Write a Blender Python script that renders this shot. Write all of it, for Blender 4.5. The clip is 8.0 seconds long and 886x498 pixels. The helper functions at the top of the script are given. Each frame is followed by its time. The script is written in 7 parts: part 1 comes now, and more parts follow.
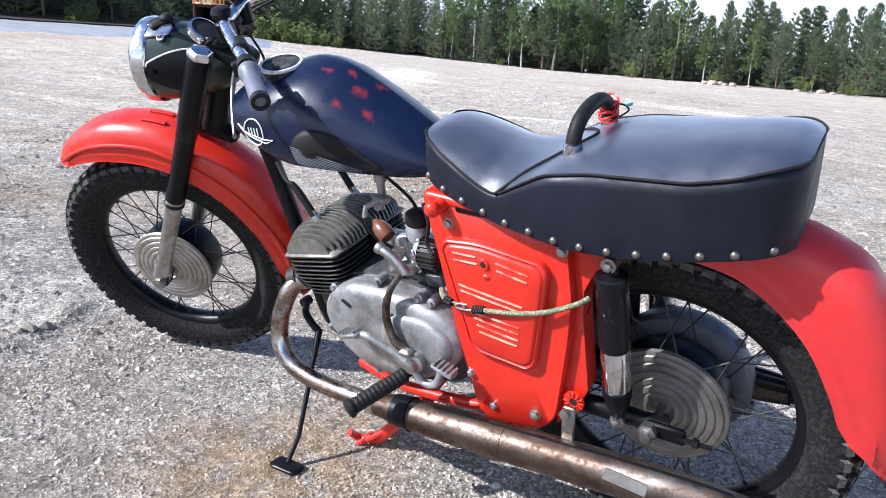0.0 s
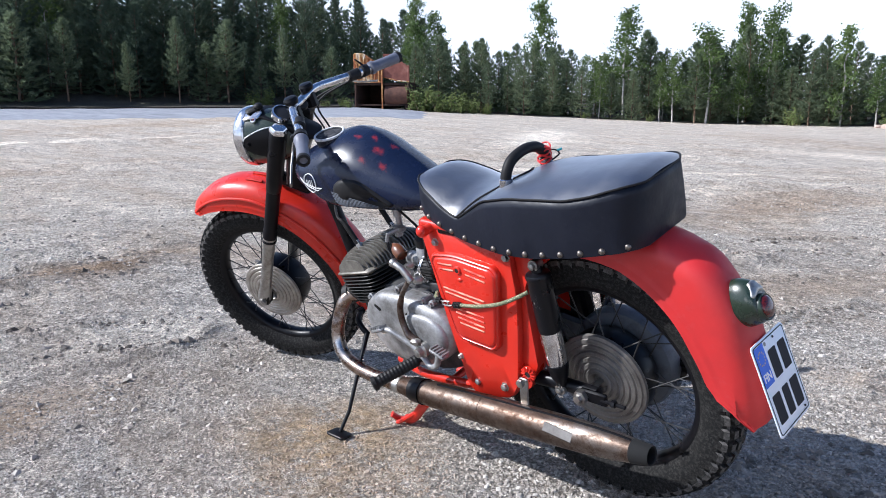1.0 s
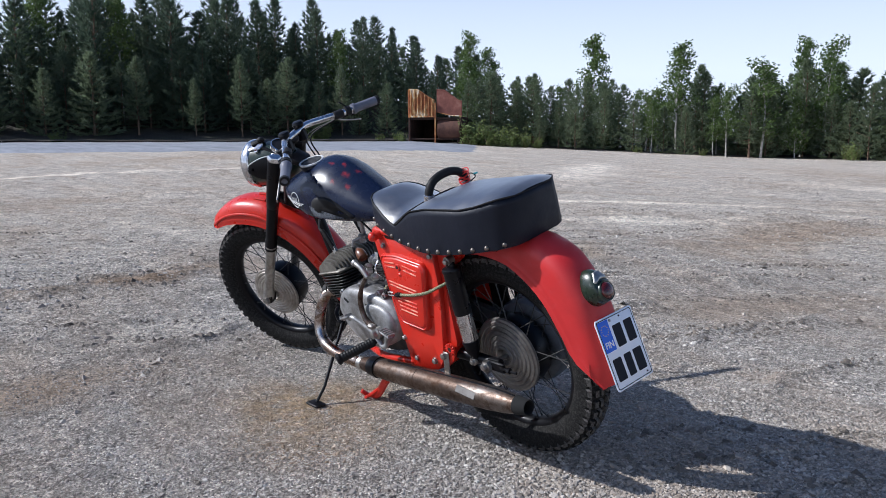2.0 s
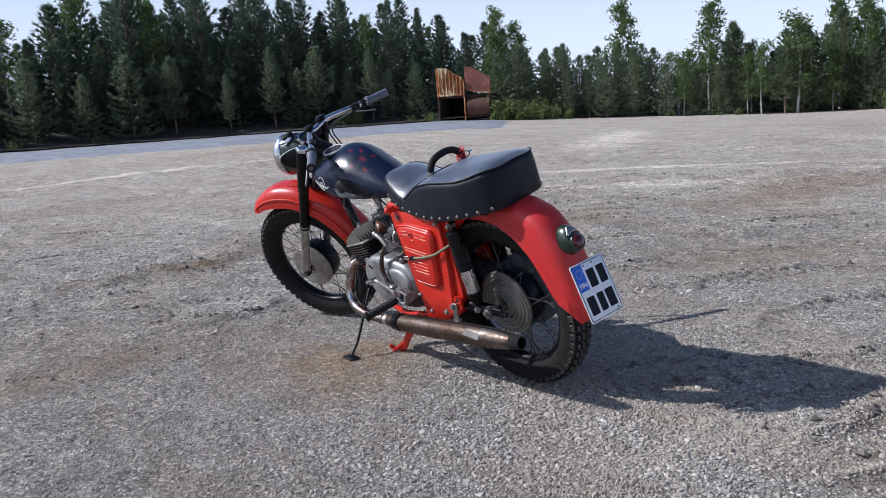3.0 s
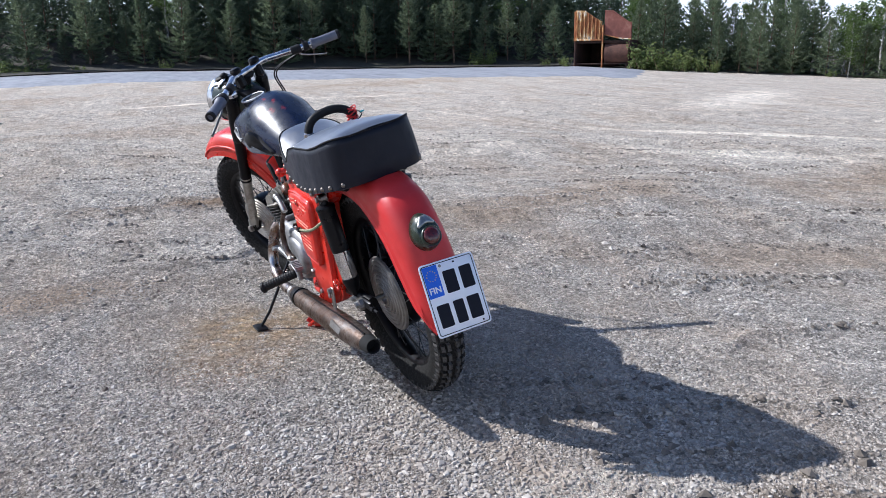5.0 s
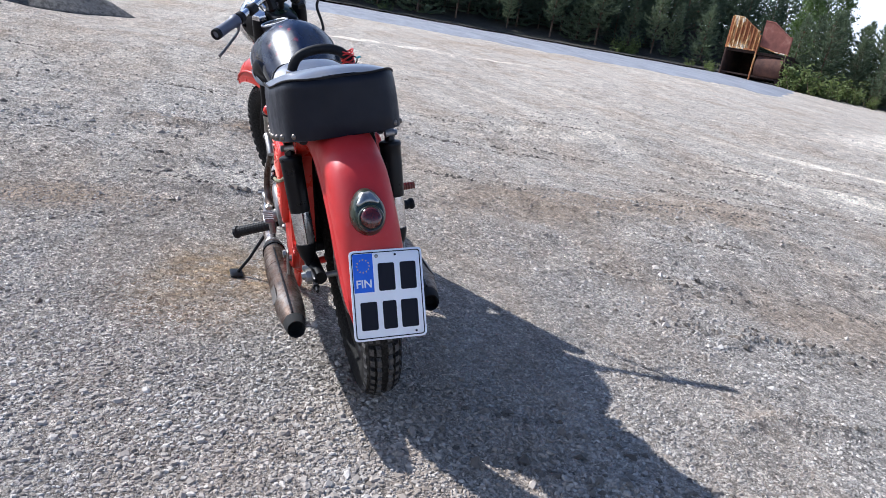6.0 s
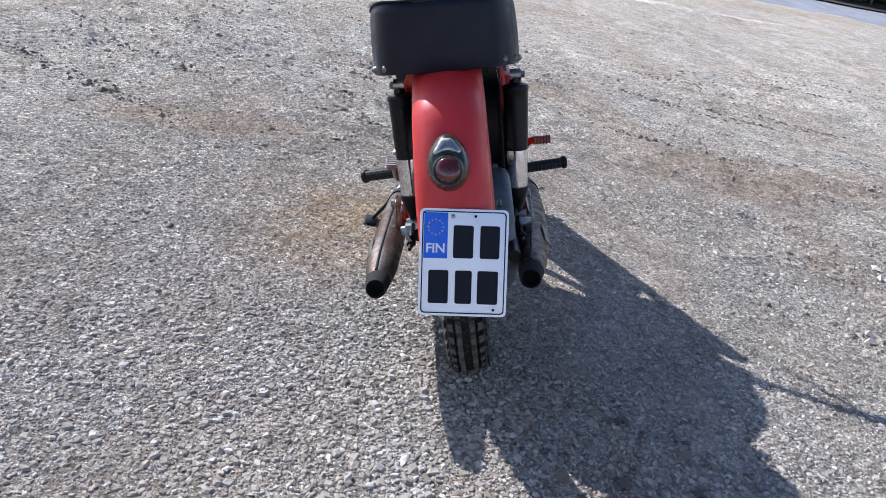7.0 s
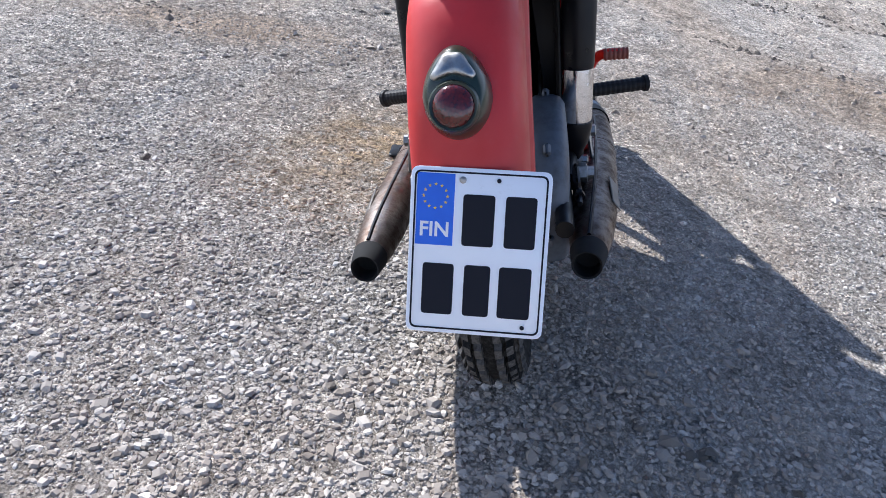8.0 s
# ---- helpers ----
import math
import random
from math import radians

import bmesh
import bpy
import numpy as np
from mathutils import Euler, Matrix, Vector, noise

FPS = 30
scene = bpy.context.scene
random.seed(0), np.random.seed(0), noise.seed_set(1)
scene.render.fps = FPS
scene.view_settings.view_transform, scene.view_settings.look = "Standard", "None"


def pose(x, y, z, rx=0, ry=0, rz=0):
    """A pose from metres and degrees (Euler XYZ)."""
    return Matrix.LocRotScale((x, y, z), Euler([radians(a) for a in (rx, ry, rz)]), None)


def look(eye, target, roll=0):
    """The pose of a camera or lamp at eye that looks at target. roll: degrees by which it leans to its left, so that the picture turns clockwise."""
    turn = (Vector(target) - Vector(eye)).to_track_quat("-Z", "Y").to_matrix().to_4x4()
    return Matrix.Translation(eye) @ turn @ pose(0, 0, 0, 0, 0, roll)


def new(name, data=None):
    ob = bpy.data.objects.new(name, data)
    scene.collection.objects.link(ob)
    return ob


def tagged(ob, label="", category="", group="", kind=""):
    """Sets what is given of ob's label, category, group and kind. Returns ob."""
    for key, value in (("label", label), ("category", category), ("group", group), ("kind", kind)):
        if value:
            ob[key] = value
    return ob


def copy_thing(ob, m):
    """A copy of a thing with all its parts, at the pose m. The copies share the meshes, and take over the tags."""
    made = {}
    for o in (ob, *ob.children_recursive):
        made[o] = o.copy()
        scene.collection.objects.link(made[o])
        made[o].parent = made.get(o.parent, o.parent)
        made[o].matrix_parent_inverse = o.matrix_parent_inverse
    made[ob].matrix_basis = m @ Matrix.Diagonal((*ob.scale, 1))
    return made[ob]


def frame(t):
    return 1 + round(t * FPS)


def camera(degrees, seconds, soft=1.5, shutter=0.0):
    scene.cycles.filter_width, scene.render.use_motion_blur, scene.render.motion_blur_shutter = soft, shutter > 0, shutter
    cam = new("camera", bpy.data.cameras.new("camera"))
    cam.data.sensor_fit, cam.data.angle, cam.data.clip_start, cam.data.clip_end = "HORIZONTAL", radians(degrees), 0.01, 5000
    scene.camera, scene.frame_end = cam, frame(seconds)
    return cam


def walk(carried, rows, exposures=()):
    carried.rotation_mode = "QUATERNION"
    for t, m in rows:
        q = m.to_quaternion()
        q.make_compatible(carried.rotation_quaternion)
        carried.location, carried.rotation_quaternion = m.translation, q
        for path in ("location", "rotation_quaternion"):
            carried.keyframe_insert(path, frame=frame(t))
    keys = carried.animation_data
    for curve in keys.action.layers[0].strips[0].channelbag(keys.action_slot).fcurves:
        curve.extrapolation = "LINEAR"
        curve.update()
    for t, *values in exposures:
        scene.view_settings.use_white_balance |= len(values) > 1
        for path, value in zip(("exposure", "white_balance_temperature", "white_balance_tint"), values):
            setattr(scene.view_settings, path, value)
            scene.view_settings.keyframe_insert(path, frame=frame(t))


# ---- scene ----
cam = camera(62.3, 8.0, 0.6)
PATH = [
    (0, (-0.376, 1.312, 0.952), (0.728, -0.266, 0.41), 3.7),
    (0.5, (-0.712, 1.358, 0.973), (0.726, 0.047, 0.511), -0.1),
    (1, (-0.991, 1.441, 0.977), (0.459, 0.121, 0.585), -0.1),
    (1.5, (-1.295, 1.505, 0.983), (0.253, 0.282, 0.656), -0.0),
    (1.7, (-1.419, 1.49, 0.977), (0.139, 0.273, 0.679), 0.5),
    (2.8, (-1.946, 1.652, 0.99), (-0.355, 0.491, 0.64), -3.8),
    (3, (-1.998, 1.665, 0.997), (-0.38, 0.545, 0.64), -4.1),
    (3.5, (-2.142, 1.53, 1.012), (-0.49, 0.445, 0.702), -5.4),
    (4, (-2.195, 1.341, 1.02), (-0.541, 0.271, 0.677), -5.0),
    (4.2, (-2.143, 1.243, 1.0), (-0.516, 0.156, 0.586), -4.4),
    (5.3, (-2.025, 0.593, 1.009), (-0.216, -0.095, 0.503), 1.7),
    (5.5, (-1.99, 0.507, 0.994), (-0.175, -0.157, 0.477), 4.0),
    (6, (-1.843, 0.306, 1.002), (-0.012, -0.235, 0.408), 10.2),
    (6.5, (-1.765, 0.118, 0.994), (0.102, -0.053, 0.297), 9.4),
    (7, (-1.61, 0.016, 0.967), (0.224, 0.031, 0.168), 10.7),
    (7.5, (-1.378, -0.019, 0.948), (0.41, -0.01, 0.052), 11.7),
    (8, (-1.128, -0.038, 0.858), (0.575, 0.112, -0.18), 10.3),
]
walk(cam, [(t, look(eye, target, roll)) for t, eye, target, roll in PATH],
     exposures=[(0.0, 0.90, 5560, 12), (0.5, 0.74, 5560, 12), (1.0, 0.58, 5560, 12), (1.7, 0.20, 5560, 12), (3.0, -0.03, 5560, 12), (3.5, 0.10, 5560, 12), (4.0, 0.11, 5560, 12), (5.5, 0.55, 5560, 12), (6.0, 0.56, 5560, 12), (6.5, 0.52, 5560, 12), (7.0, 0.60, 5560, 12), (7.5, 0.73, 5560, 12), (8.0, 0.81, 5560, 12)])

# ---- world and sun ----
SUN_AZ, SUN_EL = radians(51.0), radians(36.5)      # azimuth from +x towards +y
world = bpy.data.worlds.new("sky")
scene.world = world
world.use_nodes = True
wn, wl = world.node_tree.nodes, world.node_tree.links
wn.clear()
w_out = wn.new("ShaderNodeOutputWorld")
w_bg = wn.new("ShaderNodeBackground")
w_sky = wn.new("ShaderNodeTexSky")
w_sky.sky_type = 'NISHITA'
w_sky.sun_disc = False
w_sky.sun_elevation = SUN_EL
w_sky.sun_rotation = math.pi / 2 - SUN_AZ
w_sky.dust_density = 1.0
w_sky.air_density = 1.0
w_sky.ozone_density = 5.0
w_bg.inputs["Strength"].default_value = 0.095
# broken bright cloud, thicker towards the horizon, over the blue
w_tc = wn.new("ShaderNodeTexCoord")
w_sep = wn.new("ShaderNodeSeparateXYZ")
w_flat = wn.new("ShaderNodeMath")
w_flat.operation = 'ADD'
w_flat.inputs[1].default_value = 0.12
w_div = wn.new("ShaderNodeVectorMath")
w_div.operation = 'DIVIDE'
w_noise = wn.new("ShaderNodeTexNoise")
w_noise.inputs["Scale"].default_value = 0.55
w_noise.inputs["Detail"].default_value = 8.0
w_ramp = wn.new("ShaderNodeValToRGB")
w_ramp.color_ramp.elements[0].position = 0.52
w_ramp.color_ramp.elements[1].position = 0.74
w_haze = wn.new("ShaderNodeMapRange")
w_haze.inputs["From Min"].default_value, w_haze.inputs["From Max"].default_value = 0.42, 0.08
w_haze.inputs["To Min"].default_value, w_haze.inputs["To Max"].default_value = 0.0, 0.95
w_max = wn.new("ShaderNodeMath")
w_max.operation = 'MAXIMUM'
w_mix = wn.new("ShaderNodeMixRGB")
w_mix.inputs["Color2"].default_value = (9.3, 9.65, 10.1, 1)
wl.new(w_tc.outputs["Generated"], w_sep.inputs["Vector"])
wl.new(w_sep.outputs["Z"], w_flat.inputs[0])
wl.new(w_tc.outputs["Generated"], w_div.inputs[0])
wl.new(w_flat.outputs["Value"], w_div.inputs[1])
wl.new(w_div.outputs["Vector"], w_noise.inputs["Vector"])
wl.new(w_noise.outputs["Fac"], w_ramp.inputs["Fac"])
wl.new(w_sep.outputs["Z"], w_haze.inputs["Value"])
wl.new(w_ramp.outputs["Color"], w_max.inputs[0])
wl.new(w_haze.outputs["Result"], w_max.inputs[1])
wl.new(w_max.outputs["Value"], w_mix.inputs["Fac"])
wl.new(w_sky.outputs["Color"], w_mix.inputs["Color1"])
wl.new(w_mix.outputs["Color"], w_bg.inputs["Color"])
wl.new(w_bg.outputs["Background"], w_out.inputs["Surface"])

sun_data = bpy.data.lights.new("sun", 'SUN')
sun_data.energy, sun_data.angle, sun_data.color = 5.0, radians(0.6), (1.0, 0.928, 0.812)
sun_dir = Vector((math.cos(SUN_AZ) * math.cos(SUN_EL), math.sin(SUN_AZ) * math.cos(SUN_EL), math.sin(SUN_EL)))
sun_ob = new("sun", sun_data)
sun_ob.matrix_world = look(sun_dir * 50, (0, 0, 0))


# ---- materials ----
class Mat:
    """A node material with a Principled shader and short calls for its textures."""

    def __init__(self, name, color=(0.5, 0.5, 0.5), rough=0.5, metal=0.0, spec=0.5, coat=0.0):
        self.m = bpy.data.materials.new(name)
        self.m.use_nodes = True
        self.n, self.l = self.m.node_tree.nodes, self.m.node_tree.links
        self.p = self.n["Principled BSDF"]
        self.p.inputs["Base Color"].default_value = (*color, 1)
        self.p.inputs["Roughness"].default_value = rough
        self.p.inputs["Metallic"].default_value = metal
        self.p.inputs["Specular IOR Level"].default_value = spec
        self.p.inputs["Coat Weight"].default_value = coat
        self.p.inputs["Coat Roughness"].default_value = 0.12
        self.tc = self.n.new("ShaderNodeTexCoord").outputs["Object"]
        self.bumped = None

    def noise(self, scale, detail=4.0, rough=0.55, stretch=None, dist=0.0):
        t = self.n.new("ShaderNodeTexNoise")
        t.inputs["Scale"].default_value, t.inputs["Detail"].default_value = scale, detail
        t.inputs["Roughness"].default_value, t.inputs["Distortion"].default_value = rough, dist
        v = self.tc
        if stretch:
            mp = self.n.new("ShaderNodeMapping")
            mp.inputs["Scale"].default_value = stretch[:3]
            if len(stretch) > 3:
                mp.inputs["Rotation"].default_value = (0, 0, radians(stretch[3]))
            self.l.new(v, mp.inputs["Vector"])
            v = mp.outputs["Vector"]
        self.l.new(v, t.inputs["Vector"])
        return t.outputs["Fac"]

    def voronoi(self, scale, feature='F1', out="Distance", rand=1.0):
        t = self.n.new("ShaderNodeTexVoronoi")
        t.feature = feature
        t.inputs["Scale"].default_value, t.inputs["Randomness"].default_value = scale, rand
        self.l.new(self.tc, t.inputs["Vector"])
        return t.outputs[out]

    def ramp(self, fac, *stops):
        r = self.n.new("ShaderNodeValToRGB")
        e = r.color_ramp.elements
        while len(e) < len(stops):
            e.new(0.5)
        for k, (pos, col) in enumerate(stops):
            e[k].position = pos
            e[k].color = (*col, 1) if isinstance(col, tuple) else (col, col, col, 1)
        self.l.new(fac, r.inputs["Fac"])
        return r.outputs["Color"]

    def mix(self, fac, a, b, blend='MIX'):
        x = self.n.new("ShaderNodeMixRGB")
        x.blend_type = blend
        for key, v in (("Fac", fac), ("Color1", a), ("Color2", b)):
            if isinstance(v, (int, float)):
                x.inputs[key].default_value = v if key == "Fac" else (v, v, v, 1)
            elif isinstance(v, tuple):
                x.inputs[key].default_value = (*v, 1)
            else:
                self.l.new(v, x.inputs[key])
        return x.outputs["Color"]

    def math(self, op, a, b=0.0):
        x = self.n.new("ShaderNodeMath")
        x.operation = op
        for k, v in enumerate((a, b)):
            if isinstance(v, (int, float)):
                x.inputs[k].default_value = v
            else:
                self.l.new(v, x.inputs[k])
        return x.outputs["Value"]

    def color(self, sock):
        self.l.new(sock, self.p.inputs["Base Color"])
        return self

    def rough(self, sock):
        self.l.new(sock, self.p.inputs["Roughness"])
        return self

    def metal(self, sock):
        self.l.new(sock, self.p.inputs["Metallic"])
        return self

    def bump(self, sock, strength=0.3, distance=0.002):
        b = self.n.new("ShaderNodeBump")
        b.inputs["Strength"].default_value, b.inputs["Distance"].default_value = strength, distance
        self.l.new(sock, b.inputs["Height"])
        if self.bumped:
            self.l.new(self.bumped, b.inputs["Normal"])
        self.bumped = b.outputs["Normal"]
        self.l.new(self.bumped, self.p.inputs["Normal"])
        return self

    def near(self, centre, radius, soft):
        """1 inside a ball of the object's space, falling to 0 over soft."""
        d = self.n.new("ShaderNodeVectorMath")
        d.operation = 'DISTANCE'
        self.l.new(self.tc, d.inputs[0])
        d.inputs[1].default_value = centre
        r = self.n.new("ShaderNodeMapRange")
        r.inputs["From Min"].default_value, r.inputs["From Max"].default_value = radius + soft, radius
        self.l.new(d.outputs["Value"], r.inputs["Value"])
        return r.outputs["Result"]

    def island(self):
        return self.n.new("ShaderNodeNewGeometry").outputs["Random Per Island"]

    def random(self):
        return self.n.new("ShaderNodeObjectInfo").outputs["Random"]


def worn_paint(name, col, dark, rough, spots=0.5, coat=0.0):
    m = Mat(name, col, rough, coat=coat)
    c = m.mix(m.ramp(m.noise(7, 5), (0.35, 0.0), (0.75, 1.0)), col, dark)
    dust = m.ramp(m.noise(38, 6, 0.7), (0.56, 0.0), (0.85, spots))
    m.color(m.mix(dust, c, tuple(min(1, v * 0.75 + 0.09) for v in col)))
    m.rough(m.ramp(m.noise(14, 6), (0.3, max(0.05, rough - 0.12)), (0.7, rough + 0.14)))
    m.bump(m.noise(55, 3), 0.12, 0.002)
    return m


RED = worn_paint("red_paint", (0.55, 0.022, 0.009), (0.42, 0.015, 0.007), 0.33, 0.28).m
# cream patches paint both rubbed wear and the highlights along embossed lines
m = Mat("rubbed_red_glints", (0.6, 0.1, 0.06), 0.3)
WORN_GLINT = m.color(m.mix(m.ramp(m.noise(28, 6, 0.7), (0.40, 0.0), (0.58, 0.75)), (0.55, 0.024, 0.010), (0.62, 0.36, 0.24))).m
# shaded copy of the red, the sky's crimson tint put into the paint
RED_SKYLIT = worn_paint("skylit_red_paint", (0.52, 0.024, 0.024), (0.42, 0.019, 0.020), 0.46, 0.30).m

m = Mat("black_tank_paint", (0.008, 0.009, 0.014), 0.24, coat=0.0, spec=0.36)
# base is blued to carry the sky's reflection on the black paint
base = m.mix(m.ramp(m.noise(6, 5), (0.4, 0.0), (0.8, 1.0)), (0.0035, 0.0070, 0.024), (0.0065, 0.0125, 0.038))
scr = m.ramp(m.noise(60, 8, 0.75, (1, 1, 4)), (0.66, 0.0), (0.72, 0.6))
base = m.mix(scr, base, (0.13, 0.12, 0.11))
chips = 0.0
for k, (cx, cy, rad) in enumerate(((0.705, 0.040, 0.008), (0.662, 0.020, 0.009), (0.632, 0.044, 0.012), (0.606, 0.008, 0.010), (0.655, 0.085, 0.008), (0.592, 0.070, 0.010))):
    d = m.n.new("ShaderNodeVectorMath")
    d.operation = 'DISTANCE'
    flat = m.n.new("ShaderNodeVectorMath")
    flat.operation = 'MULTIPLY'
    m.l.new(m.tc, flat.inputs[0])
    flat.inputs[1].default_value = (0.75, 1.3, 0.0)
    m.l.new(flat.outputs["Vector"], d.inputs[0])
    d.inputs[1].default_value = (cx * 0.75, cy * 1.3, 0.0)
    near_ = m.math('ADD', d.outputs["Value"], m.math('MULTIPLY', m.math('SUBTRACT', m.noise(45, 6, 0.75), 0.5), 0.045))
    chips = m.math('MAXIMUM', chips, m.ramp(near_, (rad * 0.1, 0.48), (rad * 1.15, 0.0)))
m.color(m.mix(chips, base, (0.40, 0.025, 0.022)))
m.rough(m.ramp(m.noise(18, 6), (0.3, 0.20), (0.8, 0.36)))
m.bump(m.noise(30, 4), 0.03, 0.002)
TANK_BLACK = m.m

m = Mat("black_enamel", (0.008, 0.008, 0.010), 0.34, spec=0.20)
wear = m.ramp(m.noise(45, 7, 0.72), (0.67, 0.0), (0.75, 0.65))
m.color(m.mix(wear, (0.004, 0.004, 0.0055), (0.13, 0.118, 0.108)))
m.rough(m.ramp(m.noise(20, 5), (0.3, 0.25), (0.7, 0.5)))
m.bump(m.noise(70, 4), 0.15, 0.001)
BLACK = m.m

m = Mat("dark_green_enamel", (0.010, 0.020, 0.012), 0.28, coat=0.3)
m.color(m.mix(m.ramp(m.noise(50, 6, 0.7), (0.62, 0.0), (0.72, 0.5)), m.mix(m.noise(5), (0.008, 0.017, 0.010), (0.018, 0.032, 0.018)), (0.15, 0.15, 0.13)))
m.rough(m.ramp(m.noise(16, 5), (0.3, 0.18), (0.7, 0.4)))
GREEN = m.m

m = Mat("chrome", (0.62, 0.62, 0.64), 0.14, 1.0)
m.color(m.mix(m.ramp(m.noise(30, 7, 0.7), (0.52, 0.0), (0.72, 0.8)), (0.66, 0.66, 0.68), (0.24, 0.20, 0.17)))
m.rough(m.ramp(m.noise(40, 6), (0.35, 0.08), (0.7, 0.34)))
CHROME = m.m

m = Mat("dull_steel", (0.36, 0.35, 0.33), 0.42, 1.0)
m.color(m.mix(m.ramp(m.noise(26, 7, 0.7), (0.45, 0.0), (0.75, 0.9)), (0.42, 0.41, 0.39), (0.16, 0.13, 0.11)))
m.rough(m.ramp(m.noise(50, 6), (0.3, 0.28), (0.7, 0.6)))
m.bump(m.noise(120, 4), 0.15, 0.0006)
STEEL = m.m

m = Mat("cast_aluminium", (0.48, 0.47, 0.46), 0.46, 0.55)
m.color(m.mix(m.ramp(m.noise(14, 8, 0.72), (0.38, 0.0), (0.68, 0.95)), (0.39, 0.39, 0.395), (0.11, 0.105, 0.098)))
m.rough(m.ramp(m.noise(30, 6), (0.3, 0.34), (0.7, 0.62)))
m.bump(m.noise(190, 5), 0.22, 0.0006).bump(m.noise(12, 3), 0.1, 0.004)
ALU = m.m

m = Mat("oily_dark_alloy", (0.08, 0.08, 0.085), 0.48, 0.4)
m.color(m.mix(m.ramp(m.noise(20, 7, 0.7), (0.40, 0.0), (0.72, 0.9)), (0.045, 0.046, 0.052), (0.15, 0.145, 0.14)))
m.bump(m.noise(150, 5), 0.25, 0.0006)
OILY = m.m

m = Mat("turned_disc", (0.40, 0.38, 0.35), 0.50, 0.75)
m.color(m.mix(m.ramp(m.noise(22, 7, 0.7), (0.40, 0.0), (0.75, 0.95)), (0.44, 0.41, 0.37), (0.20, 0.17, 0.14)))
m.bump(m.noise(150, 5), 0.25, 0.0006)
DISC = m.m

m = Mat("dark_disc", (0.10, 0.095, 0.09), 0.46, 0.7)
m.color(m.mix(m.ramp(m.noise(22, 7, 0.7), (0.40, 0.0), (0.75, 0.9)), (0.24, 0.225, 0.21), (0.10, 0.088, 0.078)))
m.bump(m.noise(150, 5), 0.2, 0.0006)
DARK_DISC = m.m

m = Mat("burnt_exhaust", (0.30, 0.22, 0.17), 0.40, 0.95)
heat = m.ramp(m.noise(6, 5, 0.6, (1, 2.5, 2.5)), (0.28, (0.24, 0.215, 0.195)), (0.46, (0.14, 0.108, 0.088)), (0.60, (0.070, 0.047, 0.035)), (0.78, (0.175, 0.145, 0.125)))
m.color(m.mix(m.ramp(m.noise(38, 8, 0.78), (0.47, 0.0), (0.64, 0.90)), heat, (0.062, 0.034, 0.022)))
m.rough(m.ramp(m.noise(38, 8, 0.78), (0.38, 0.28), (0.64, 0.72)))
m.bump(m.noise(90, 5), 0.25, 0.0008)
EXHAUST = m.m

m = Mat("blued_header_pipe", (0.42, 0.38, 0.35), 0.24, 1.0)
m.color(m.ramp(m.noise(9, 5, 0.6, (1, 1, 2)), (0.32, (0.55, 0.53, 0.52)), (0.48, (0.38, 0.32, 0.28)), (0.58, (0.22, 0.15, 0.11)), (0.72, (0.46, 0.46, 0.50))))
m.rough(m.ramp(m.noise(40, 6), (0.3, 0.14), (0.7, 0.42)))
HEADER = m.m

m = Mat("black_fins", (0.022, 0.021, 0.020), 0.5, 0.3)
m.color(m.mix(m.ramp(m.noise(45, 6, 0.7), (0.55, 0.0), (0.75, 0.7)), (0.020, 0.019, 0.018), (0.13, 0.12, 0.11)))
m.bump(m.noise(160, 4), 0.2, 0.0006)
FINS = m.m

m = Mat("grey_head_fins", (0.20, 0.19, 0.17), 0.52, 0.6)
m.color(m.mix(m.ramp(m.noise(30, 6, 0.7), (0.4, 0.0), (0.75, 0.9)), (0.25, 0.235, 0.205), (0.075, 0.067, 0.058)))
m.bump(m.noise(160, 4), 0.25, 0.0006)
HEAD = m.m

m = Mat("tyre_rubber", (0.018, 0.018, 0.018), 0.80, spec=0.10)
m.color(m.mix(m.ramp(m.noise(130, 6, 0.75), (0.46, 0.0), (0.75, 0.50)), (0.011, 0.011, 0.011), (0.095, 0.090, 0.084)))
m.bump(m.noise(140, 5), 0.3, 0.0008)
RUBBER = m.m
m = Mat("dusty_tread", (0.08, 0.076, 0.072), 0.9, spec=0.08)
m.color(m.mix(m.ramp(m.noise(120, 6, 0.75), (0.38, 0.0), (0.66, 1.0)), (0.045, 0.043, 0.041), (0.125, 0.118, 0.110)))
m.bump(m.noise(140, 5), 0.3, 0.0008)
DUSTY_TREAD = m.m
m = Mat("chipped_black_enamel", (0.008, 0.008, 0.010), 0.32, spec=0.25)
chip = m.ramp(m.noise(26, 8, 0.78, (1, 1, 0.5)), (0.62, 0.0), (0.65, 0.70))
m.color(m.mix(chip, (0.004, 0.004, 0.006), (0.30, 0.29, 0.275)))
m.rough(m.ramp(m.noise(20, 5), (0.3, 0.22), (0.7, 0.5)))
CHIPPED = m.m

m = Mat("black_rubber", (0.015, 0.015, 0.016), 0.55, spec=0.18)
m.color(m.mix(m.noise(40, 5), (0.007, 0.007, 0.008), (0.022, 0.021, 0.021)))
m.bump(m.noise(160, 4), 0.2, 0.0006)
SOFT_BLACK = m.m

m = Mat("grey_grip_rubber", (0.085, 0.09, 0.11), 0.5)
m.color(m.mix(m.noise(40, 5), (0.085, 0.09, 0.12), (0.16, 0.165, 0.20)))
m.bump(m.noise(120, 4), 0.2, 0.0006)
GRIP = m.m

m = Mat("grimy_spoke", (0.02, 0.02, 0.02), 0.5, 0.3)
SPOKE = m.color(m.mix(m.noise(60, 5), (0.012, 0.012, 0.012), (0.045, 0.042, 0.040))).m
m = Mat("grey_case_paint", (0.17, 0.18, 0.20), 0.5, 0.2)
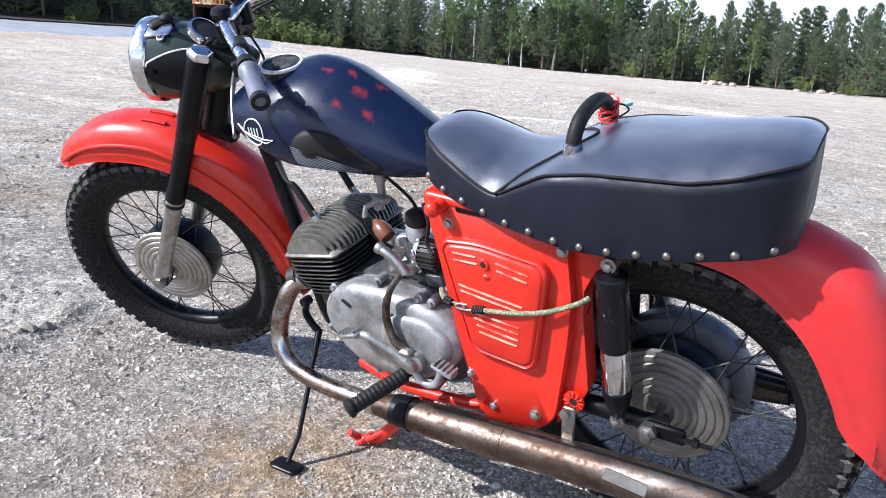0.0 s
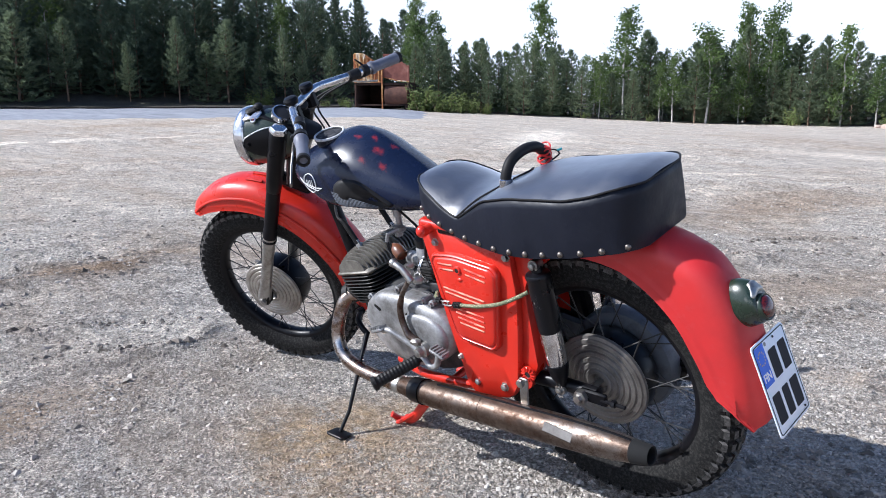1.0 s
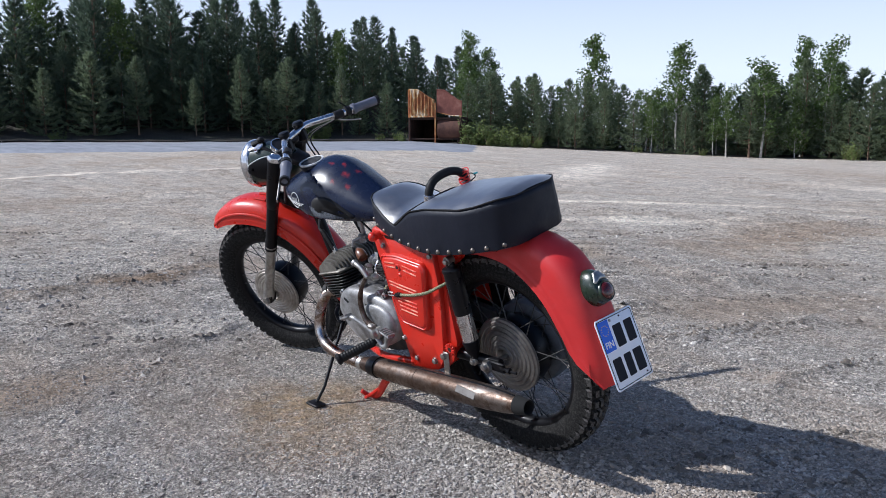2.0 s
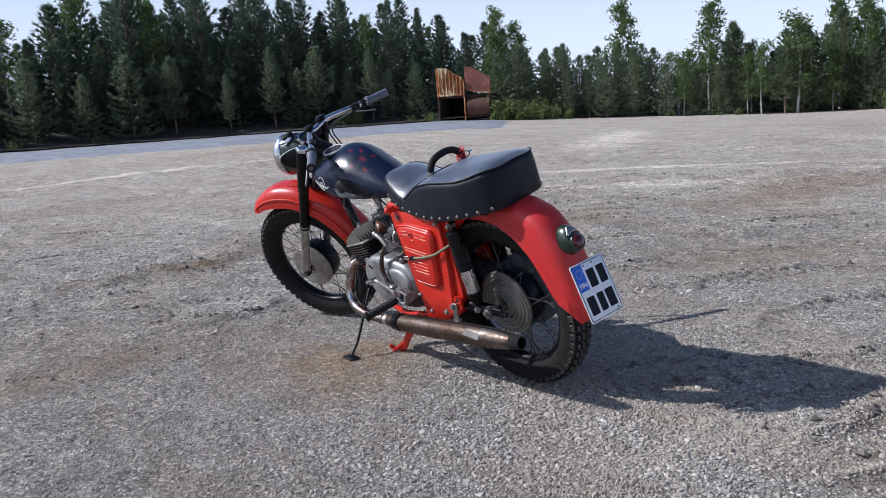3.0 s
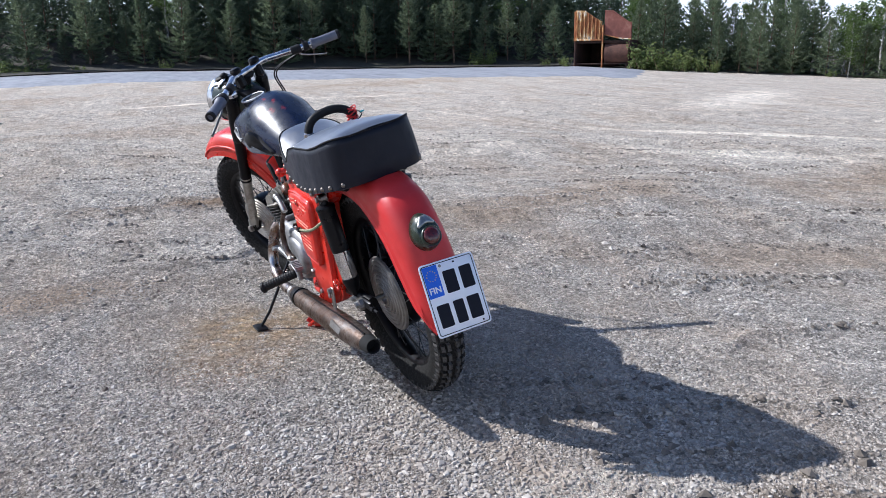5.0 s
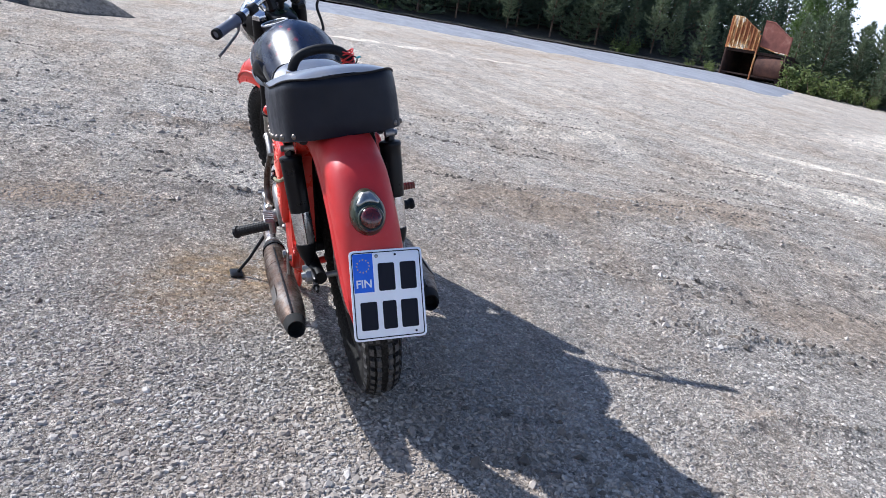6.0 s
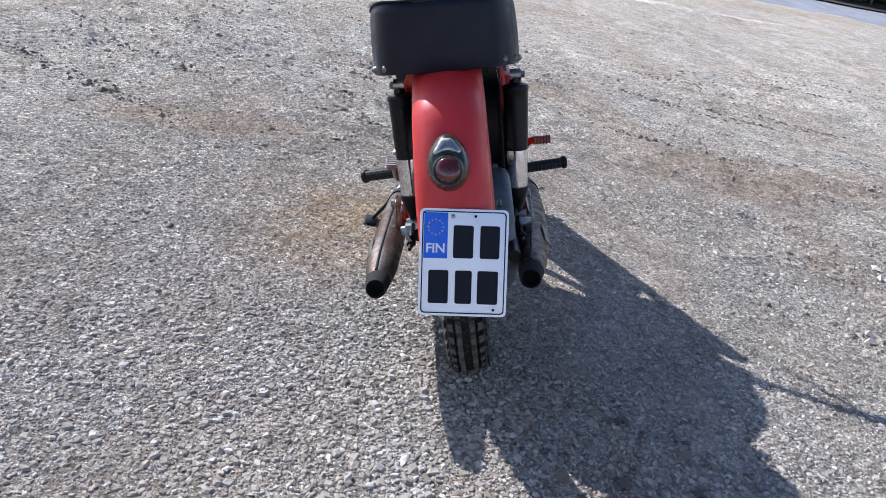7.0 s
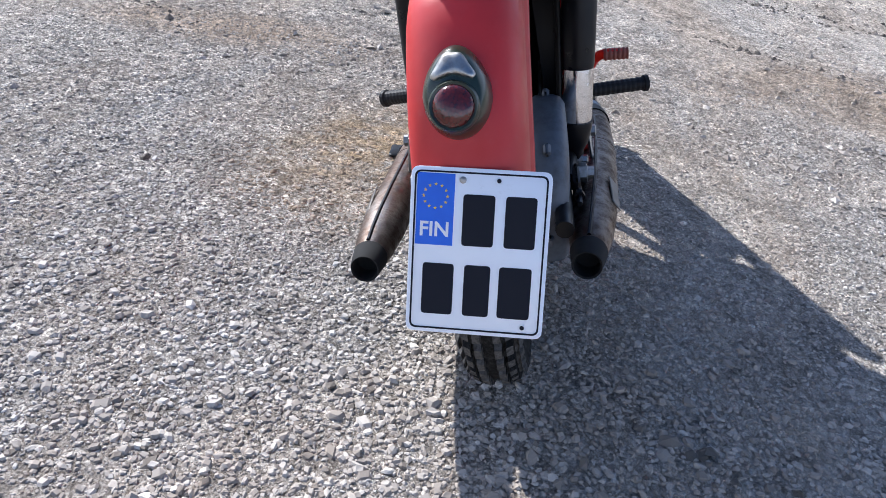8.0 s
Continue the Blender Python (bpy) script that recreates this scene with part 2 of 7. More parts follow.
CASE_GREY = m.color(m.mix(m.ramp(m.noise(24, 6, 0.7), (0.45, 0.0), (0.75, 0.9)), (0.110, 0.122, 0.145), (0.040, 0.038, 0.037))).m


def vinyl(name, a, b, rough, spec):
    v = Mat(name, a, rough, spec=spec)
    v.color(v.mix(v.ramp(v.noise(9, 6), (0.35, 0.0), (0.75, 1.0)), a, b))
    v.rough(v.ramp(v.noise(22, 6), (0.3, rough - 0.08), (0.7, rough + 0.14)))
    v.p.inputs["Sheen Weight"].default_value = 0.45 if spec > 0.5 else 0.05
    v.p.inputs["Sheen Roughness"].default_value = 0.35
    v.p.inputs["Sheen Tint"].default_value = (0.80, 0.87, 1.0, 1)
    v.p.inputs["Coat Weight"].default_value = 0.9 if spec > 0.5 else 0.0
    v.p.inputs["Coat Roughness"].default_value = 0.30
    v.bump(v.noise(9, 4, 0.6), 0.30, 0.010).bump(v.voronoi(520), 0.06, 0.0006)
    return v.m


# top's lifted bluish base carries sky sheen; the skirt copy stays near black
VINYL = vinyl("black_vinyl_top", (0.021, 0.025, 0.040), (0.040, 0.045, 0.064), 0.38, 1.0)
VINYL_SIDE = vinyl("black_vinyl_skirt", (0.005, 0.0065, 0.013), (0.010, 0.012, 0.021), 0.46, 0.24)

PLATE_WHITE = Mat("plate_white", (0.74, 0.76, 0.80), 0.36)
PLATE_WHITE.color(PLATE_WHITE.mix(PLATE_WHITE.ramp(PLATE_WHITE.noise(45, 7, 0.75), (0.60, 0.0), (0.80, 0.30)), (0.86, 0.88, 0.93), (0.42, 0.40, 0.37)))
PLATE_WHITE = PLATE_WHITE.m
PLATE_BLUE = Mat("plate_blue", (0.010, 0.065, 0.50), 0.4)
PLATE_BLUE = PLATE_BLUE.color(PLATE_BLUE.mix(PLATE_BLUE.noise(60, 5), (0.008, 0.100, 0.62), (0.016, 0.140, 0.74))).m
PLATE_INK = Mat("plate_black", (0.008, 0.009, 0.016), 0.6, spec=0.2).m
STAR_YELLOW = Mat("star_yellow", (0.75, 0.50, 0.04), 0.5).m
LETTER_WHITE = Mat("letter_white", (0.80, 0.80, 0.80), 0.5).m
BADGE_WHITE = Mat("badge_white", (0.70, 0.70, 0.68), 0.5).m

m = Mat("red_lens", (0.22, 0.012, 0.010), 0.10, coat=0.5)
m.color(m.mix(m.voronoi(260), (0.11, 0.008, 0.006), (0.035, 0.003, 0.003)))
m.bump(m.voronoi(260), 0.25, 0.0008)
LENS_RED = m.m
LENS_CLEAR = Mat("headlight_glass", (0.55, 0.57, 0.58), 0.06, 0.6).m
STUD = Mat("tarnished_stud", (0.22, 0.19, 0.17), 0.42, 0.85)
STUD = STUD.color(STUD.mix(STUD.noise(90, 5), (0.28, 0.25, 0.22), (0.09, 0.075, 0.06))).m
AMBER = Mat("amber_bowl", (0.130, 0.048, 0.022), 0.35, coat=0.4).m
WIRE_RED = Mat("red_wire", (0.62, 0.022, 0.016), 0.42).m
WIRE_TEAL = Mat("teal_plug", (0.02, 0.24, 0.28), 0.4).m
m = Mat("green_cord", (0.13, 0.15, 0.06), 0.75)
m.color(m.mix(m.ramp(m.voronoi(220), (0.25, 0.0), (0.5, 1.0)), (0.36, 0.33, 0.22), (0.12, 0.135, 0.07)))
m.bump(m.voronoi(300), 0.6, 0.001)
CORD = m.m
CAP_FACE = Mat("worn_cap_paint", (0.03, 0.03, 0.034), 0.75, spec=0.12)
CAP_FACE = CAP_FACE.color(CAP_FACE.mix(CAP_FACE.ramp(CAP_FACE.noise(60, 6, 0.75), (0.45, 0.0), (0.65, 1.0)), (0.020, 0.021, 0.026), (0.10, 0.10, 0.105))).m
DIAL = Mat("smoked_dial", (0.03, 0.03, 0.034), 0.35, spec=0.2).m
RING = Mat("bare_aluminium_rim", (0.62, 0.62, 0.63), 0.5, 0.3)
RING = RING.color(RING.mix(RING.ramp(RING.noise(70, 6, 0.7), (0.5, 0.0), (0.7, 1.0)), (0.66, 0.66, 0.67), (0.30, 0.29, 0.28))).m
# near-black stand-in for the darkness inside holes, slots and the muffler mouth
GAP = Mat("dark_slot", (0.004, 0.004, 0.004), 0.9).m

# ---- ground, plants, scrap ----
m = Mat("gravel_ground", (0.3, 0.28, 0.26), 0.95, spec=0.08)


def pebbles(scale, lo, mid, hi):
    """Small stones of many greys; shade in their gaps is painted as dark joints."""
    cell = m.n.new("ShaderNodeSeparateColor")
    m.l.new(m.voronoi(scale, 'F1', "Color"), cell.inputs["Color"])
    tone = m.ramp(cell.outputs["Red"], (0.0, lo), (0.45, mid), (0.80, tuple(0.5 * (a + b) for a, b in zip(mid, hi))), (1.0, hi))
    joint_shade = m.ramp(m.voronoi(scale, 'DISTANCE_TO_EDGE'), (0.02, 0.75), (0.14, 0.0))
    return m.mix(joint_shade, tone, (0.070, 0.064, 0.058))


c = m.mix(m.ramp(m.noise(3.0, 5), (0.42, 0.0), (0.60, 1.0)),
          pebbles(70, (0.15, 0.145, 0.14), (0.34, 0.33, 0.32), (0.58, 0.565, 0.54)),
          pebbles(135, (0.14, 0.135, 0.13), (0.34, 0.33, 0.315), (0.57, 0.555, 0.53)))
c = m.mix(m.ramp(m.noise(240, 4, 0.7), (0.46, 0.0), (0.70, 0.40)), c, (0.22, 0.212, 0.20))
# further out the colour is mixed towards a paler beige
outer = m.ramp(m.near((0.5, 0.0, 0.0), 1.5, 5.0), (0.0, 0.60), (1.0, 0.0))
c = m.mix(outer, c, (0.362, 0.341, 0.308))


def speckle(scale, lo, hi, a, b):
    return m.ramp(m.noise(scale, 10, 0.86), (lo, a), (hi, b))


def sweep(cx, cy, turn, half_len, half_wide, strength, col, c, grain=2.2):
    """A long patch of another ground colour, torn at its edges."""
    mp = m.n.new("ShaderNodeMapping")
    mp.vector_type = 'TEXTURE'
    mp.inputs["Location"].default_value = (cx, cy, 0)
    mp.inputs["Rotation"].default_value = (0, 0, radians(turn))
    mp.inputs["Scale"].default_value = (half_len, half_wide, 1000)
    m.l.new(m.tc, mp.inputs["Vector"])
    ln = m.n.new("ShaderNodeVectorMath")
    ln.operation = 'LENGTH'
    m.l.new(mp.outputs["Vector"], ln.inputs[0])
    edge = m.math('ADD', ln.outputs["Value"], m.math('MULTIPLY', m.math('SUBTRACT', m.noise(grain, 8, 0.72), 0.5), 1.9))
    return m.mix(m.ramp(edge, (0.25, strength), (1.0, 0.0)), c, col)


SAND, PALE = (0.240, 0.196, 0.155), (0.54, 0.515, 0.468)
DARK = (0.165, 0.128, 0.096)
c = m.mix(m.ramp(m.noise(0.55, 8, 0.70, (0.7, 2.0, 1, 25)), (0.44, 0.0), (0.63, 0.54)), c, SAND)
c = m.mix(m.ramp(m.noise(0.40, 9, 0.74, (0.5, 2.4, 1, 25), 0.6), (0.54, 0.0), (0.65, 0.26)), c, PALE)
for cx, cy, turn, a, b, k, col in (
        (16.6, -1.9, -80, 3.6, 0.30, 0.95, PALE), (17.4, -5.8, -62, 2.6, 0.25, 0.7, PALE), (5.4, -7.2, -152, 3.6, 0.34, 0.95, PALE), (3.8, -5.3, -150, 1.9, 0.5, 0.75, PALE),
        (5.2, -2.6, -80, 1.4, 0.5, 0.25, PALE), (1.9, -5.5, -95, 2.1, 0.75, 0.85, SAND), (2.4, -2.2, -75, 2.2, 0.55, 0.7, SAND), (1.5, 1.1, -80, 0.7, 0.24, 0.9, SAND),
        (3.45, 0.25, -82, 1.0, 0.30, 0.95, DARK), (8.0, -3.3, -175, 3.2, 0.18, 0.35, PALE), (5.8, 2.9, -1, 2.6, 0.22, 0.55, DARK), (2.1, 0.35, -88, 0.9, 0.34, 0.35, PALE),
        # the DARK streak at (-1.05, -0.65) paints the shade of the track ridges
        (0.5, -2.6, -110, 1.6, 0.35, 0.5, SAND), (-0.75, -0.1, -100, 0.55, 0.16, 0.55, PALE), (-1.05, -0.65, -105, 0.45, 0.10, 0.6, DARK),
        (10.0, 0.5, -70, 4.5, 1.1, 0.5, SAND), (24, -9, -60, 9, 2.4, 0.5, SAND), (20, 4, -85, 6, 1.6, 0.5, SAND), (12, -14, -55, 7, 1.2, 0.6, PALE), (8, -20, -50, 9, 2.2, 0.4, SAND), (3.5, -13, -25, 4, 0.8, 0.5, PALE)):
    c = sweep(cx, cy, turn, a, b, k, col, c, 3.2 if a < 3 else 1.1)
for cx, cy, rad in ((0.85, 0.34, 0.11), (0.72, 0.10, 0.09), (0.56, 0.40, 0.10), (0.74, 0.38, 0.08)):
    spot = m.math('MULTIPLY', m.near((cx, cy, 0.0), rad, 0.18), m.ramp(m.noise(11, 6, 0.65), (0.38, 0.0), (0.60, 0.62)))
    c = m.mix(spot, c, (0.27, 0.205, 0.130))
# stony unevenness at every size from a hand to a finger
c = m.mix(1.0, c, speckle(5.0, 0.38, 0.62, 0.60, 1.34), 'MULTIPLY')
c = m.mix(1.0, c, speckle(34.0, 0.41, 0.59, 0.54, 1.41), 'MULTIPLY')
c = m.mix(1.0, c, (1.84, 1.725, 1.590), 'MULTIPLY')
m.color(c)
m.bump(m.noise(1.3, 9, 0.72, (0.6, 2.6, 1, 25)), 0.8, 0.10).bump(m.noise(4.0, 10, 0.74), 0.9, 0.09).bump(m.noise(11.0, 8, 0.72), 0.9, 0.045).bump(m.voronoi(24), -0.9, 0.030).bump(m.voronoi(62), -1.0, 0.020).bump(m.voronoi(150), -1.0, 0.008).bump(m.noise(320, 3), 0.6, 0.002)
GROUND = m.m

m = Mat("gravel_stones", (0.33, 0.31, 0.29), 0.9, spec=0.10)
c = m.ramp(m.island(), (0.0, (0.12, 0.115, 0.108)), (0.22, (0.235, 0.225, 0.215)), (0.55, (0.36, 0.348, 0.332)), (0.85, (0.48, 0.468, 0.448)), (1.0, (0.62, 0.61, 0.585)))
c = m.mix(m.ramp(m.noise(90, 5, 0.7), (0.45, 0.0), (0.75, 0.40)), c, (0.31, 0.295, 0.275))
c = m.mix(m.ramp(m.noise(0.55, 8, 0.70, (0.7, 2.0, 1, 25)), (0.44, 0.0), (0.62, 0.65)), c, (0.34, 0.282, 0.225))
for cx, cy, rad in ((0.85, 0.34, 0.12), (0.72, 0.10, 0.10), (0.52, 0.42, 0.22)):
    c = m.mix(m.math('MULTIPLY', m.near((cx, cy, 0.0), rad, 0.16), 0.6), c, (0.31, 0.235, 0.155))
m.color(m.mix(1.0, c, (1.09, 1.03, 0.965), 'MULTIPLY'))
m.bump(m.noise(260, 4), 0.35, 0.001)
STONES = m.m

m = Mat("crushed_stone_road", (0.42, 0.43, 0.45), 0.9)
m.color(m.mix(m.ramp(m.noise(0.8, 10, 0.75, (0.5, 2.0, 1, 25)), (0.35, 0.0), (0.65, 1.0)), (0.19, 0.195, 0.215), (0.33, 0.34, 0.37)))
m.bump(m.voronoi(25), -0.5, 0.02)
ROAD = m.m
# colour kept low to carry the shade on the heap's near face
m = Mat("shaded_gravel_heap", (0.16, 0.15, 0.14), 0.95)
m.color(m.mix(m.ramp(m.noise(9, 8, 0.8), (0.38, 0.0), (0.62, 1.0)), (0.045, 0.042, 0.040), (0.23, 0.215, 0.20)))
m.bump(m.noise(7, 8, 0.75), 1.0, 0.12)
HEAP = m.m
m = Mat("dirt_clods", (0.12, 0.10, 0.08), 0.95)
m.color(m.mix(m.island(), (0.09, 0.075, 0.06), (0.22, 0.185, 0.15)))
CLODS = m.m

# browns lowered to paint in the deep shade under the trees
m = Mat("forest_floor", (0.06, 0.05, 0.035), 0.95)
m.color(m.ramp(m.noise(0.9, 6, 0.65), (0.3, (0.022, 0.019, 0.015)), (0.55, (0.042, 0.036, 0.025)), (0.8, (0.042, 0.055, 0.021))))
m.bump(m.noise(6, 6), 0.8, 0.15)
FLOOR_WOOD = m.m


def leafy(name, a, b, rough=0.6):
    v = Mat(name, a, rough, spec=0.3)
    v.color(v.mix(v.math('ADD', v.math('MULTIPLY', v.island(), 0.6), v.math('MULTIPLY', v.random(), 0.4)), a, b))
    # light passing through the leaves
    thin = v.n.new("ShaderNodeBsdfTranslucent")
    v.l.new(v.p.inputs["Base Color"].links[0].from_socket, thin.inputs["Color"])
    both = v.n.new("ShaderNodeMixShader")
    both.inputs["Fac"].default_value = 0.45
    v.l.new(v.p.outputs["BSDF"], both.inputs[1])
    v.l.new(thin.outputs["BSDF"], both.inputs[2])
    v.l.new(both.outputs["Shader"], v.n["Material Output"].inputs["Surface"])
    return v.m


PINE = leafy("pine_needles", (0.098, 0.135, 0.080), (0.215, 0.260, 0.150))
SPRUCE = leafy("spruce_needles", (0.060, 0.092, 0.064), (0.130, 0.168, 0.105))
BIRCH_LEAF = leafy("birch_leaves", (0.070, 0.115, 0.034), (0.150, 0.205, 0.068))
BUSH = leafy("shrub_leaves", (0.110, 0.150, 0.045), (0.205, 0.250, 0.085))
m = Mat("pine_bark", (0.13, 0.085, 0.055), 0.9)
m.color(m.mix(m.noise(4, 6, 0.7), (0.075, 0.055, 0.042), (0.20, 0.125, 0.075)))
m.bump(m.noise(14, 5), 0.8, 0.03)
BARK = m.m
m = Mat("birch_bark", (0.55, 0.53, 0.49), 0.75)
m.color(m.mix(m.ramp(m.noise(5, 6, 0.7, (1, 1, 3.0)), (0.50, 0.0), (0.62, 0.9)), (0.42, 0.40, 0.37), (0.08, 0.07, 0.06)))
BIRCH_BARK = m.m
m = Mat("rusty_sheet", (0.3, 0.12, 0.05), 0.8, 0.2)
rust = m.ramp(m.noise(2.3, 8, 0.72, (1, 1, 0.40)), (0.30, (0.11, 0.040, 0.022)), (0.43, (0.30, 0.105, 0.040)), (0.50, (0.36, 0.15, 0.055)), (0.56, (0.58, 0.36, 0.14)), (0.62, (0.78, 0.72, 0.60)))
m.color(rust).bump(m.noise(9, 6), 0.5, 0.03)
RUST = m.m
m = Mat("red_oxide_sheet", (0.22, 0.07, 0.05), 0.75, 0.1)
m.color(m.ramp(m.noise(1.2, 7, 0.68), (0.32, (0.13, 0.042, 0.032)), (0.55, (0.24, 0.085, 0.06)), (0.75, (0.36, 0.19, 0.14))))
OXIDE = m.m
m = Mat("white_trailer_paint", (0.72, 0.74, 0.78), 0.4)
m.color(m.mix(m.noise(1.5, 5), (0.66, 0.68, 0.74), (0.78, 0.79, 0.82)))
TRAILER_WHITE = m.m
m = Mat("pink_granite", (0.40, 0.31, 0.26), 0.9)
GRANITE = m.color(m.mix(m.ramp(m.noise(9, 7, 0.75), (0.35, 0.0), (0.65, 1.0)), (0.26, 0.19, 0.155), (0.52, 0.42, 0.36))).bump(m.noise(20, 6), 0.5, 0.02).m
m = Mat("brown_rust", (0.10, 0.045, 0.03), 0.85)
BROWN = m.color(m.mix(m.ramp(m.noise(1.5, 7, 0.7), (0.35, 0.0), (0.7, 1.0)), (0.050, 0.022, 0.016), (0.16, 0.070, 0.045))).m
# rust darkened to paint the shade inside the dump body's hollow
m = Mat("shade_dark_rust", (0.05, 0.025, 0.018), 0.9)
HOLLOW_SHADE = m.color(m.mix(m.ramp(m.noise(2.0, 6, 0.7), (0.4, 0.0), (0.7, 1.0)), (0.022, 0.013, 0.010), (0.075, 0.034, 0.022))).m
TRAILER_BLUE = Mat("blue_trailer_skirt", (0.05, 0.07, 0.16), 0.5).m


# ---- mesh helpers ----
class G:
    """Vertices and faces gathered for one mesh."""

    def __init__(self):
        self.v, self.f = [], []

    def add(self, verts, faces, m=None):
        k = len(self.v)
        self.v += [tuple(m @ Vector(p)) if m else tuple(p) for p in verts]
        self.f += [tuple(i + k for i in f) for f in faces]
        return self

    def xf(self, m):
        self.v = [tuple(m @ Vector(p)) for p in self.v]
        return self

    def loft(self, rings, closed=True, caps=True, m=None):
        n, v, f = len(rings[0]), [p for r in rings for p in r], []
        for a in range(len(rings) - 1):
            for b in range(n if closed else n - 1):
                c = (b + 1) % n
                f.append((a * n + b, a * n + c, (a + 1) * n + c, (a + 1) * n + b))
        if caps and closed:
            f.append(tuple(range(n))[::-1])
            f.append(tuple((len(rings) - 1) * n + b for b in range(n)))
        return self.add(v, f, m)

    def tube(self, pts, r, seg=10, caps=True, m=None, flat=1.0):
        pts = [Vector(p) for p in pts]
        rs = r if isinstance(r, (list, tuple)) else [r] * len(pts)
        t0 = (pts[1] - pts[0]).normalized()
        up = Vector((0, 0, 1)) if abs(t0.z) < 0.9 else Vector((1, 0, 0))
        side = t0.cross(up).normalized()
        rings = []
        for k, p in enumerate(pts):
            t = (pts[min(k + 1, len(pts) - 1)] - pts[max(k - 1, 0)]).normalized()
            side = (side - t * side.dot(t)).normalized()
            top = t.cross(side)
            rings.append([p + (side * math.cos(a) + top * math.sin(a) * flat) * rs[k]
                          for a in (2 * math.pi * j / seg for j in range(seg))])
        return self.loft(rings, True, caps, m)

    def lathe(self, prof, seg=24, m=None, caps=True):
        """Profile of (radius, height) turned round z."""
        rings = [[(r * math.cos(2 * math.pi * j / seg), r * math.sin(2 * math.pi * j / seg), h) for j in range(seg)]
                 for r, h in prof]
        return self.loft(rings, True, caps, m)

    def box(self, sx, sy, sz, m=None, ch=0.0):
        """A box about the origin, its edges chamfered by ch."""
        x, y, z, c = sx / 2, sy / 2, sz / 2, min(ch, 0.45 * min(sx, sy, sz))
        if c <= 0:
            v = [(a * x, b * y, d * z) for a in (-1, 1) for b in (-1, 1) for d in (-1, 1)]
            return self.add(v, [(0, 1, 3, 2), (4, 6, 7, 5), (0, 4, 5, 1), (2, 3, 7, 6), (0, 2, 6, 4), (1, 5, 7, 3)], m)

        def ring(h, k):
            u, w = x - k, y - k
            return [(u - c, w, h), (-u + c, w, h), (-u, w - c, h), (-u, -w + c, h), (-u + c, -w, h), (u - c, -w, h), (u, -w + c, h), (u, w - c, h)]
        return self.loft([ring(-z, c), ring(-z + c, 0), ring(z - c, 0), ring(z, c)], True, True, m)

    def ball(self, r, m=None, seg=12, rings=7, flat=1.0):
        return self.lathe([(r * math.sin(math.pi * k / rings), -r * flat * math.cos(math.pi * k / rings)) for k in range(1, rings)], seg, m)

    def slab(self, outline, steps, m=None):
        """An outline in (x, z) built outwards along y: steps of (scale, y), capped at both ends."""
        cx = sum(p[0] for p in outline) / len(outline)
        cz = sum(p[1] for p in outline) / len(outline)
        rings = [[(cx + (p[0] - cx) * s, y, cz + (p[1] - cz) * s) for p in outline] for s, y in steps]
        return self.loft(rings, True, True, m)

    def mesh(self, name, angle=40.0):
        me = bpy.data.meshes.new(name)
        me.from_pydata(self.v, [], self.f)
        bm = bmesh.new()
        bm.from_mesh(me)
        bmesh.ops.recalc_face_normals(bm, faces=bm.faces)
        bm.to_mesh(me)
        bm.free()
        me.polygons.foreach_set("use_smooth", [True] * len(me.polygons))
        me.set_sharp_from_angle(angle=radians(angle))
        return me


def part(name, g, material, parent, label="", angle=40.0):
    me = g.mesh(name, angle)
    me.materials.append(material)
    ob = new(name, me)
    ob.parent = parent
    return tagged(ob, label)


def clone(name, ob, m, parent):
    """Another object on the same mesh."""
    o = new(name, ob.data)
    o.parent, o.matrix_basis = parent, m
    return o


def curve(pts, n=8):
    """A smooth line through the points (Catmull-Rom)."""
    p = [Vector(q) for q in pts]
    p = [p[0] * 2 - p[1]] + p + [p[-1] * 2 - p[-2]]
    out = []
    for k in range(1, len(p) - 2):
        for j in range(n):
            t = j / n
            a, b, c, d = p[k - 1], p[k], p[k + 1], p[k + 2]
            out.append(0.5 * ((2 * b) + (c - a) * t + (2 * a - 5 * b + 4 * c - d) * t * t + (3 * b - a - 3 * c + d) * t ** 3))
    return out + [p[-2]]


def lerp_table(table, x):
    """A value from rows of (x, value), by smooth steps."""
    if x <= table[0][0]:
        return table[0][1]
    for (x0, v0), (x1, v1) in zip(table, table[1:]):
        if x <= x1:
            return v0 + (v1 - v0) * (x - x0) / (x1 - x0)
    return table[-1][1]


def rounded(corners, r, n=5):
    """An outline with its corners rounded off."""
    out, k = [], len(corners)
    for i in range(k):
        p, a, b = (Vector(corners[i]), Vector(corners[i - 1]), Vector(corners[(i + 1) % k]))
        d = min(r, (a - p).length * 0.45, (b - p).length * 0.45)
        s, e = p + (a - p).normalized() * d, p + (b - p).normalized() * d
        for j in range(n + 1):
            t = j / n
            q = s * (1 - t) ** 2 + p * 2 * t * (1 - t) + e * t * t
            out.append((q.x, q.y))
    return out


def align(direction, at):
    """A pose whose z runs along direction."""
    return Matrix.Translation(at) @ Vector(direction).to_track_quat('Z', 'Y').to_matrix().to_4x4()


MIRROR = Matrix.Diagonal((1, -1, 1, 1))


# ---- the motorcycle: x ahead, y to its left, z up along its leaning wheels ----
LEAN, HEADING = 15.0, 3.7
bike = new("motorcycle")
bike.matrix_basis = Matrix.Translation((0.0, -0.092, 0.0)) @ pose(0, 0, 0, 0, 0, HEADING) @ pose(0, 0, 0, -LEAN)
tagged(bike, "old black and red two-cylinder motorcycle leaning on its side stand", "motorcycle")

TYRE_R = 0.338
REAR = Vector((0.0, 0.0, 0.338))
HEADST = Vector((1.035, 0.0, 0.945))
RAKE, STEER = 26.5, 25.0
WHEEL_STEER = 21.0      # the bars sit twisted in their clamps, further round than the wheel
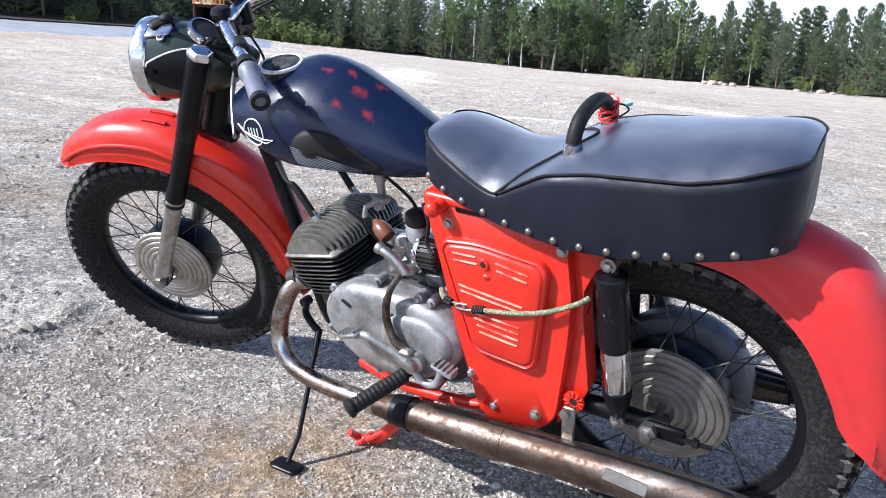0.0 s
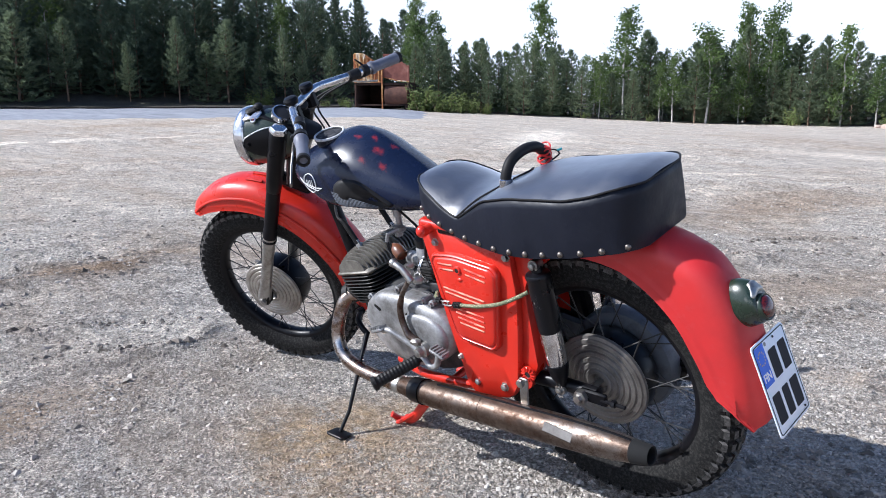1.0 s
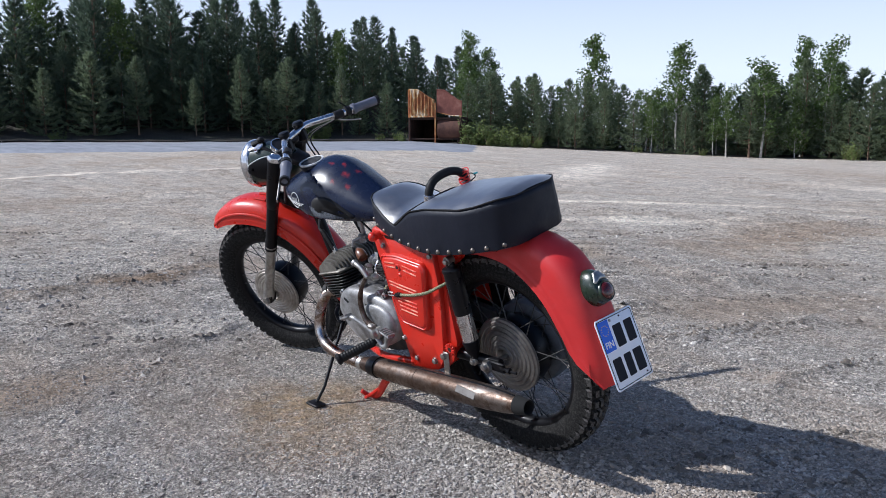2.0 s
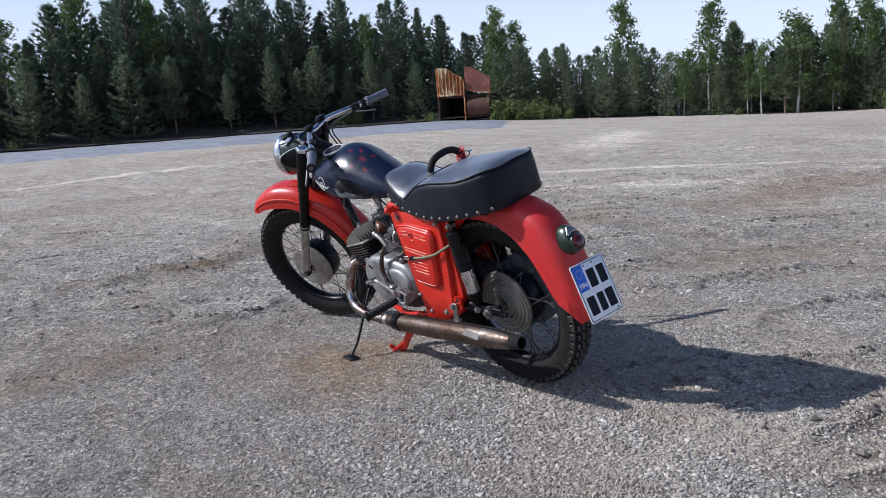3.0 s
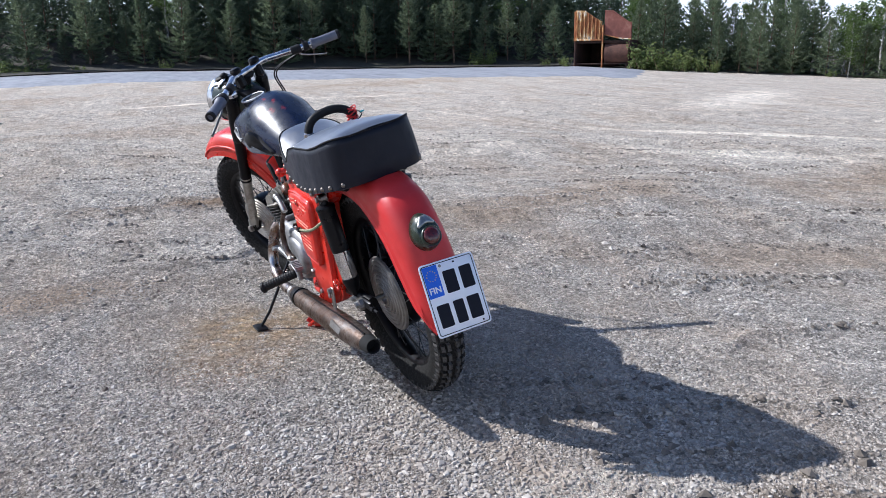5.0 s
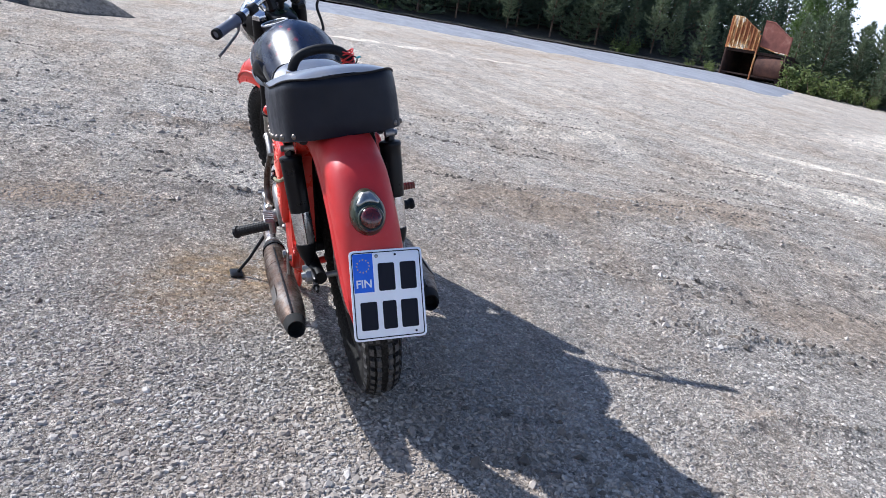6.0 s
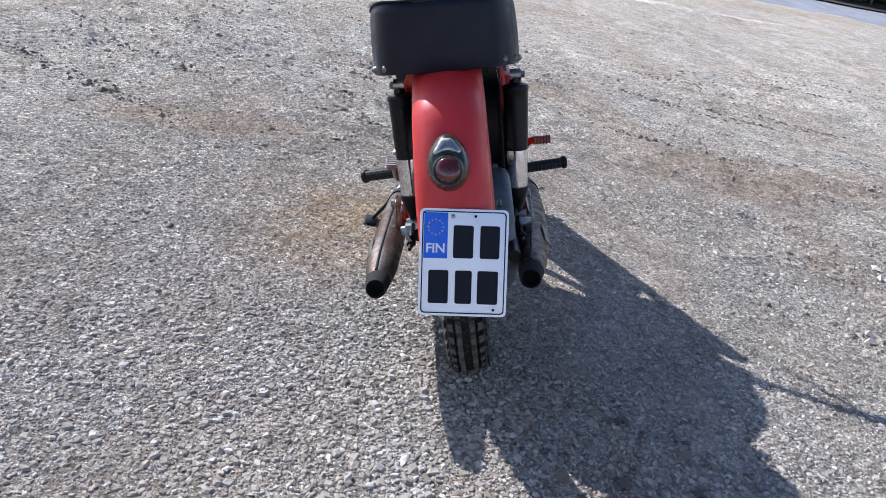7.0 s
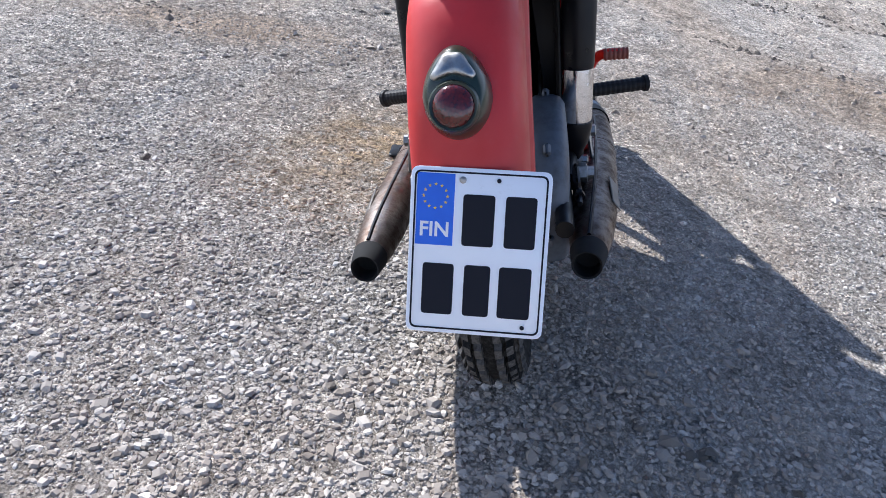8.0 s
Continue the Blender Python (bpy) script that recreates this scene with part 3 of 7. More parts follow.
AXIS = Vector((-math.sin(radians(RAKE)), 0, math.cos(radians(RAKE))))
AHEAD = Vector((math.cos(radians(RAKE)), 0, math.sin(radians(RAKE))))
TURNED = Matrix.Translation(HEADST) @ Matrix.Rotation(radians(STEER), 4, AXIS) @ Matrix.Translation(-HEADST)
ROLLED = Matrix.Translation(HEADST) @ Matrix.Rotation(radians(WHEEL_STEER), 4, AXIS) @ Matrix.Translation(-HEADST)
FRONT = HEADST - AXIS * 0.700 + AHEAD * 0.048
SIDEWAYS = Matrix.Rotation(radians(-90), 4, 'X')      # z of a lathe becomes +y


def fork_at(s, y, f=0.055):
    return HEADST + AXIS * s + AHEAD * f + Vector((0, y, 0))


def tyre_geo():
    """Carcass and tread blocks as one skin: raised cells on a grid round and across the tyre."""
    g, blocks = G(), 54
    # (radius, sideways, raised?) across, from the left bead to the right bead
    half = [(0.236, 0.018, 0), (0.243, 0.022, 0), (0.252, 0.034, 0), (0.270, 0.0440, 0), (0.288, 0.0465, 0), (0.2985, 0.0455, 0),
            (0.3000, 0.0450, 1), (0.3115, 0.0405, 1), (0.3125, 0.0395, 0), (0.3165, 0.0360, 0), (0.3175, 0.0350, 1), (0.3225, 0.0255, 1),
            (0.3230, 0.0245, 0), (0.3250, 0.0205, 0), (0.3253, 0.0195, 1), (0.3268, 0.0090, 1), (0.3270, 0.0080, 0), (0.3275, 0.0040, 0)]
    across = half + [(r, -h, k) for r, h, k in half[::-1]]
    rings = []
    for b in range(blocks):
        for q, hi in ((0.03, 0), (0.10, 1), (0.66, 1), (0.73, 0)):
            ring = []
            for r, h, k in across:
                a = 2 * math.pi * (b + q + (0.5 if 0.012 < abs(h) < 0.038 else 0.0) * 0.0) / blocks
                rr = r + (0.0105 if k and hi else 0.0) * (0.9 if abs(h) > 0.04 else 1.0)
                hh = h * (1.07 if k and hi and abs(h) > 0.038 else 1.0)
                ring.append((rr * math.sin(a), hh, rr * math.cos(a)))
            rings.append(ring)
    g.loft(rings + [rings[0]], True, False)
    return g


def make_wheel(name, m, disc_mat, disc_r, label, sink=0.0):
    g, seg = G(), 72
    prof = [(0.228, -0.012), (0.232, -0.020), (0.242, -0.026), (0.250, -0.0255), (0.247, -0.021), (0.238, -0.014), (0.236, 0.0)]
    prof = prof + [(r, -h) for r, h in prof[-2::-1]] + [(0.225, 0.0)]
    rings = [[(r * math.sin(a), h, r * math.cos(a)) for r, h in prof] for a in (2 * math.pi * j / seg for j in range(seg))]
    g.loft(rings + [rings[0]], True, False)
    wheel = part(name, g.xf(m), BLACK, bike, label)
    tyre = part("tyre", tyre_geo().xf(m), RUBBER, wheel, "worn knobbly black tyre with dusty blocks", 30)
    tyre.data.materials.append(DUSTY_TREAD)
    back = m.inverted()
    for face in tyre.data.polygons:      # the blocks' worn tops
        c = back @ face.center
        side = abs(c.y)
        if math.hypot(c.x, c.z) > (0.3305 if side < 0.022 else 0.3255 if side < 0.0365 else 0.3085):
            face.material_index = 1
    # drum on the right, ringed cover on the left
    hub = G().lathe([(0.030, 0.050 - sink), (disc_r * 0.93, 0.048 - sink), (disc_r * 0.97, 0.040 - sink), (disc_r * 0.97, -0.020), (disc_r * 0.90, -0.045), (0.060, -0.055), (0.045, -0.060)], 40, SIDEWAYS)
    part("hub", hub.xf(m), BLACK, wheel, "black brake drum")
    prof = [(0.0001, 0.056), (0.018, 0.056), (0.024, 0.066)]
    k = 6
    for j in range(k):
        r0 = 0.026 + (disc_r - 0.030) * j / k
        dr = (disc_r - 0.030) / k
        h = 0.071 - 0.012 * j / k
        prof += [(r0 + dr * 0.10, h), (r0 + dr * 0.62, h - 0.001), (r0 + dr * 0.74, h - 0.0045), (r0 + dr * 0.92, h - 0.0045)]
    prof += [(disc_r, 0.055), (disc_r + 0.002, 0.048), (disc_r - 0.004, 0.046)]
    cover = G().lathe([(r, h - sink) for r, h in prof], 48, SIDEWAYS)
    part("hub_cover", cover.xf(m), disc_mat, wheel, "ringed metal hub cover", 25)
    axle = G().lathe([(0.008, -0.135), (0.008, 0.135)], 10, SIDEWAYS)
    axle.lathe([(0.016, 0.118), (0.016, 0.132)], 6, SIDEWAYS)
    part("axle", axle.xf(m), STEEL, wheel)
    seeds = {}
    for j in range(36):
        side, lean = (1 if j % 2 else -1), (1 if (j // 2) % 2 else -1)
        turn = Matrix.Rotation(2 * math.pi * j / 36, 4, 'Y')
        if (side, lean) not in seeds:
            a = radians(34 * lean)
            h = 0.083 if side < 0 else 0.080
            s = G().tube([(h * math.sin(a), side * 0.034, h * math.cos(a)), (0.229 * math.sin(a * 0.12), side * 0.006, 0.229 * math.cos(a * 0.12))], 0.0017, 5)
            s.lathe([(0.0032, -0.004), (0.0032, 0.010)], 6, align((-math.sin(a * 0.12), 0, -math.cos(a * 0.12)), (0.229 * math.sin(a * 0.12), side * 0.006, 0.229 * math.cos(a * 0.12))))
            first = part("spoke", s, SPOKE, wheel)
            first.matrix_basis = m @ turn
            seeds[side, lean] = first
        else:
            clone("spoke", seeds[side, lean], m @ turn, wheel)
    return wheel


def fender(name, centre, angles, outer, inner, width, m, material, label):
    """A mudguard of pressed sheet round a wheel: radii by angle (from straight up towards the back)."""
    half = [(0.0, 0.0), (0.30, 0.0015), (0.55, 0.006), (0.75, 0.015), (0.89, 0.029), (0.96, 0.045)]
    rings = []
    for deg in angles:
        a, w = radians(deg), lerp_table(width, deg)
        ro, ri = lerp_table(outer, deg), lerp_table(inner, deg)
        deep = ro - ri
        side = [(w * u, ro - min(d, deep * 0.9)) for u, d in half]
        lip = max(deep - 0.022, 0.046)
        for u, d in ((0.995, lip - 0.016), (1.0, lip - 0.005), (1.045, lip), (1.05, lip + 0.006), (1.04, deep - 0.004), (1.065, deep), (1.02, deep + 0.001)):
            side.append((w * u, ro - min(max(d, 0.046), deep + 0.001)))
        inside = [(y * 0.975 if y else 0, r - 0.004) for y, r in side[-2::-1]]
        left = side
        right = [(-y, r) for y, r in side[1:]]
        ring = [(-y, r) for y, r in side[::-1]] + left[1:] + inside[1:] + [(-y, r) for y, r in inside[-2::-1]]
        rings.append([(centre.x - r * math.sin(a), y, centre.z + r * math.cos(a)) for y, r in ring])
    return part(name, G().loft(rings).xf(m), material, bike, label, 35)


rear_wheel = make_wheel("rear_wheel", Matrix.Translation(REAR), DARK_DISC, 0.121, "spoked rear wheel with knobbly tyre", 0.020)
front_wheel = make_wheel("front_wheel", ROLLED @ Matrix.Translation(FRONT), DISC, 0.114, "spoked front wheel turned to the left")

steps = [k * 3.0 for k in range(-12, 31)]
rear_fender = fender("rear_fender", REAR, [s for s in steps if s <= 90],
                     [(-36, 0.41), (0, 0.425), (20, 0.436), (28, 0.449), (38, 0.457), (50, 0.438), (60, 0.420), (70, 0.404), (86, 0.392), (90, 0.388)],
                     [(-36, 0.345), (3, 0.345), (18, 0.345), (43, 0.322), (56, 0.308), (71, 0.302), (78, 0.315), (85, 0.350), (90, 0.376)],
                     [(-36, 0.070), (30, 0.070), (60, 0.072), (80, 0.070), (88, 0.062), (90, 0.056)], Matrix(), RED_SKYLIT,
                     "red pressed-steel rear mudguard, its paint tinted crimson for skylit shade")
front_fender = fender("front_fender", FRONT, [-30, -29, -28, -27, -25.5] + [k * 3.0 for k in range(-8, 34)],
                      [(-30, 0.414), (-24, 0.425), (-12, 0.441), (0, 0.449), (15, 0.450), (45, 0.442), (75, 0.430), (99, 0.424)],
                      [(-30, 0.399), (-28, 0.386), (-24, 0.370), (-10, 0.361), (0, 0.356), (60, 0.346), (85, 0.345), (93, 0.360), (99, 0.400)],
                      [(-30, 0.040), (-28, 0.056), (-24, 0.068), (-10, 0.074), (0, 0.076), (60, 0.080), (99, 0.078)], ROLLED, RED,
                      "glossy red front mudguard with a rolled lip")
for s in (-1, 1):
    bead = G().tube(curve([FRONT + Vector((-r * math.sin(radians(a)), 0.022 * s, r * math.cos(radians(a)))) for a, r in ((10, 0.4512), (14, 0.4518), (18, 0.4515))]), 0.006, 8, True, ROLLED, 0.6)
    part("bracket", bead, RED, front_fender)
    crease = [FRONT + Vector((-r * math.sin(radians(a)), w * s, r * math.cos(radians(a)))) for a, r, w in ((-25, 0.390, 0.0655), (-18, 0.395, 0.0705), (-8, 0.399, 0.0735), (5, 0.400, 0.0760), (20, 0.398, 0.0770), (45, 0.391, 0.0785), (70, 0.388, 0.0795), (90, 0.386, 0.0790))]
    part("pressed_bead", G().tube(curve(crease, 6), 0.0052, 8, True, ROLLED), RED, front_fender)

# fork, headlight and bars
for s in (-1, 1):
    hold, foot = fork_at(0, 0.081 * s, 0.022), fork_at(-0.700, 0.098 * s, 0.055)
    along = align(hold - foot, hold)
    upper = G().lathe([(0.018, 0.005), (0.022, 0.0), (0.0235, -0.03), (0.0235, -0.20), (0.0222, -0.38), (0.0245, -0.385), (0.0245, -0.412), (0.020, -0.417)], 24, along)
    leg = part("fork_leg", upper.xf(ROLLED), BLACK, bike, "black fork tube with polished slider")
    low = G().lathe([(0.018, -0.41), (0.0222, -0.418), (0.0222, -0.435), (0.0205, -0.44), (0.0205, -0.66), (0.024, -0.67), (0.024, -0.70), (0.018, -0.715), (0.012, -0.717)], 24, along)
    part("slider", low.xf(ROLLED), STEEL, leg, "bare steel fork slider")
    clamp = G().lathe([(0.0232, -0.432), (0.0250, -0.430), (0.0250, -0.424), (0.0232, -0.422)], 24, along)
    part("clamp_ring", clamp.xf(ROLLED), BLACK, leg)
    lug = G().box(0.046, 0.032, 0.052, align(AXIS, fork_at(-0.700, 0.094 * s, 0.048)), 0.008)
    part("axle_clamp", lug.xf(ROLLED), BLACK, leg)
    shroud = G().lathe([(0.0235, 0.003), (0.0262, -0.003), (0.0272, -0.020), (0.0272, -0.110), (0.0262, -0.170), (0.0248, -0.215), (0.0232, -0.217)], 24, along)
    part("fork_shroud", shroud.xf(ROLLED), BLACK, leg)
    cap = G().lathe([(0.029, 0.003), (0.029, 0.013), (0.023, 0.020), (0.014, 0.021)], 6, along)
    part("top_nut", cap.xf(ROLLED), CHROME if s > 0 else BLACK, leg, "hexagonal fork top nut")

yoke = G().slab(rounded([(-0.05, -0.112), (0.03, -0.108), (0.03, 0.108), (-0.05, 0.112)], 0.035), [(0.9, -0.012), (1, -0.008), (1, 0.008), (0.92, 0.012)],
                align(AXIS, fork_at(0.0, 0, 0.030)) @ Matrix.Rotation(radians(90), 4, 'X'))
yoke_ob = part("fork_yoke", yoke.xf(ROLLED), BLACK, bike)
low_yoke = G().box(0.044, 0.150, 0.045, align(AXIS, fork_at(-0.225, 0, 0.014)), 0.014)
low_yoke.tube([HEADST + AXIS * 0.0, HEADST - AXIS * 0.22], 0.034, 20)
part("lower_yoke", low_yoke.xf(ROLLED), BLACK, yoke_ob)

# headlight: lies along its own forward axis
HL = TURNED @ align((0.985, 0, 0.10), HEADST + Vector((0.120, 0, -0.022)))
shell = G().lathe([(0.018, -0.150), (0.050, -0.128), (0.072, -0.085), (0.084, -0.035), (0.089, 0.015), (0.0895, 0.042)], 36)
for v in range(len(shell.v)):
    x, y, z = shell.v[v]
    shell.v[v] = (x * (1 + 0.10 * max(0, -z / 0.15) * (1 if x < 0 else 0)), y * 1.0, z)
headlight = part("headlight", shell.xf(HL), GREEN, bike, "dark green headlight bucket with pitted chrome rim")
rim = G().lathe([(0.0885, 0.036), (0.0945, 0.040), (0.096, 0.052), (0.094, 0.068), (0.086, 0.077), (0.080, 0.075)], 40, None, False)
part("headlight_rim", rim.xf(HL), CHROME, headlight, "pitted chrome headlight rim")
glass = G().lathe([(0.0001, 0.092), (0.03, 0.089), (0.06, 0.082), (0.081, 0.072)], 32)
part("headlight_glass", glass.xf(HL), LENS_CLEAR, headlight)
dial = G().lathe([(0.029, -0.010), (0.030, 0.004), (0.028, 0.008), (0.0001, 0.010)], 28, TURNED @ align((-0.64, 0.10, 0.76), HEADST + Vector((0.030, 0.016, 0.044))))
part("speedometer", dial, DIAL, headlight, "small dark speedometer set into the headlight shell")
dial_rim = G().lathe([(0.029, -0.008), (0.034, -0.008), (0.034, 0.009), (0.029, 0.011)], 28, TURNED @ align((-0.64, 0.10, 0.76), HEADST + Vector((0.030, 0.016, 0.044))), False)
part("speedometer_rim", dial_rim, CHROME, headlight)
lock = G().box(0.055, 0.030, 0.012, TURNED @ align((-0.1, 0.1, 1), HEADST + Vector((0.125, 0.012, 0.074))), 0.004)
lock.ball(0.015, TURNED @ Matrix.Translation(HEADST + Vector((0.110, 0.010, 0.082))), 10, 6, 0.6)
part("ignition_switch", lock, SOFT_BLACK, headlight)
part("switch_plate", G().slab(rounded([(-0.045, -0.016), (0.035, -0.02), (0.045, 0.0), (0.035, 0.02), (-0.045, 0.016)], 0.012), [(1, 0), (1, 0.003), (0.9, 0.005)],
     TURNED @ align((-0.05, 0.45, 1), HEADST + Vector((0.135, 0.034, 0.062))) @ Matrix.Rotation(radians(90), 4, 'X')), CHROME, headlight)
lamp_gem = TURNED @ align((0.0, 0.55, 0.83), HEADST + Vector((0.114, 0.050, 0.051)))
part("indicator_ring", G().lathe([(0.006, 0.0), (0.0095, 0.0), (0.0095, 0.006), (0.006, 0.007)], 16, lamp_gem, False), CHROME, headlight)
part("indicator_lens", G().lathe([(0.006, 0.0), (0.006, 0.005), (0.0001, 0.0075)], 12, lamp_gem), LENS_RED, headlight)
fwd = (HL.to_3x3() @ Vector((0, 0, 1))).normalized()
across = Vector((0, 0, 1)).cross(fwd).normalized()
above = fwd.cross(across)
for s in (-1, 1):
    def on_shell(z, deg, off):
        r = (0.089 if z > 0 else 0.089 + z * 0.12 + z * z * -1.2) + off
        return HL.translation + fwd * z + (across * s * math.cos(radians(deg)) + above * math.sin(radians(deg))) * r
    plan = [(0.034, 4, -8), (0.030, 9, -14), (0.015, 14, -20), (-0.010, 21, -27), (-0.035, 27, -36), (-0.060, 31, -44), (-0.080, 32, -48)]
    rings = []
    for z, hi, lo in plan:
        ladder = [lo + (hi - lo) * k / 6 for k in range(7)]
        rings.append([on_shell(z, d, 0.0065) for d in ladder] + [on_shell(z, d, 0.001) for d in ladder[::-1]])
    ear = part("headlight_ear", G().loft(rings), BLACK, headlight, "black steel headlight bracket", 40)
    # pale tube added as the highlight on the black bracket's upper edge
    part("ear_edge", G().tube(curve([on_shell(z, hi, 0.005) for z, hi, lo in plan], 4), 0.0024, 6), RING, ear, "pale tube standing in for the highlight along the bracket edge")
    bolt_at = on_shell(0.018, -2, 0.006)
    part("bolt", G().lathe([(0.0085, -0.002), (0.0085, 0.003), (0.006, 0.003), (0.006, 0.008), (0.0001, 0.009)], 12, align(across * s, bolt_at)), BLACK, ear)


BAR = HEADST + Vector((-0.045, 0, 0.075))


def bar_pts(s):
    c = BAR
    return [c, c + Vector((0.0, 0.045 * s, 0.0)), c + Vector((-0.014, 0.080 * s, 0.003)), c + Vector((-0.052, 0.140 * s, -0.006)), c + Vector((-0.107, 0.222 * s, -0.020)), c + Vector((-0.170, 0.336 * s, -0.034))]


bar_line = curve([*bar_pts(1)[:0:-1], *bar_pts(-1)], 7)
handlebar = part("handlebar", G().tube(bar_line, 0.0125, 14).xf(TURNED), CHROME, bike, "scuffed chrome handlebar")
for s in (-1, 1):
    a, b = bar_pts(s)[4], bar_pts(s)[5]
    d = (b - a).normalized()
    grip = G().lathe([(0.0125, -0.002), (0.0205, 0.0), (0.0215, 0.012), (0.0175, 0.018), (0.0170, 0.050), (0.0178, 0.110), (0.0172, 0.118), (0.013, 0.121), (0.008, 0.118)], 20, align(d, b - d * 0.100))
    g_ob = part("grip", grip.xf(TURNED), GRIP, handlebar, "worn grey rubber grip")
    end = G().lathe([(0.0176, 0.0), (0.0182, 0.004), (0.0178, 0.014), (0.011, 0.016), (0.010, 0.006)], 18, align(d, b + d * 0.009))
    part("grip_end", end.xf(TURNED), SOFT_BLACK, g_ob)
    perch = G().lathe([(0.0125, -0.010), (0.019, -0.008), (0.019, 0.012), (0.0125, 0.014)], 16, align(d, b - d * 0.125))
    perch.box(0.018, 0.030, 0.020, TURNED.inverted() @ TURNED @ align(d, b - d * 0.125 + Vector((0.022, 0, -0.008))), 0.004)
    part("lever_perch", perch.xf(TURNED), SOFT_BLACK, handlebar)
    c = HEADST
    lv = [b - d * 0.128 + Vector((0.026, 0, -0.008)), c + Vector((-0.112, 0.232 * s, 0.012)), c + Vector((-0.120, 0.275 * s, -0.012)), c + Vector((-0.136, 0.325 * s, -0.034)), c + Vector((-0.141, 0.337 * s, -0.038))]
    if s < 0:      # the brake lever lies close under its grip
        lv = [p + Vector((0.012, 0, 0.016)) if k else p for k, p in enumerate(lv)]
    lever = G().tube(curve(lv, 6), [0.0066 if s > 0 else 0.0048] * 6 + [0.0055 if s > 0 else 0.0034] * 17 + [0.0066 if s > 0 else 0.0046] * 2, 10, True, None, 0.6)
    part("lever", lever.xf(TURNED), STEEL, handlebar, "bare metal hand lever")
    stalk = b - d * (0.165 if s < 0 else 0.20)
    band = G().lathe([(0.0127, -0.022), (0.0165, -0.02), (0.0175, 0.016), (0.0127, 0.02)], 14, align(d, stalk))
    part("tape_wrap", band.xf(TURNED), SOFT_BLACK, handlebar)
part("choke_lever", G().tube([bar_pts(-1)[4] + Vector((0.0, -0.02, 0.010)), bar_pts(-1)[4] + Vector((0.004, -0.005, 0.030)), bar_pts(-1)[4] + Vector((0.010, 0.006, 0.045))], [0.004, 0.003, 0.0025], 8).xf(TURNED), SOFT_BLACK, handlebar)
for s in (-1, 1):
    riser = G().box(0.040, 0.034, 0.060, Matrix.Translation(BAR + Vector((0.004, 0.05 * s, -0.022))), 0.010)
    riser.lathe([(0.010, 0.0), (0.020, 0.004), (0.023, 0.016), (0.018, 0.024), (0.010, 0.026)], 16, Matrix.Translation(BAR + Vector((0.002, 0.05 * s, 0.006))))
    part("bar_clamp", riser.xf(TURNED), BLACK, handlebar)
part("damper_knob", G().lathe([(0.010, -0.03), (0.012, 0.0), (0.026, 0.006), (0.028, 0.016), (0.022, 0.024), (0.0001, 0.027)], 16, TURNED @ align(AXIS, HEADST + AXIS * 0.055)), SOFT_BLACK, handlebar)

# control cables looping from the bars to the frame
for s, bend in ((-1, 0.00), (-1, 0.03)):
    a = TURNED @ (bar_pts(s)[4] + Vector((0.02, 0.0, -0.012)))
    b = TURNED @ (HEADST + Vector((0.05, 0.035 * s, -0.18)))
    mid = (a + b) / 2 + Vector((0.06 + bend, 0.0, 0.02))
    part("control_cable", G().tube(curve([a, mid + Vector((0, 0, 0.05)), mid - Vector((0.03, 0, 0.06)), b], 8), 0.0032, 7), SOFT_BLACK, bike)

# ---- fuel tank ----
rings, N = [], 28
top = [(0.440, 0.795), (0.460, 0.808), (0.500, 0.832), (0.560, 0.870), (0.620, 0.903), (0.680, 0.932), (0.740, 0.945), (0.780, 0.942), (0.820, 0.931), (0.860, 0.917), (0.905, 0.900), (0.945, 0.886), (0.975, 0.856)]
bot = [(0.440, 0.742), (0.520, 0.731), (0.650, 0.729), (0.760, 0.730), (0.805, 0.736), (0.845, 0.758), (0.889, 0.786), (0.940, 0.808), (0.975, 0.822)]
wid = [(0.440, 0.060), (0.470, 0.076), (0.520, 0.092), (0.600, 0.112), (0.680, 0.130), (0.760, 0.142), (0.840, 0.146), (0.895, 0.141), (0.930, 0.127), (0.955, 0.100), (0.975, 0.050)]
peak = [(0.440, 1.70), (0.600, 1.60), (0.700, 1.35), (0.800, 1.10), (0.975, 0.95)]      # how steeply its shoulders fall
xs = [0.440 + 0.535 * k / 36 for k in range(37)]


def smooth(table, x, h=0.02):
    return sum(lerp_table(table, x + d * h) for d in (-1, -0.5, 0, 0.5, 1)) / 5


for x in xs:
    zt, zb, w = smooth(top, x), smooth(bot, x), smooth(wid, x)
    zm = zb + (zt - zb) * 0.36
    ring = []
    for j in range(N):
        a = 2 * math.pi * j / N
        c, s = math.cos(a), math.sin(a)
        if s >= 0:
            y = w * abs(c) ** lerp_table(peak, x) * (1 if c >= 0 else -1)
            z = zm + (zt - zm) * s ** 0.95
        else:
            y = w * abs(c) ** 0.42 * (1 if c >= 0 else -1)
            z = zm - (zm - zb) * abs(s) ** 0.75
        ring.append((x, y, z))
    rings.append(ring)
tank = part("fuel_tank", G().loft(rings), TANK_BLACK, bike, "glossy black teardrop fuel tank with chipped red patches", 60)


def tank_side(x, z):
    """The tank's half width at a height."""
    zt, zb, w = smooth(top, x), smooth(bot, x), smooth(wid, x)
    zm = zb + (zt - zb) * 0.36
    if z >= zm:
        s = min(1, ((z - zm) / (zt - zm))) ** (1 / 0.95)
        return w * math.sqrt(max(0, 1 - s * s)) ** lerp_table(peak, x)
    s = min(1, ((zm - z) / (zm - zb))) ** (1 / 0.75)
    return w * math.sqrt(max(0, 1 - s * s)) ** 0.42


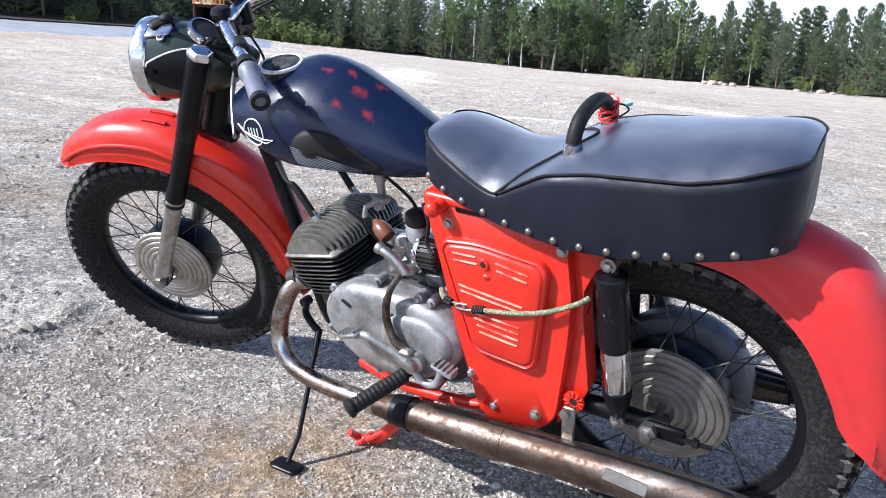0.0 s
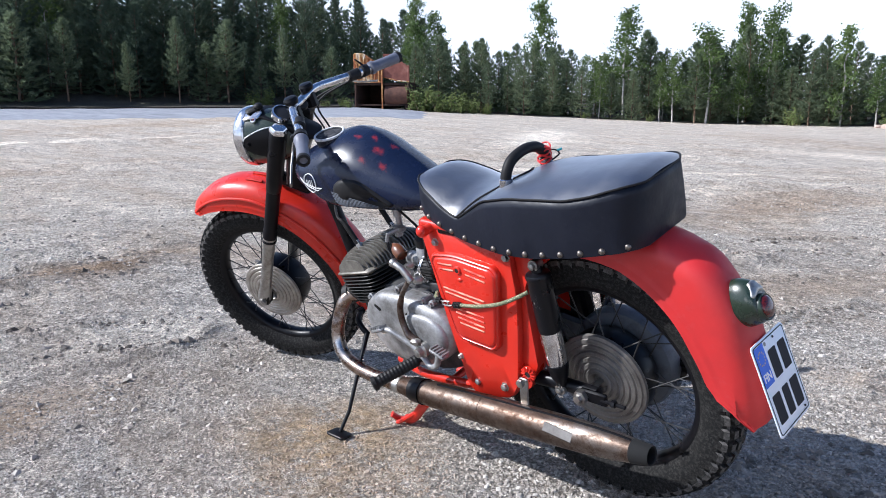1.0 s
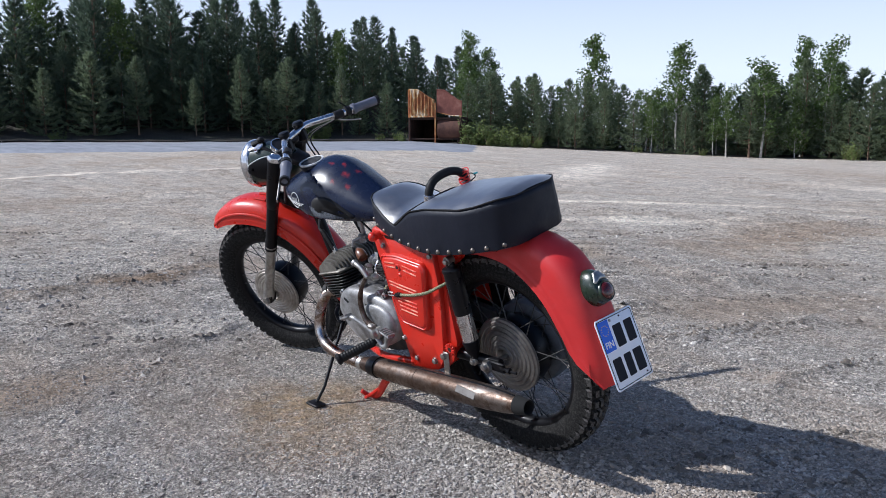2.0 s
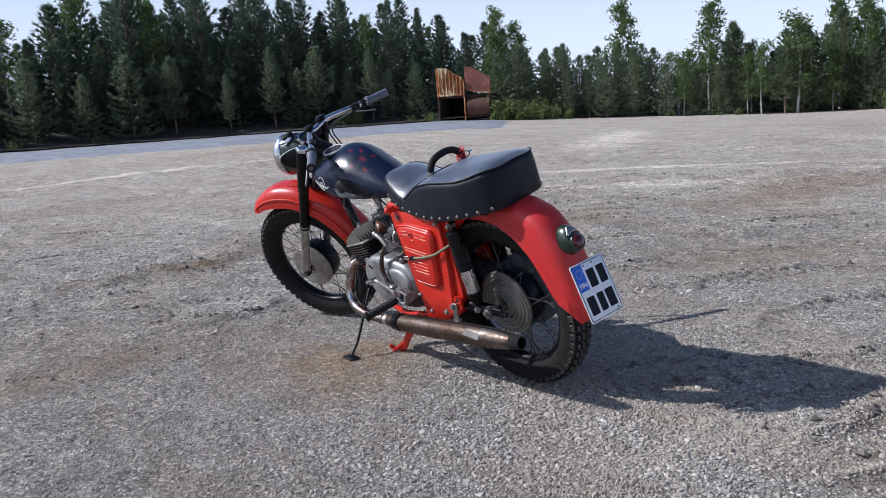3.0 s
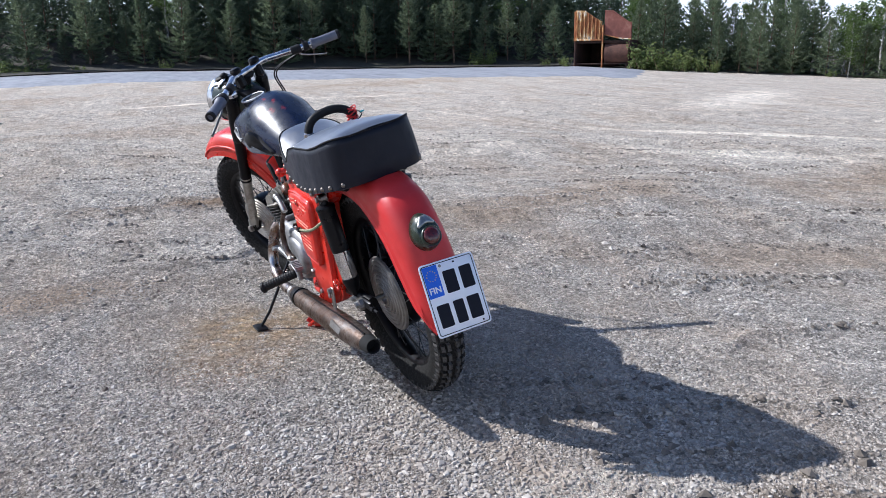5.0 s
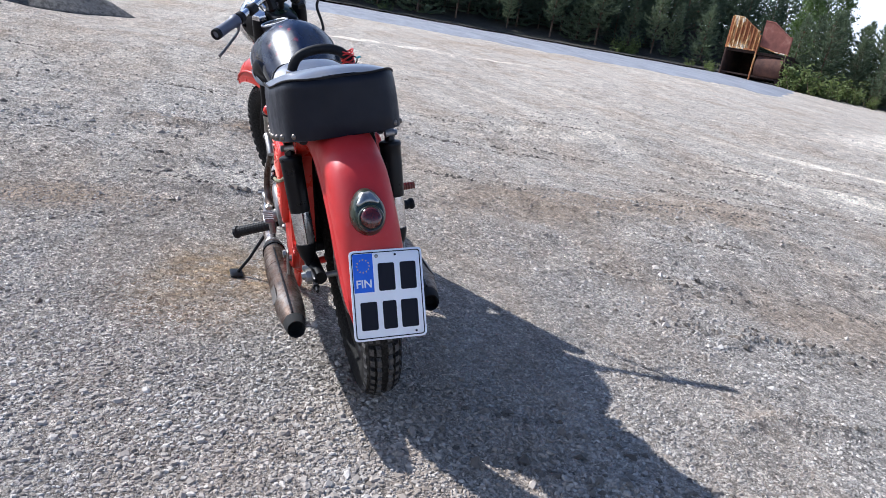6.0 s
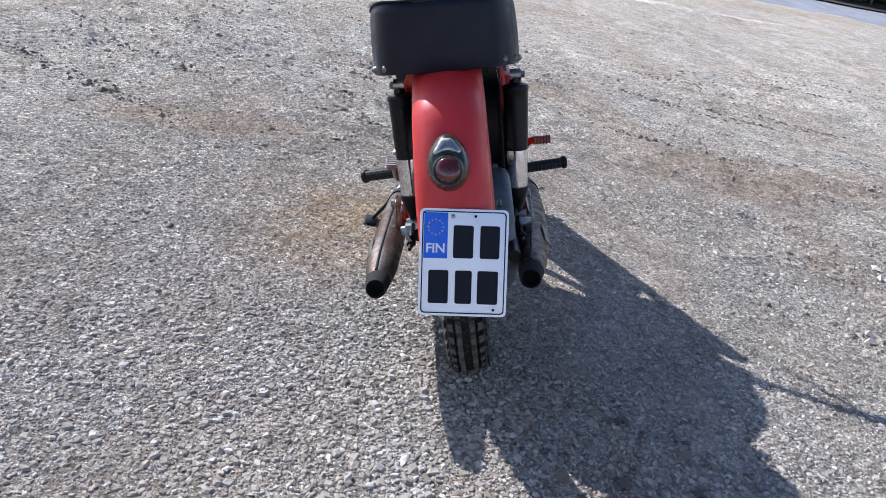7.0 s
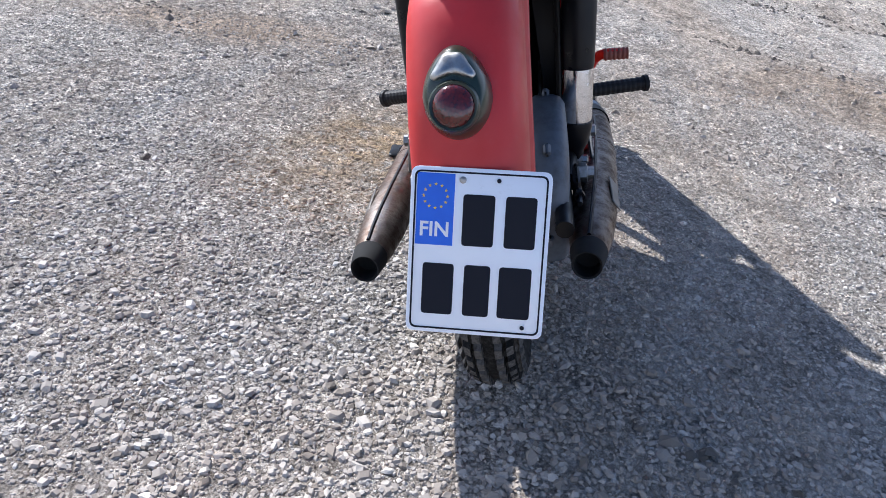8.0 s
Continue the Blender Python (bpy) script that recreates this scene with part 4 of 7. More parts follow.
cap_m = align((-0.06, 0.16, 1.0), (0.824, 0.046, 0.922))
cap = part("filler_cap", G().lathe([(0.040, -0.030), (0.044, -0.002), (0.0455, 0.004), (0.0455, 0.009), (0.040, 0.0115), (0.0001, 0.012)], 40, cap_m), CAP_FACE, tank, "scratched dark filler cap with a bright rim")
part("cap_ring", G().lathe([(0.0385, 0.011), (0.0450, 0.008), (0.0468, 0.010), (0.0462, 0.0145), (0.043, 0.0160), (0.0395, 0.0145)], 40, cap_m, False), RING, cap, "bare aluminium rim")
for s in (-1, 1):
    # knee pad with its ribs
    outl = rounded([(0.540, 0.756), (0.630, 0.751), (0.734, 0.761), (0.740, 0.808), (0.712, 0.834), (0.650, 0.830), (0.588, 0.790)], 0.03, 5)
    pad_rings = [[(0.645 + (x - 0.645) * k, s * (tank_side(x, z) + o), 0.790 + (z - 0.790) * k) for x, z in outl] for k, o in ((1.0, -0.004), (1.0, 0.006), (0.94, 0.011), (0.80, 0.0115), (0.4, 0.0115))]
    pad = part("knee_pad", G().loft(pad_rings), SOFT_BLACK, tank, "ribbed black rubber knee pad", 50)
    for j in range(9):
        p0 = Vector((0.735 - 0.001 * j, 0, 0.802 - 0.0046 * j))
        run = min(0.150, (p0.z - 0.7565) / 0.28)
        p1 = p0 - Vector((run, 0, 0.28 * run))
        rib = []
        for q in range(9):
            p = p0.lerp(p1, q / 8)
            rib.append((p.x, s * (tank_side(p.x, p.z) + 0.0150), p.z))
        part("rib", G().tube(rib, 0.0011, 6), CASE_GREY, pad)
    # emblem: a ring with a wing through it
    cx, cz = 0.838, 0.816

    def on_tank(u, w, o=0.0012):
        return (cx - u * s * s, s * (tank_side(cx - u, cz + w) + o), cz + w)
    ringp = [on_tank(0.026 * math.cos(a), 0.028 * math.sin(a)) for a in (2 * math.pi * k / 28 for k in range(29))]
    badge = part("emblem_ring", G().tube(ringp, 0.0016, 6, False), BADGE_WHITE, tank, "white ring and wing emblem")
    wing = [(-0.044, 0.014), (-0.030, 0.000), (-0.012, -0.004), (0.024, -0.012), (0.050, -0.012), (0.030, -0.020), (0.006, -0.014), (-0.014, -0.008)]
    part("emblem_wing", G().tube([on_tank(u, w) for u, w in wing + wing[:1]], 0.0015, 6, False), BADGE_WHITE, badge)
    for u in (-0.012, -0.004, 0.004, 0.012):
        part("emblem_bar", G().tube([on_tank(u - 0.001, 0.010), on_tank(u + 0.001, -0.006)], 0.0015, 6), BADGE_WHITE, badge)

# fuel tap and hose under the tank
tap = G().lathe([(0.013, 0.0), (0.013, -0.030), (0.009, -0.032), (0.009, -0.060)], 12, Matrix.Translation((0.605, 0.045, 0.735)))
tap.box(0.040, 0.022, 0.020, Matrix.Translation((0.605, 0.050, 0.668)), 0.005)
tap.lathe([(0.012, 0), (0.012, -0.016)], 8, Matrix.Translation((0.612, 0.050, 0.660)))
tap.tube([(0.605, 0.055, 0.668), (0.620, 0.085, 0.660), (0.622, 0.090, 0.640)], 0.006, 8)
part("fuel_tap", tap, ALU, bike, "cast fuel tap hanging under the tank")

# ---- seat ----
edge_z = [(-0.186, 0.872), (-0.172, 0.875), (-0.136, 0.868), (-0.091, 0.855), (-0.036, 0.845), (0.030, 0.842), (0.107, 0.838), (0.190, 0.822), (0.245, 0.790), (0.285, 0.766), (0.320, 0.774), (0.380, 0.802), (0.440, 0.828), (0.470, 0.836)]
mid_z = [(-0.186, 0.876), (-0.163, 0.888), (-0.118, 0.889), (-0.045, 0.880), (0.050, 0.868), (0.120, 0.858), (0.170, 0.842), (0.215, 0.822), (0.260, 0.812), (0.310, 0.812), (0.370, 0.828), (0.420, 0.842), (0.450, 0.845), (0.470, 0.838)]
low_z = [(-0.186, 0.743), (-0.172, 0.741), (-0.136, 0.736), (-0.053, 0.722), (0.050, 0.706), (0.149, 0.700), (0.275, 0.714), (0.360, 0.732), (0.443, 0.748), (0.470, 0.755)]
plan = [(-0.186, 0.062), (-0.181, 0.084), (-0.170, 0.101), (-0.149, 0.118), (-0.109, 0.134), (-0.036, 0.146), (0.080, 0.149), (0.180, 0.144), (0.280, 0.134), (0.360, 0.120), (0.420, 0.102), (0.455, 0.080), (0.470, 0.055)]
sx = [-0.1855 + 0.6555 * k / 60 for k in range(61)]
rows = []
for x in sx:
    w, e, c = smooth(plan, x, 0.006), smooth(edge_z, x, 0.012), smooth(mid_z, x, 0.012)
    row = []
    for j in range(21):
        u = -1 + 2 * j / 20
        crown = (1 - abs(u) ** 2.6)
        # a cross welt ahead of the pillion part, and a shallow hollow at the rider's part
        z = e + (c - e) * crown
        row.append((x, w * u * (0.985 if abs(u) == 1 else 1), z))
    rows.append(row)
seat_g = G()
seat_g.loft(rows, False, False)
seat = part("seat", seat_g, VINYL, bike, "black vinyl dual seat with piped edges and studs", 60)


def rim_line(tables, grow=0.0, drop=0.0, n=60):
    """The seat's outline, from front centre round the left to the back and on round the right."""
    pts = []
    for k in range(n + 1):
        x = 0.470 - 0.6555 * k / n
        pts.append((x, smooth(plan, x, 0.006) + grow, smooth(tables, x, 0.012) + drop))
    return pts + [(x, -y, z) for x, y, z in pts[::-1]]


bulge = []
for k, (g_, t_) in enumerate(((0.000, 0.0), (0.003, 0.15), (0.006, 0.45), (0.007, 0.75), (0.006, 1.0), (-0.002, 1.02))):
    bulge.append([(x + (0.006 if x < -0.2 else 0) * 0, y + (1 if y > 0 else -1) * (g_ + (0.006 * t_ if x < -0.165 else 0.003 * t_ if x < -0.13 else 0)), z + (zl - z) * t_)
                  for (x, y, z), (_, _, zl) in zip(rim_line(edge_z), rim_line(low_z))])
rings = [[b[k] for b in bulge] for k in range(len(bulge[0]))]
rings.append(rings[0])
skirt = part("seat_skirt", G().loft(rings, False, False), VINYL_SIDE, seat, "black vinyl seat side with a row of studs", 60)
sol = skirt.modifiers.new("thick", 'SOLIDIFY')
sol.thickness, sol.offset = 0.005, -1
part("piping", G().tube([*rim_line(edge_z, 0.0005, 0.001), rim_line(edge_z, 0.0005, 0.001)[0]], 0.0024, 8, False), SOFT_BLACK, seat, "black piping along the seat edge")
cross = [(0.285 - 0.115 * math.cos(math.pi * abs(u) ** 1.0) * 0 - 0.13 * (1 - abs(u) ** 1.5), smooth(plan, 0.25, 0.006) * u, 0.0) for u in (-1 + 2 * k / 24 for k in range(25))]
cross = [(x, y, smooth(edge_z, x, 0.012) + (smooth(mid_z, x, 0.012) - smooth(edge_z, x, 0.012)) * (1 - min(1, abs(y) / smooth(plan, x, 0.006)) ** 2.6) + 0.0015) for x, y, _ in cross]
part("cross_welt", G().tube(cross, 0.0030, 8), SOFT_BLACK, seat)
stud0 = None
count = 14
line = rim_line(low_z, 0.006, 0.010)[:61]
for s in (1, -1):
    for k in range(count):
        f = (0.03 + 0.93 * k / (count - 1)) * 60
        p0, p1 = Vector(line[int(f)]), Vector(line[min(60, int(f) + 1)])
        p = p0.lerp(p1, f - int(f))
        nx = 0.0 if p.x > -0.16 else -0.8
        place = align((nx, 1.0 * s, 0.15), (p.x, p.y * s, p.z))
        if stud0 is None:
            stud0 = part("stud", G().lathe([(0.0072, -0.002), (0.0070, 0.002), (0.0055, 0.0048), (0.003, 0.0062), (0.0001, 0.0066)], 10), STUD, seat, "tarnished dome stud")
            stud0.matrix_basis = place
        else:
            clone("stud", stud0, place, seat)
# strap handle across the seat
arch = curve([(0.171, 0.072, 0.826), (0.170, 0.068, 0.858), (0.168, 0.050, 0.884), (0.167, 0.018, 0.896), (0.166, -0.024, 0.898), (0.166, -0.060, 0.886), (0.166, -0.080, 0.862), (0.166, -0.084, 0.826)], 8)
handle = part("grab_handle", G().tube(arch, 0.0128, 16), SOFT_BLACK, seat, "black rubber-covered grab handle over the seat")
for p, q in ((arch[0], arch[6]), (arch[-1], arch[-7])):
    part("ferrule", G().lathe([(0.0130, -0.004), (0.0158, -0.004), (0.0158, 0.026), (0.0130, 0.028)], 18, align(q - p, p)), CHROME, handle)
coil = [(0.166 + 0.017 * math.cos(a), -0.078 + 0.017 * math.sin(a), 0.846 + 0.0011 * a + 0.0035 * math.sin(a * 2.3)) for a in (0.45 * k for k in range(86))]
part("red_wire", G().tube(coil, 0.0020, 6), WIRE_RED, seat, "red electric wire wound round the handle")
loop = curve([(0.160, -0.075, 0.870), (0.152, -0.092, 0.872), (0.142, -0.098, 0.868), (0.136, -0.097, 0.861), (0.142, -0.094, 0.855), (0.152, -0.090, 0.848)], 8)
part("loose_wire", G().tube(loop, 0.0018, 6), SOFT_BLACK, seat)
part("wire_plug", G().lathe([(0.0028, 0), (0.0028, 0.013)], 8, align((-0.6, -0.5, 0.2), (0.142, -0.098, 0.868))), WIRE_TEAL, seat)


# ---- frame, swing arm, stands ----
frame_ob = part("frame", G().tube(curve([(0.995, 0, 0.80), (0.955, -0.01, 0.62), (0.905, -0.01, 0.40), (0.85, 0, 0.26), (0.72, 0, 0.215)], 6), 0.019, 14)
                .tube([(0.95, 0, 0.83), (0.70, 0, 0.775), (0.44, 0, 0.735)], 0.024, 14), BLACK, bike, "black tubular frame")
for s in (-1, 1):
    y = s
    part("lower_rail", G().tube(curve([(0.72, 0.06 * y, 0.215), (0.60, 0.095 * y, 0.225), (0.49, 0.115 * y, 0.245), (0.36, 0.120 * y, 0.266), (0.30, 0.120 * y, 0.285)], 5), 0.013, 12), RED, frame_ob, "red lower frame rail")
    part("rear_rail", G().tube(curve([(0.44, 0.10 * y, 0.725), (0.30, 0.108 * y, 0.722), (0.14, 0.112 * y, 0.722), (-0.06, 0.120 * y, 0.735)], 5), 0.012, 10), RED, frame_ob)
    part("frame_knob", G().ball(0.0165, Matrix.Translation((0.418, 0.134 * y, 0.716)), 16, 10).tube([(0.415, 0.134 * y, 0.716), (0.405, 0.09 * y, 0.72)], 0.013, 12), RED, frame_ob, "red rounded frame end")
swing = part("swing_arm", G().tube(curve([(0.30, 0.105, 0.315), (0.16, 0.104, 0.345), (0.06, 0.100, 0.348), (-0.03, 0.096, 0.344)], 6), [0.019] * 12 + [0.017] * 7, 14)
             .tube(curve([(0.30, -0.105, 0.315), (0.16, -0.118, 0.352), (0.06, -0.122, 0.352), (-0.03, -0.120, 0.344)], 6), [0.019] * 12 + [0.017] * 7, 14)
             .tube([(0.30, -0.105, 0.315), (0.30, 0.105, 0.315)], 0.02, 12), BLACK, bike, "black rear swing arm")
for s in (-1, 1):
    side_y = 0.112 if s > 0 else 0.134
    adj = G().box(0.070, 0.012, 0.034, Matrix.Translation((-0.030, side_y * s, 0.346)), 0.004)
    adj.tube([(-0.05, (side_y + 0.003) * s, 0.346), (-0.112, (side_y + 0.003) * s, 0.345)], 0.0045, 8)
    adj.lathe([(0.009, 0), (0.009, 0.010)], 6, align((-1, 0, 0), (-0.078, (side_y + 0.003) * s, 0.346)))
    part("chain_adjuster", adj, BLACK, swing, "greasy steel chain adjuster")
    nut = G().lathe([(0.0175, 0), (0.0175, 0.014), (0.011, 0.016), (0.010, 0.026)], 6, Matrix.Translation((0.0, (side_y + 0.004) * s, 0.346)) @ pose(0, 0, 0, -90 * s))
    part("axle_nut", nut, STEEL, swing)

cs = part("centre_stand", G().tube(curve([(0.50, 0.105, 0.215), (0.575, 0.118, 0.135), (0.640, 0.125, 0.062), (0.672, 0.127, 0.046)], 6), [0.017] * 7 + [0.015] * 12, 12)
          .tube(curve([(0.50, -0.105, 0.215), (0.575, -0.118, 0.145), (0.640, -0.125, 0.085), (0.672, -0.127, 0.075)], 6), [0.017] * 7 + [0.015] * 12, 12)
          .tube([(0.545, 0.112, 0.165), (0.545, -0.112, 0.168)], 0.012, 10), RED, bike, "red centre stand with a hooked foot")
part("stand_foot", G().tube(curve([(0.655, 0.126, 0.056), (0.690, 0.130, 0.040), (0.705, 0.138, 0.045), (0.715, 0.150, 0.064)], 5), [0.014, 0.014] + [0.011] * 14, 10, True, None, 0.7), RED, cs)
part("stand_foot", G().tube(curve([(0.600, 0.120, 0.105), (0.660, 0.148, 0.062), (0.688, 0.156, 0.046)], 5), 0.007, 8), RED, cs)

# side stand: a thin rod from the front of the engine down to its foot
foot_at = Vector((0.748, 0.328, 0.0905))
sst = part("side_stand", G().tube([(0.800, 0.105, 0.315), (0.786, 0.150, 0.270), (0.752, 0.275, 0.140), foot_at + Vector((0.004, -0.006, 0.008))], [0.009, 0.0065, 0.0055, 0.0055], 10), BLACK, bike, "thin dark side stand rod holding up the machine")
flat = Matrix.Rotation(radians(LEAN), 4, 'X')
part("foot_plate", G().slab(rounded([(-0.038, -0.022), (0.038, -0.026), (0.042, 0.018), (-0.034, 0.022)], 0.012), [(0.94, 0.0), (1, 0.002), (1, 0.006), (0.92, 0.008)], Matrix.Translation(foot_at) @ flat @ Matrix.Rotation(radians(90), 4, 'X')), BLACK, sst)
part("stand_bracket", G().tube(curve([(0.868, 0.060, 0.352), (0.845, 0.095, 0.345), (0.815, 0.110, 0.330), (0.800, 0.108, 0.312)], 5), 0.009, 10)
     .lathe([(0.012, -0.012), (0.012, 0.012)], 8, Matrix.Translation((0.868, 0.065, 0.352)) @ SIDEWAYS), BLACK, sst)
part("spring", G().tube([(0.795 - 0.0005 * k + 0.005 * math.cos(k * 1.2), 0.118 + 0.0011 * k + 0.005 * math.sin(k * 1.2), 0.300 - 0.0012 * k) for k in range(60)], 0.0014, 5), STEEL, sst)

# ---- engine ----
case = [(0.760, 0.330), (0.765, 0.400), (0.740, 0.455), (0.680, 0.500), (0.580, 0.515), (0.470, 0.510), (0.400, 0.490), (0.365, 0.440), (0.365, 0.360), (0.400, 0.290), (0.500, 0.255), (0.640, 0.250), (0.720, 0.275)]
engine = part("engine", G().slab(rounded(case, 0.05, 3), [(0.90, -0.112), (0.98, -0.100), (1.0, -0.06), (1.0, 0.06), (0.985, 0.090)]), OILY, bike, "grey cast two-cylinder engine")
cover = [(0.742, 0.400), (0.722, 0.452), (0.670, 0.494), (0.590, 0.508), (0.490, 0.500), (0.415, 0.482), (0.376, 0.442), (0.378, 0.392), (0.412, 0.345), (0.470, 0.305), (0.550, 0.278), (0.640, 0.288), (0.705, 0.330)]
part("clutch_cover", G().slab(rounded(cover, 0.05, 4), [(1.0, 0.086), (1.005, 0.120), (0.985, 0.134), (0.93, 0.143), (0.80, 0.149), (0.45, 0.152)]), ALU, engine, "dull cast aluminium clutch cover", 60)
bulge_o = [(0.560, 0.440), (0.520, 0.468), (0.450, 0.470), (0.400, 0.445), (0.392, 0.395), (0.430, 0.345), (0.490, 0.320), (0.545, 0.345), (0.570, 0.395)]
part("gearbox_cover", G().slab(rounded(bulge_o, 0.04, 4), [(1.02, 0.142), (1.0, 0.152), (0.94, 0.158), (0.75, 0.162), (0.3, 0.163)]), ALU, engine, "", 60)
part("flywheel_cover", G().slab(rounded(cover, 0.05, 4), [(1.0, 0.086), (1.0, 0.125), (0.96, 0.138), (0.82, 0.145), (0.45, 0.147)], MIRROR), ALU, engine, "", 60)
for x, z in ((0.579, 0.516), (0.478, 0.502), (0.448, 0.498), (0.705, 0.470), (0.735, 0.355), (0.610, 0.278)):
    lug = G().lathe([(0.010, 0.0), (0.010, 0.028), (0.007, 0.030)], 10, Matrix.Translation((x, 0.100, z)) @ SIDEWAYS)
    lug.lathe([(0.0065, 0.028), (0.0065, 0.036)], 6, Matrix.Translation((x, 0.100, z)) @ SIDEWAYS)
    part("case_lug", lug, ALU, engine)
for x, z, a in ((0.655, 0.455, 30), (0.524, 0.456, 20)):
    part("slot_mark", G().box(0.026, 0.004, 0.008, Matrix.Translation((x, 0.1515, z)) @ pose(0, 0, 0, 0, -a), 0.0015), GAP, engine)
bridge = G().box(0.15, 0.16, 0.035, Matrix.Translation((0.52, 0, 0.515)), 0.012)
bridge.box(0.05, 0.03, 0.035, Matrix.Translation((0.462, 0.075, 0.525)) @ pose(0, 0, 0, 0, 10), 0.006)
bridge.box(0.03, 0.03, 0.035, Matrix.Translation((0.415, 0.095, 0.515)), 0.006)
part("case_top", bridge, OILY, engine)

CYL = Matrix.Translation((0.735, 0, 0.405)) @ pose(0, 0, 0, 0, 12)


def fin_ring(hx, hy, r, z, t, cx=0.0, cy=0.0):
    o = rounded([(-hx, -hy), (hx, -hy), (hx, hy), (-hx, hy)], r, 4)
    return [[(cx + a * k, cy + b * k, z + h) for a, b in o] for k, h in ((0.985, 0), (1, t * 0.3), (1, t * 0.7), (0.985, t))]


for s in (1, -1):
    cyl = G().lathe([(0.047, 0.0), (0.047, 0.128)], 24, Matrix.Translation((0, 0.070 * s, 0)))
    cy_ob = part("cylinder", cyl.xf(CYL), FINS, bike, "black finned cylinder")
    for k in range(9):
        f = k / 8
        part("fin", G().loft(fin_ring(0.062 + 0.022 * min(1, f * 1.5), 0.050 + 0.014 * min(1, f * 1.5), 0.040, 0.032 + 0.0108 * k, 0.0036, 0, 0.070 * s)).xf(CYL), FINS, cy_ob)
    part("exhaust_port", G().lathe([(0.030, 0), (0.030, 0.050), (0.034, 0.052), (0.034, 0.075)], 16, CYL @ align((0.93, 0.25 * s, -0.25), (0.045, 0.075 * s, 0.070))), FINS, cy_ob)
    head = G().box(0.158, 0.128, 0.016, CYL @ Matrix.Translation((0, 0.070 * s, 0.133)), 0.007)
    hd = part("cylinder_head", head, HEAD, bike, "weathered grey finned cylinder head")
    for k in range(10):
        yy = 0.070 * s + (-0.058 + 0.0129 * k)
        edge = abs(yy) / 0.135
        half_, hgt = 0.084 - 0.028 * max(0, edge - 0.55) ** 1.5 * 3.0, 0.062 - 0.034 * max(0, edge - 0.45) ** 1.4 * 2.0
        arc = [(-half_, 0.0)] + [(-half_ * math.cos(a), hgt * math.sin(a) ** 0.75) for a in (math.pi * j / 14 for j in range(1, 14))] + [(half_, 0.0)]
        rings_ = [[(a, yy + d, 0.138 + b) for a, b in arc] for d in (-0.0022, 0.0022)]
        part("fin", G().loft(rings_, True, True, CYL), HEAD, hd)
    plug = G().lathe([(0.011, 0.0), (0.011, 0.014), (0.008, 0.016), (0.008, 0.026), (0.005, 0.028)], 6, CYL @ align((0.35, 0.03 * s, 1), (0.000, 0.070 * s, 0.190)))
    part("spark_plug", plug, STEEL, hd)
    top_ = CYL @ Vector((0.035, 0.072 * s, 0.285))
    lead = curve([CYL @ Vector((0.006, 0.071 * s, 0.204)), top_ - Vector((0.004, 0, 0.012)), top_ + Vector((0.022, 0.0, 0.004)), (0.925, 0.02 * s, 0.69)], 6)
    part("plug_lead", G().tube(lead, [0.0085] * 6 + [0.0075] * 3 + [0.0040] * 10, 10), SOFT_BLACK, hd)

# carburettor, air filter and the bits around it
carb = part("carburettor", G().lathe([(0.022, 0), (0.024, 0.01), (0.024, 0.075), (0.019, 0.082)], 18, align((-0.1, 0, 1), (0.530, 0.045, 0.545)))
            .lathe([(0.017, 0), (0.021, 0.005), (0.021, 0.10), (0.017, 0.105)], 16, align((-1, 0.15, 0.05), (0.600, 0.036, 0.573)))
            .box(0.055, 0.045, 0.038, Matrix.Translation((0.535, 0.055, 0.535)), 0.010), ALU, bike, "small cast carburettor behind the cylinders")
part("carburettor_cap", G().lathe([(0.024, 0), (0.0255, 0.004), (0.0255, 0.022), (0.016, 0.030), (0.005, 0.034)], 18, align((-0.1, 0, 1), (0.5222, 0.045, 0.625))), SOFT_BLACK, carb)
ribs = []
for k in range(44):
    r = 0.0335 if k % 2 else 0.0285
    ribs += [(r, 2 * math.pi * (k + 0.02) / 44), (r, 2 * math.pi * (k + 0.98) / 44)]
filt = G().loft([[(r * g * math.cos(a), r * g * math.sin(a), z) for r, a in ribs] for z, g in ((0.004, 0.9), (0.008, 1.0), (0.056, 1.0), (0.060, 0.9), (0.064, 0.6))], True, True, align((-1, 0.12, 0.10), (0.505, 0.066, 0.572)))
part("air_filter", filt, FINS, carb, "small ribbed black air filter with steel band", 30)
part("filter_band", G().lathe([(0.0345, 0.0), (0.0355, 0.002), (0.0355, 0.012), (0.0345, 0.014)], 24, align((-1, 0.12, 0.10), (0.503, 0.066, 0.572))), CHROME, carb)
part("throttle_cable", G().tube(curve([(0.519, 0.045, 0.655), (0.528, 0.05, 0.68), (0.560, 0.055, 0.71), (0.62, 0.045, 0.735)], 6), 0.0035, 8), SOFT_BLACK, carb)
part("fuel_bowl", G().lathe([(0.004, -0.006), (0.008, 0.0), (0.0155, 0.010), (0.0185, 0.022), (0.0185, 0.040), (0.0165, 0.044), (0.0160, 0.036), (0.0001, 0.034)], 20, align((-0.80, 0.22, -0.50), (0.594, 0.090, 0.634))), AMBER, carb, "rust-brown fuel filter bowl beside the carburettor")
part("fuel_hose", G().tube(curve([(0.622, 0.090, 0.642), (0.612, 0.092, 0.615), (0.585, 0.085, 0.585), (0.552, 0.065, 0.560)], 6), 0.0048, 8), SOFT_BLACK, carb)
part("wire_bundle", G().tube(curve([(0.47, 0.09, 0.70), (0.455, 0.10, 0.66), (0.463, 0.10, 0.62), (0.445, 0.11, 0.60)], 6), 0.004, 8), SOFT_BLACK, carb)
clutter = G()
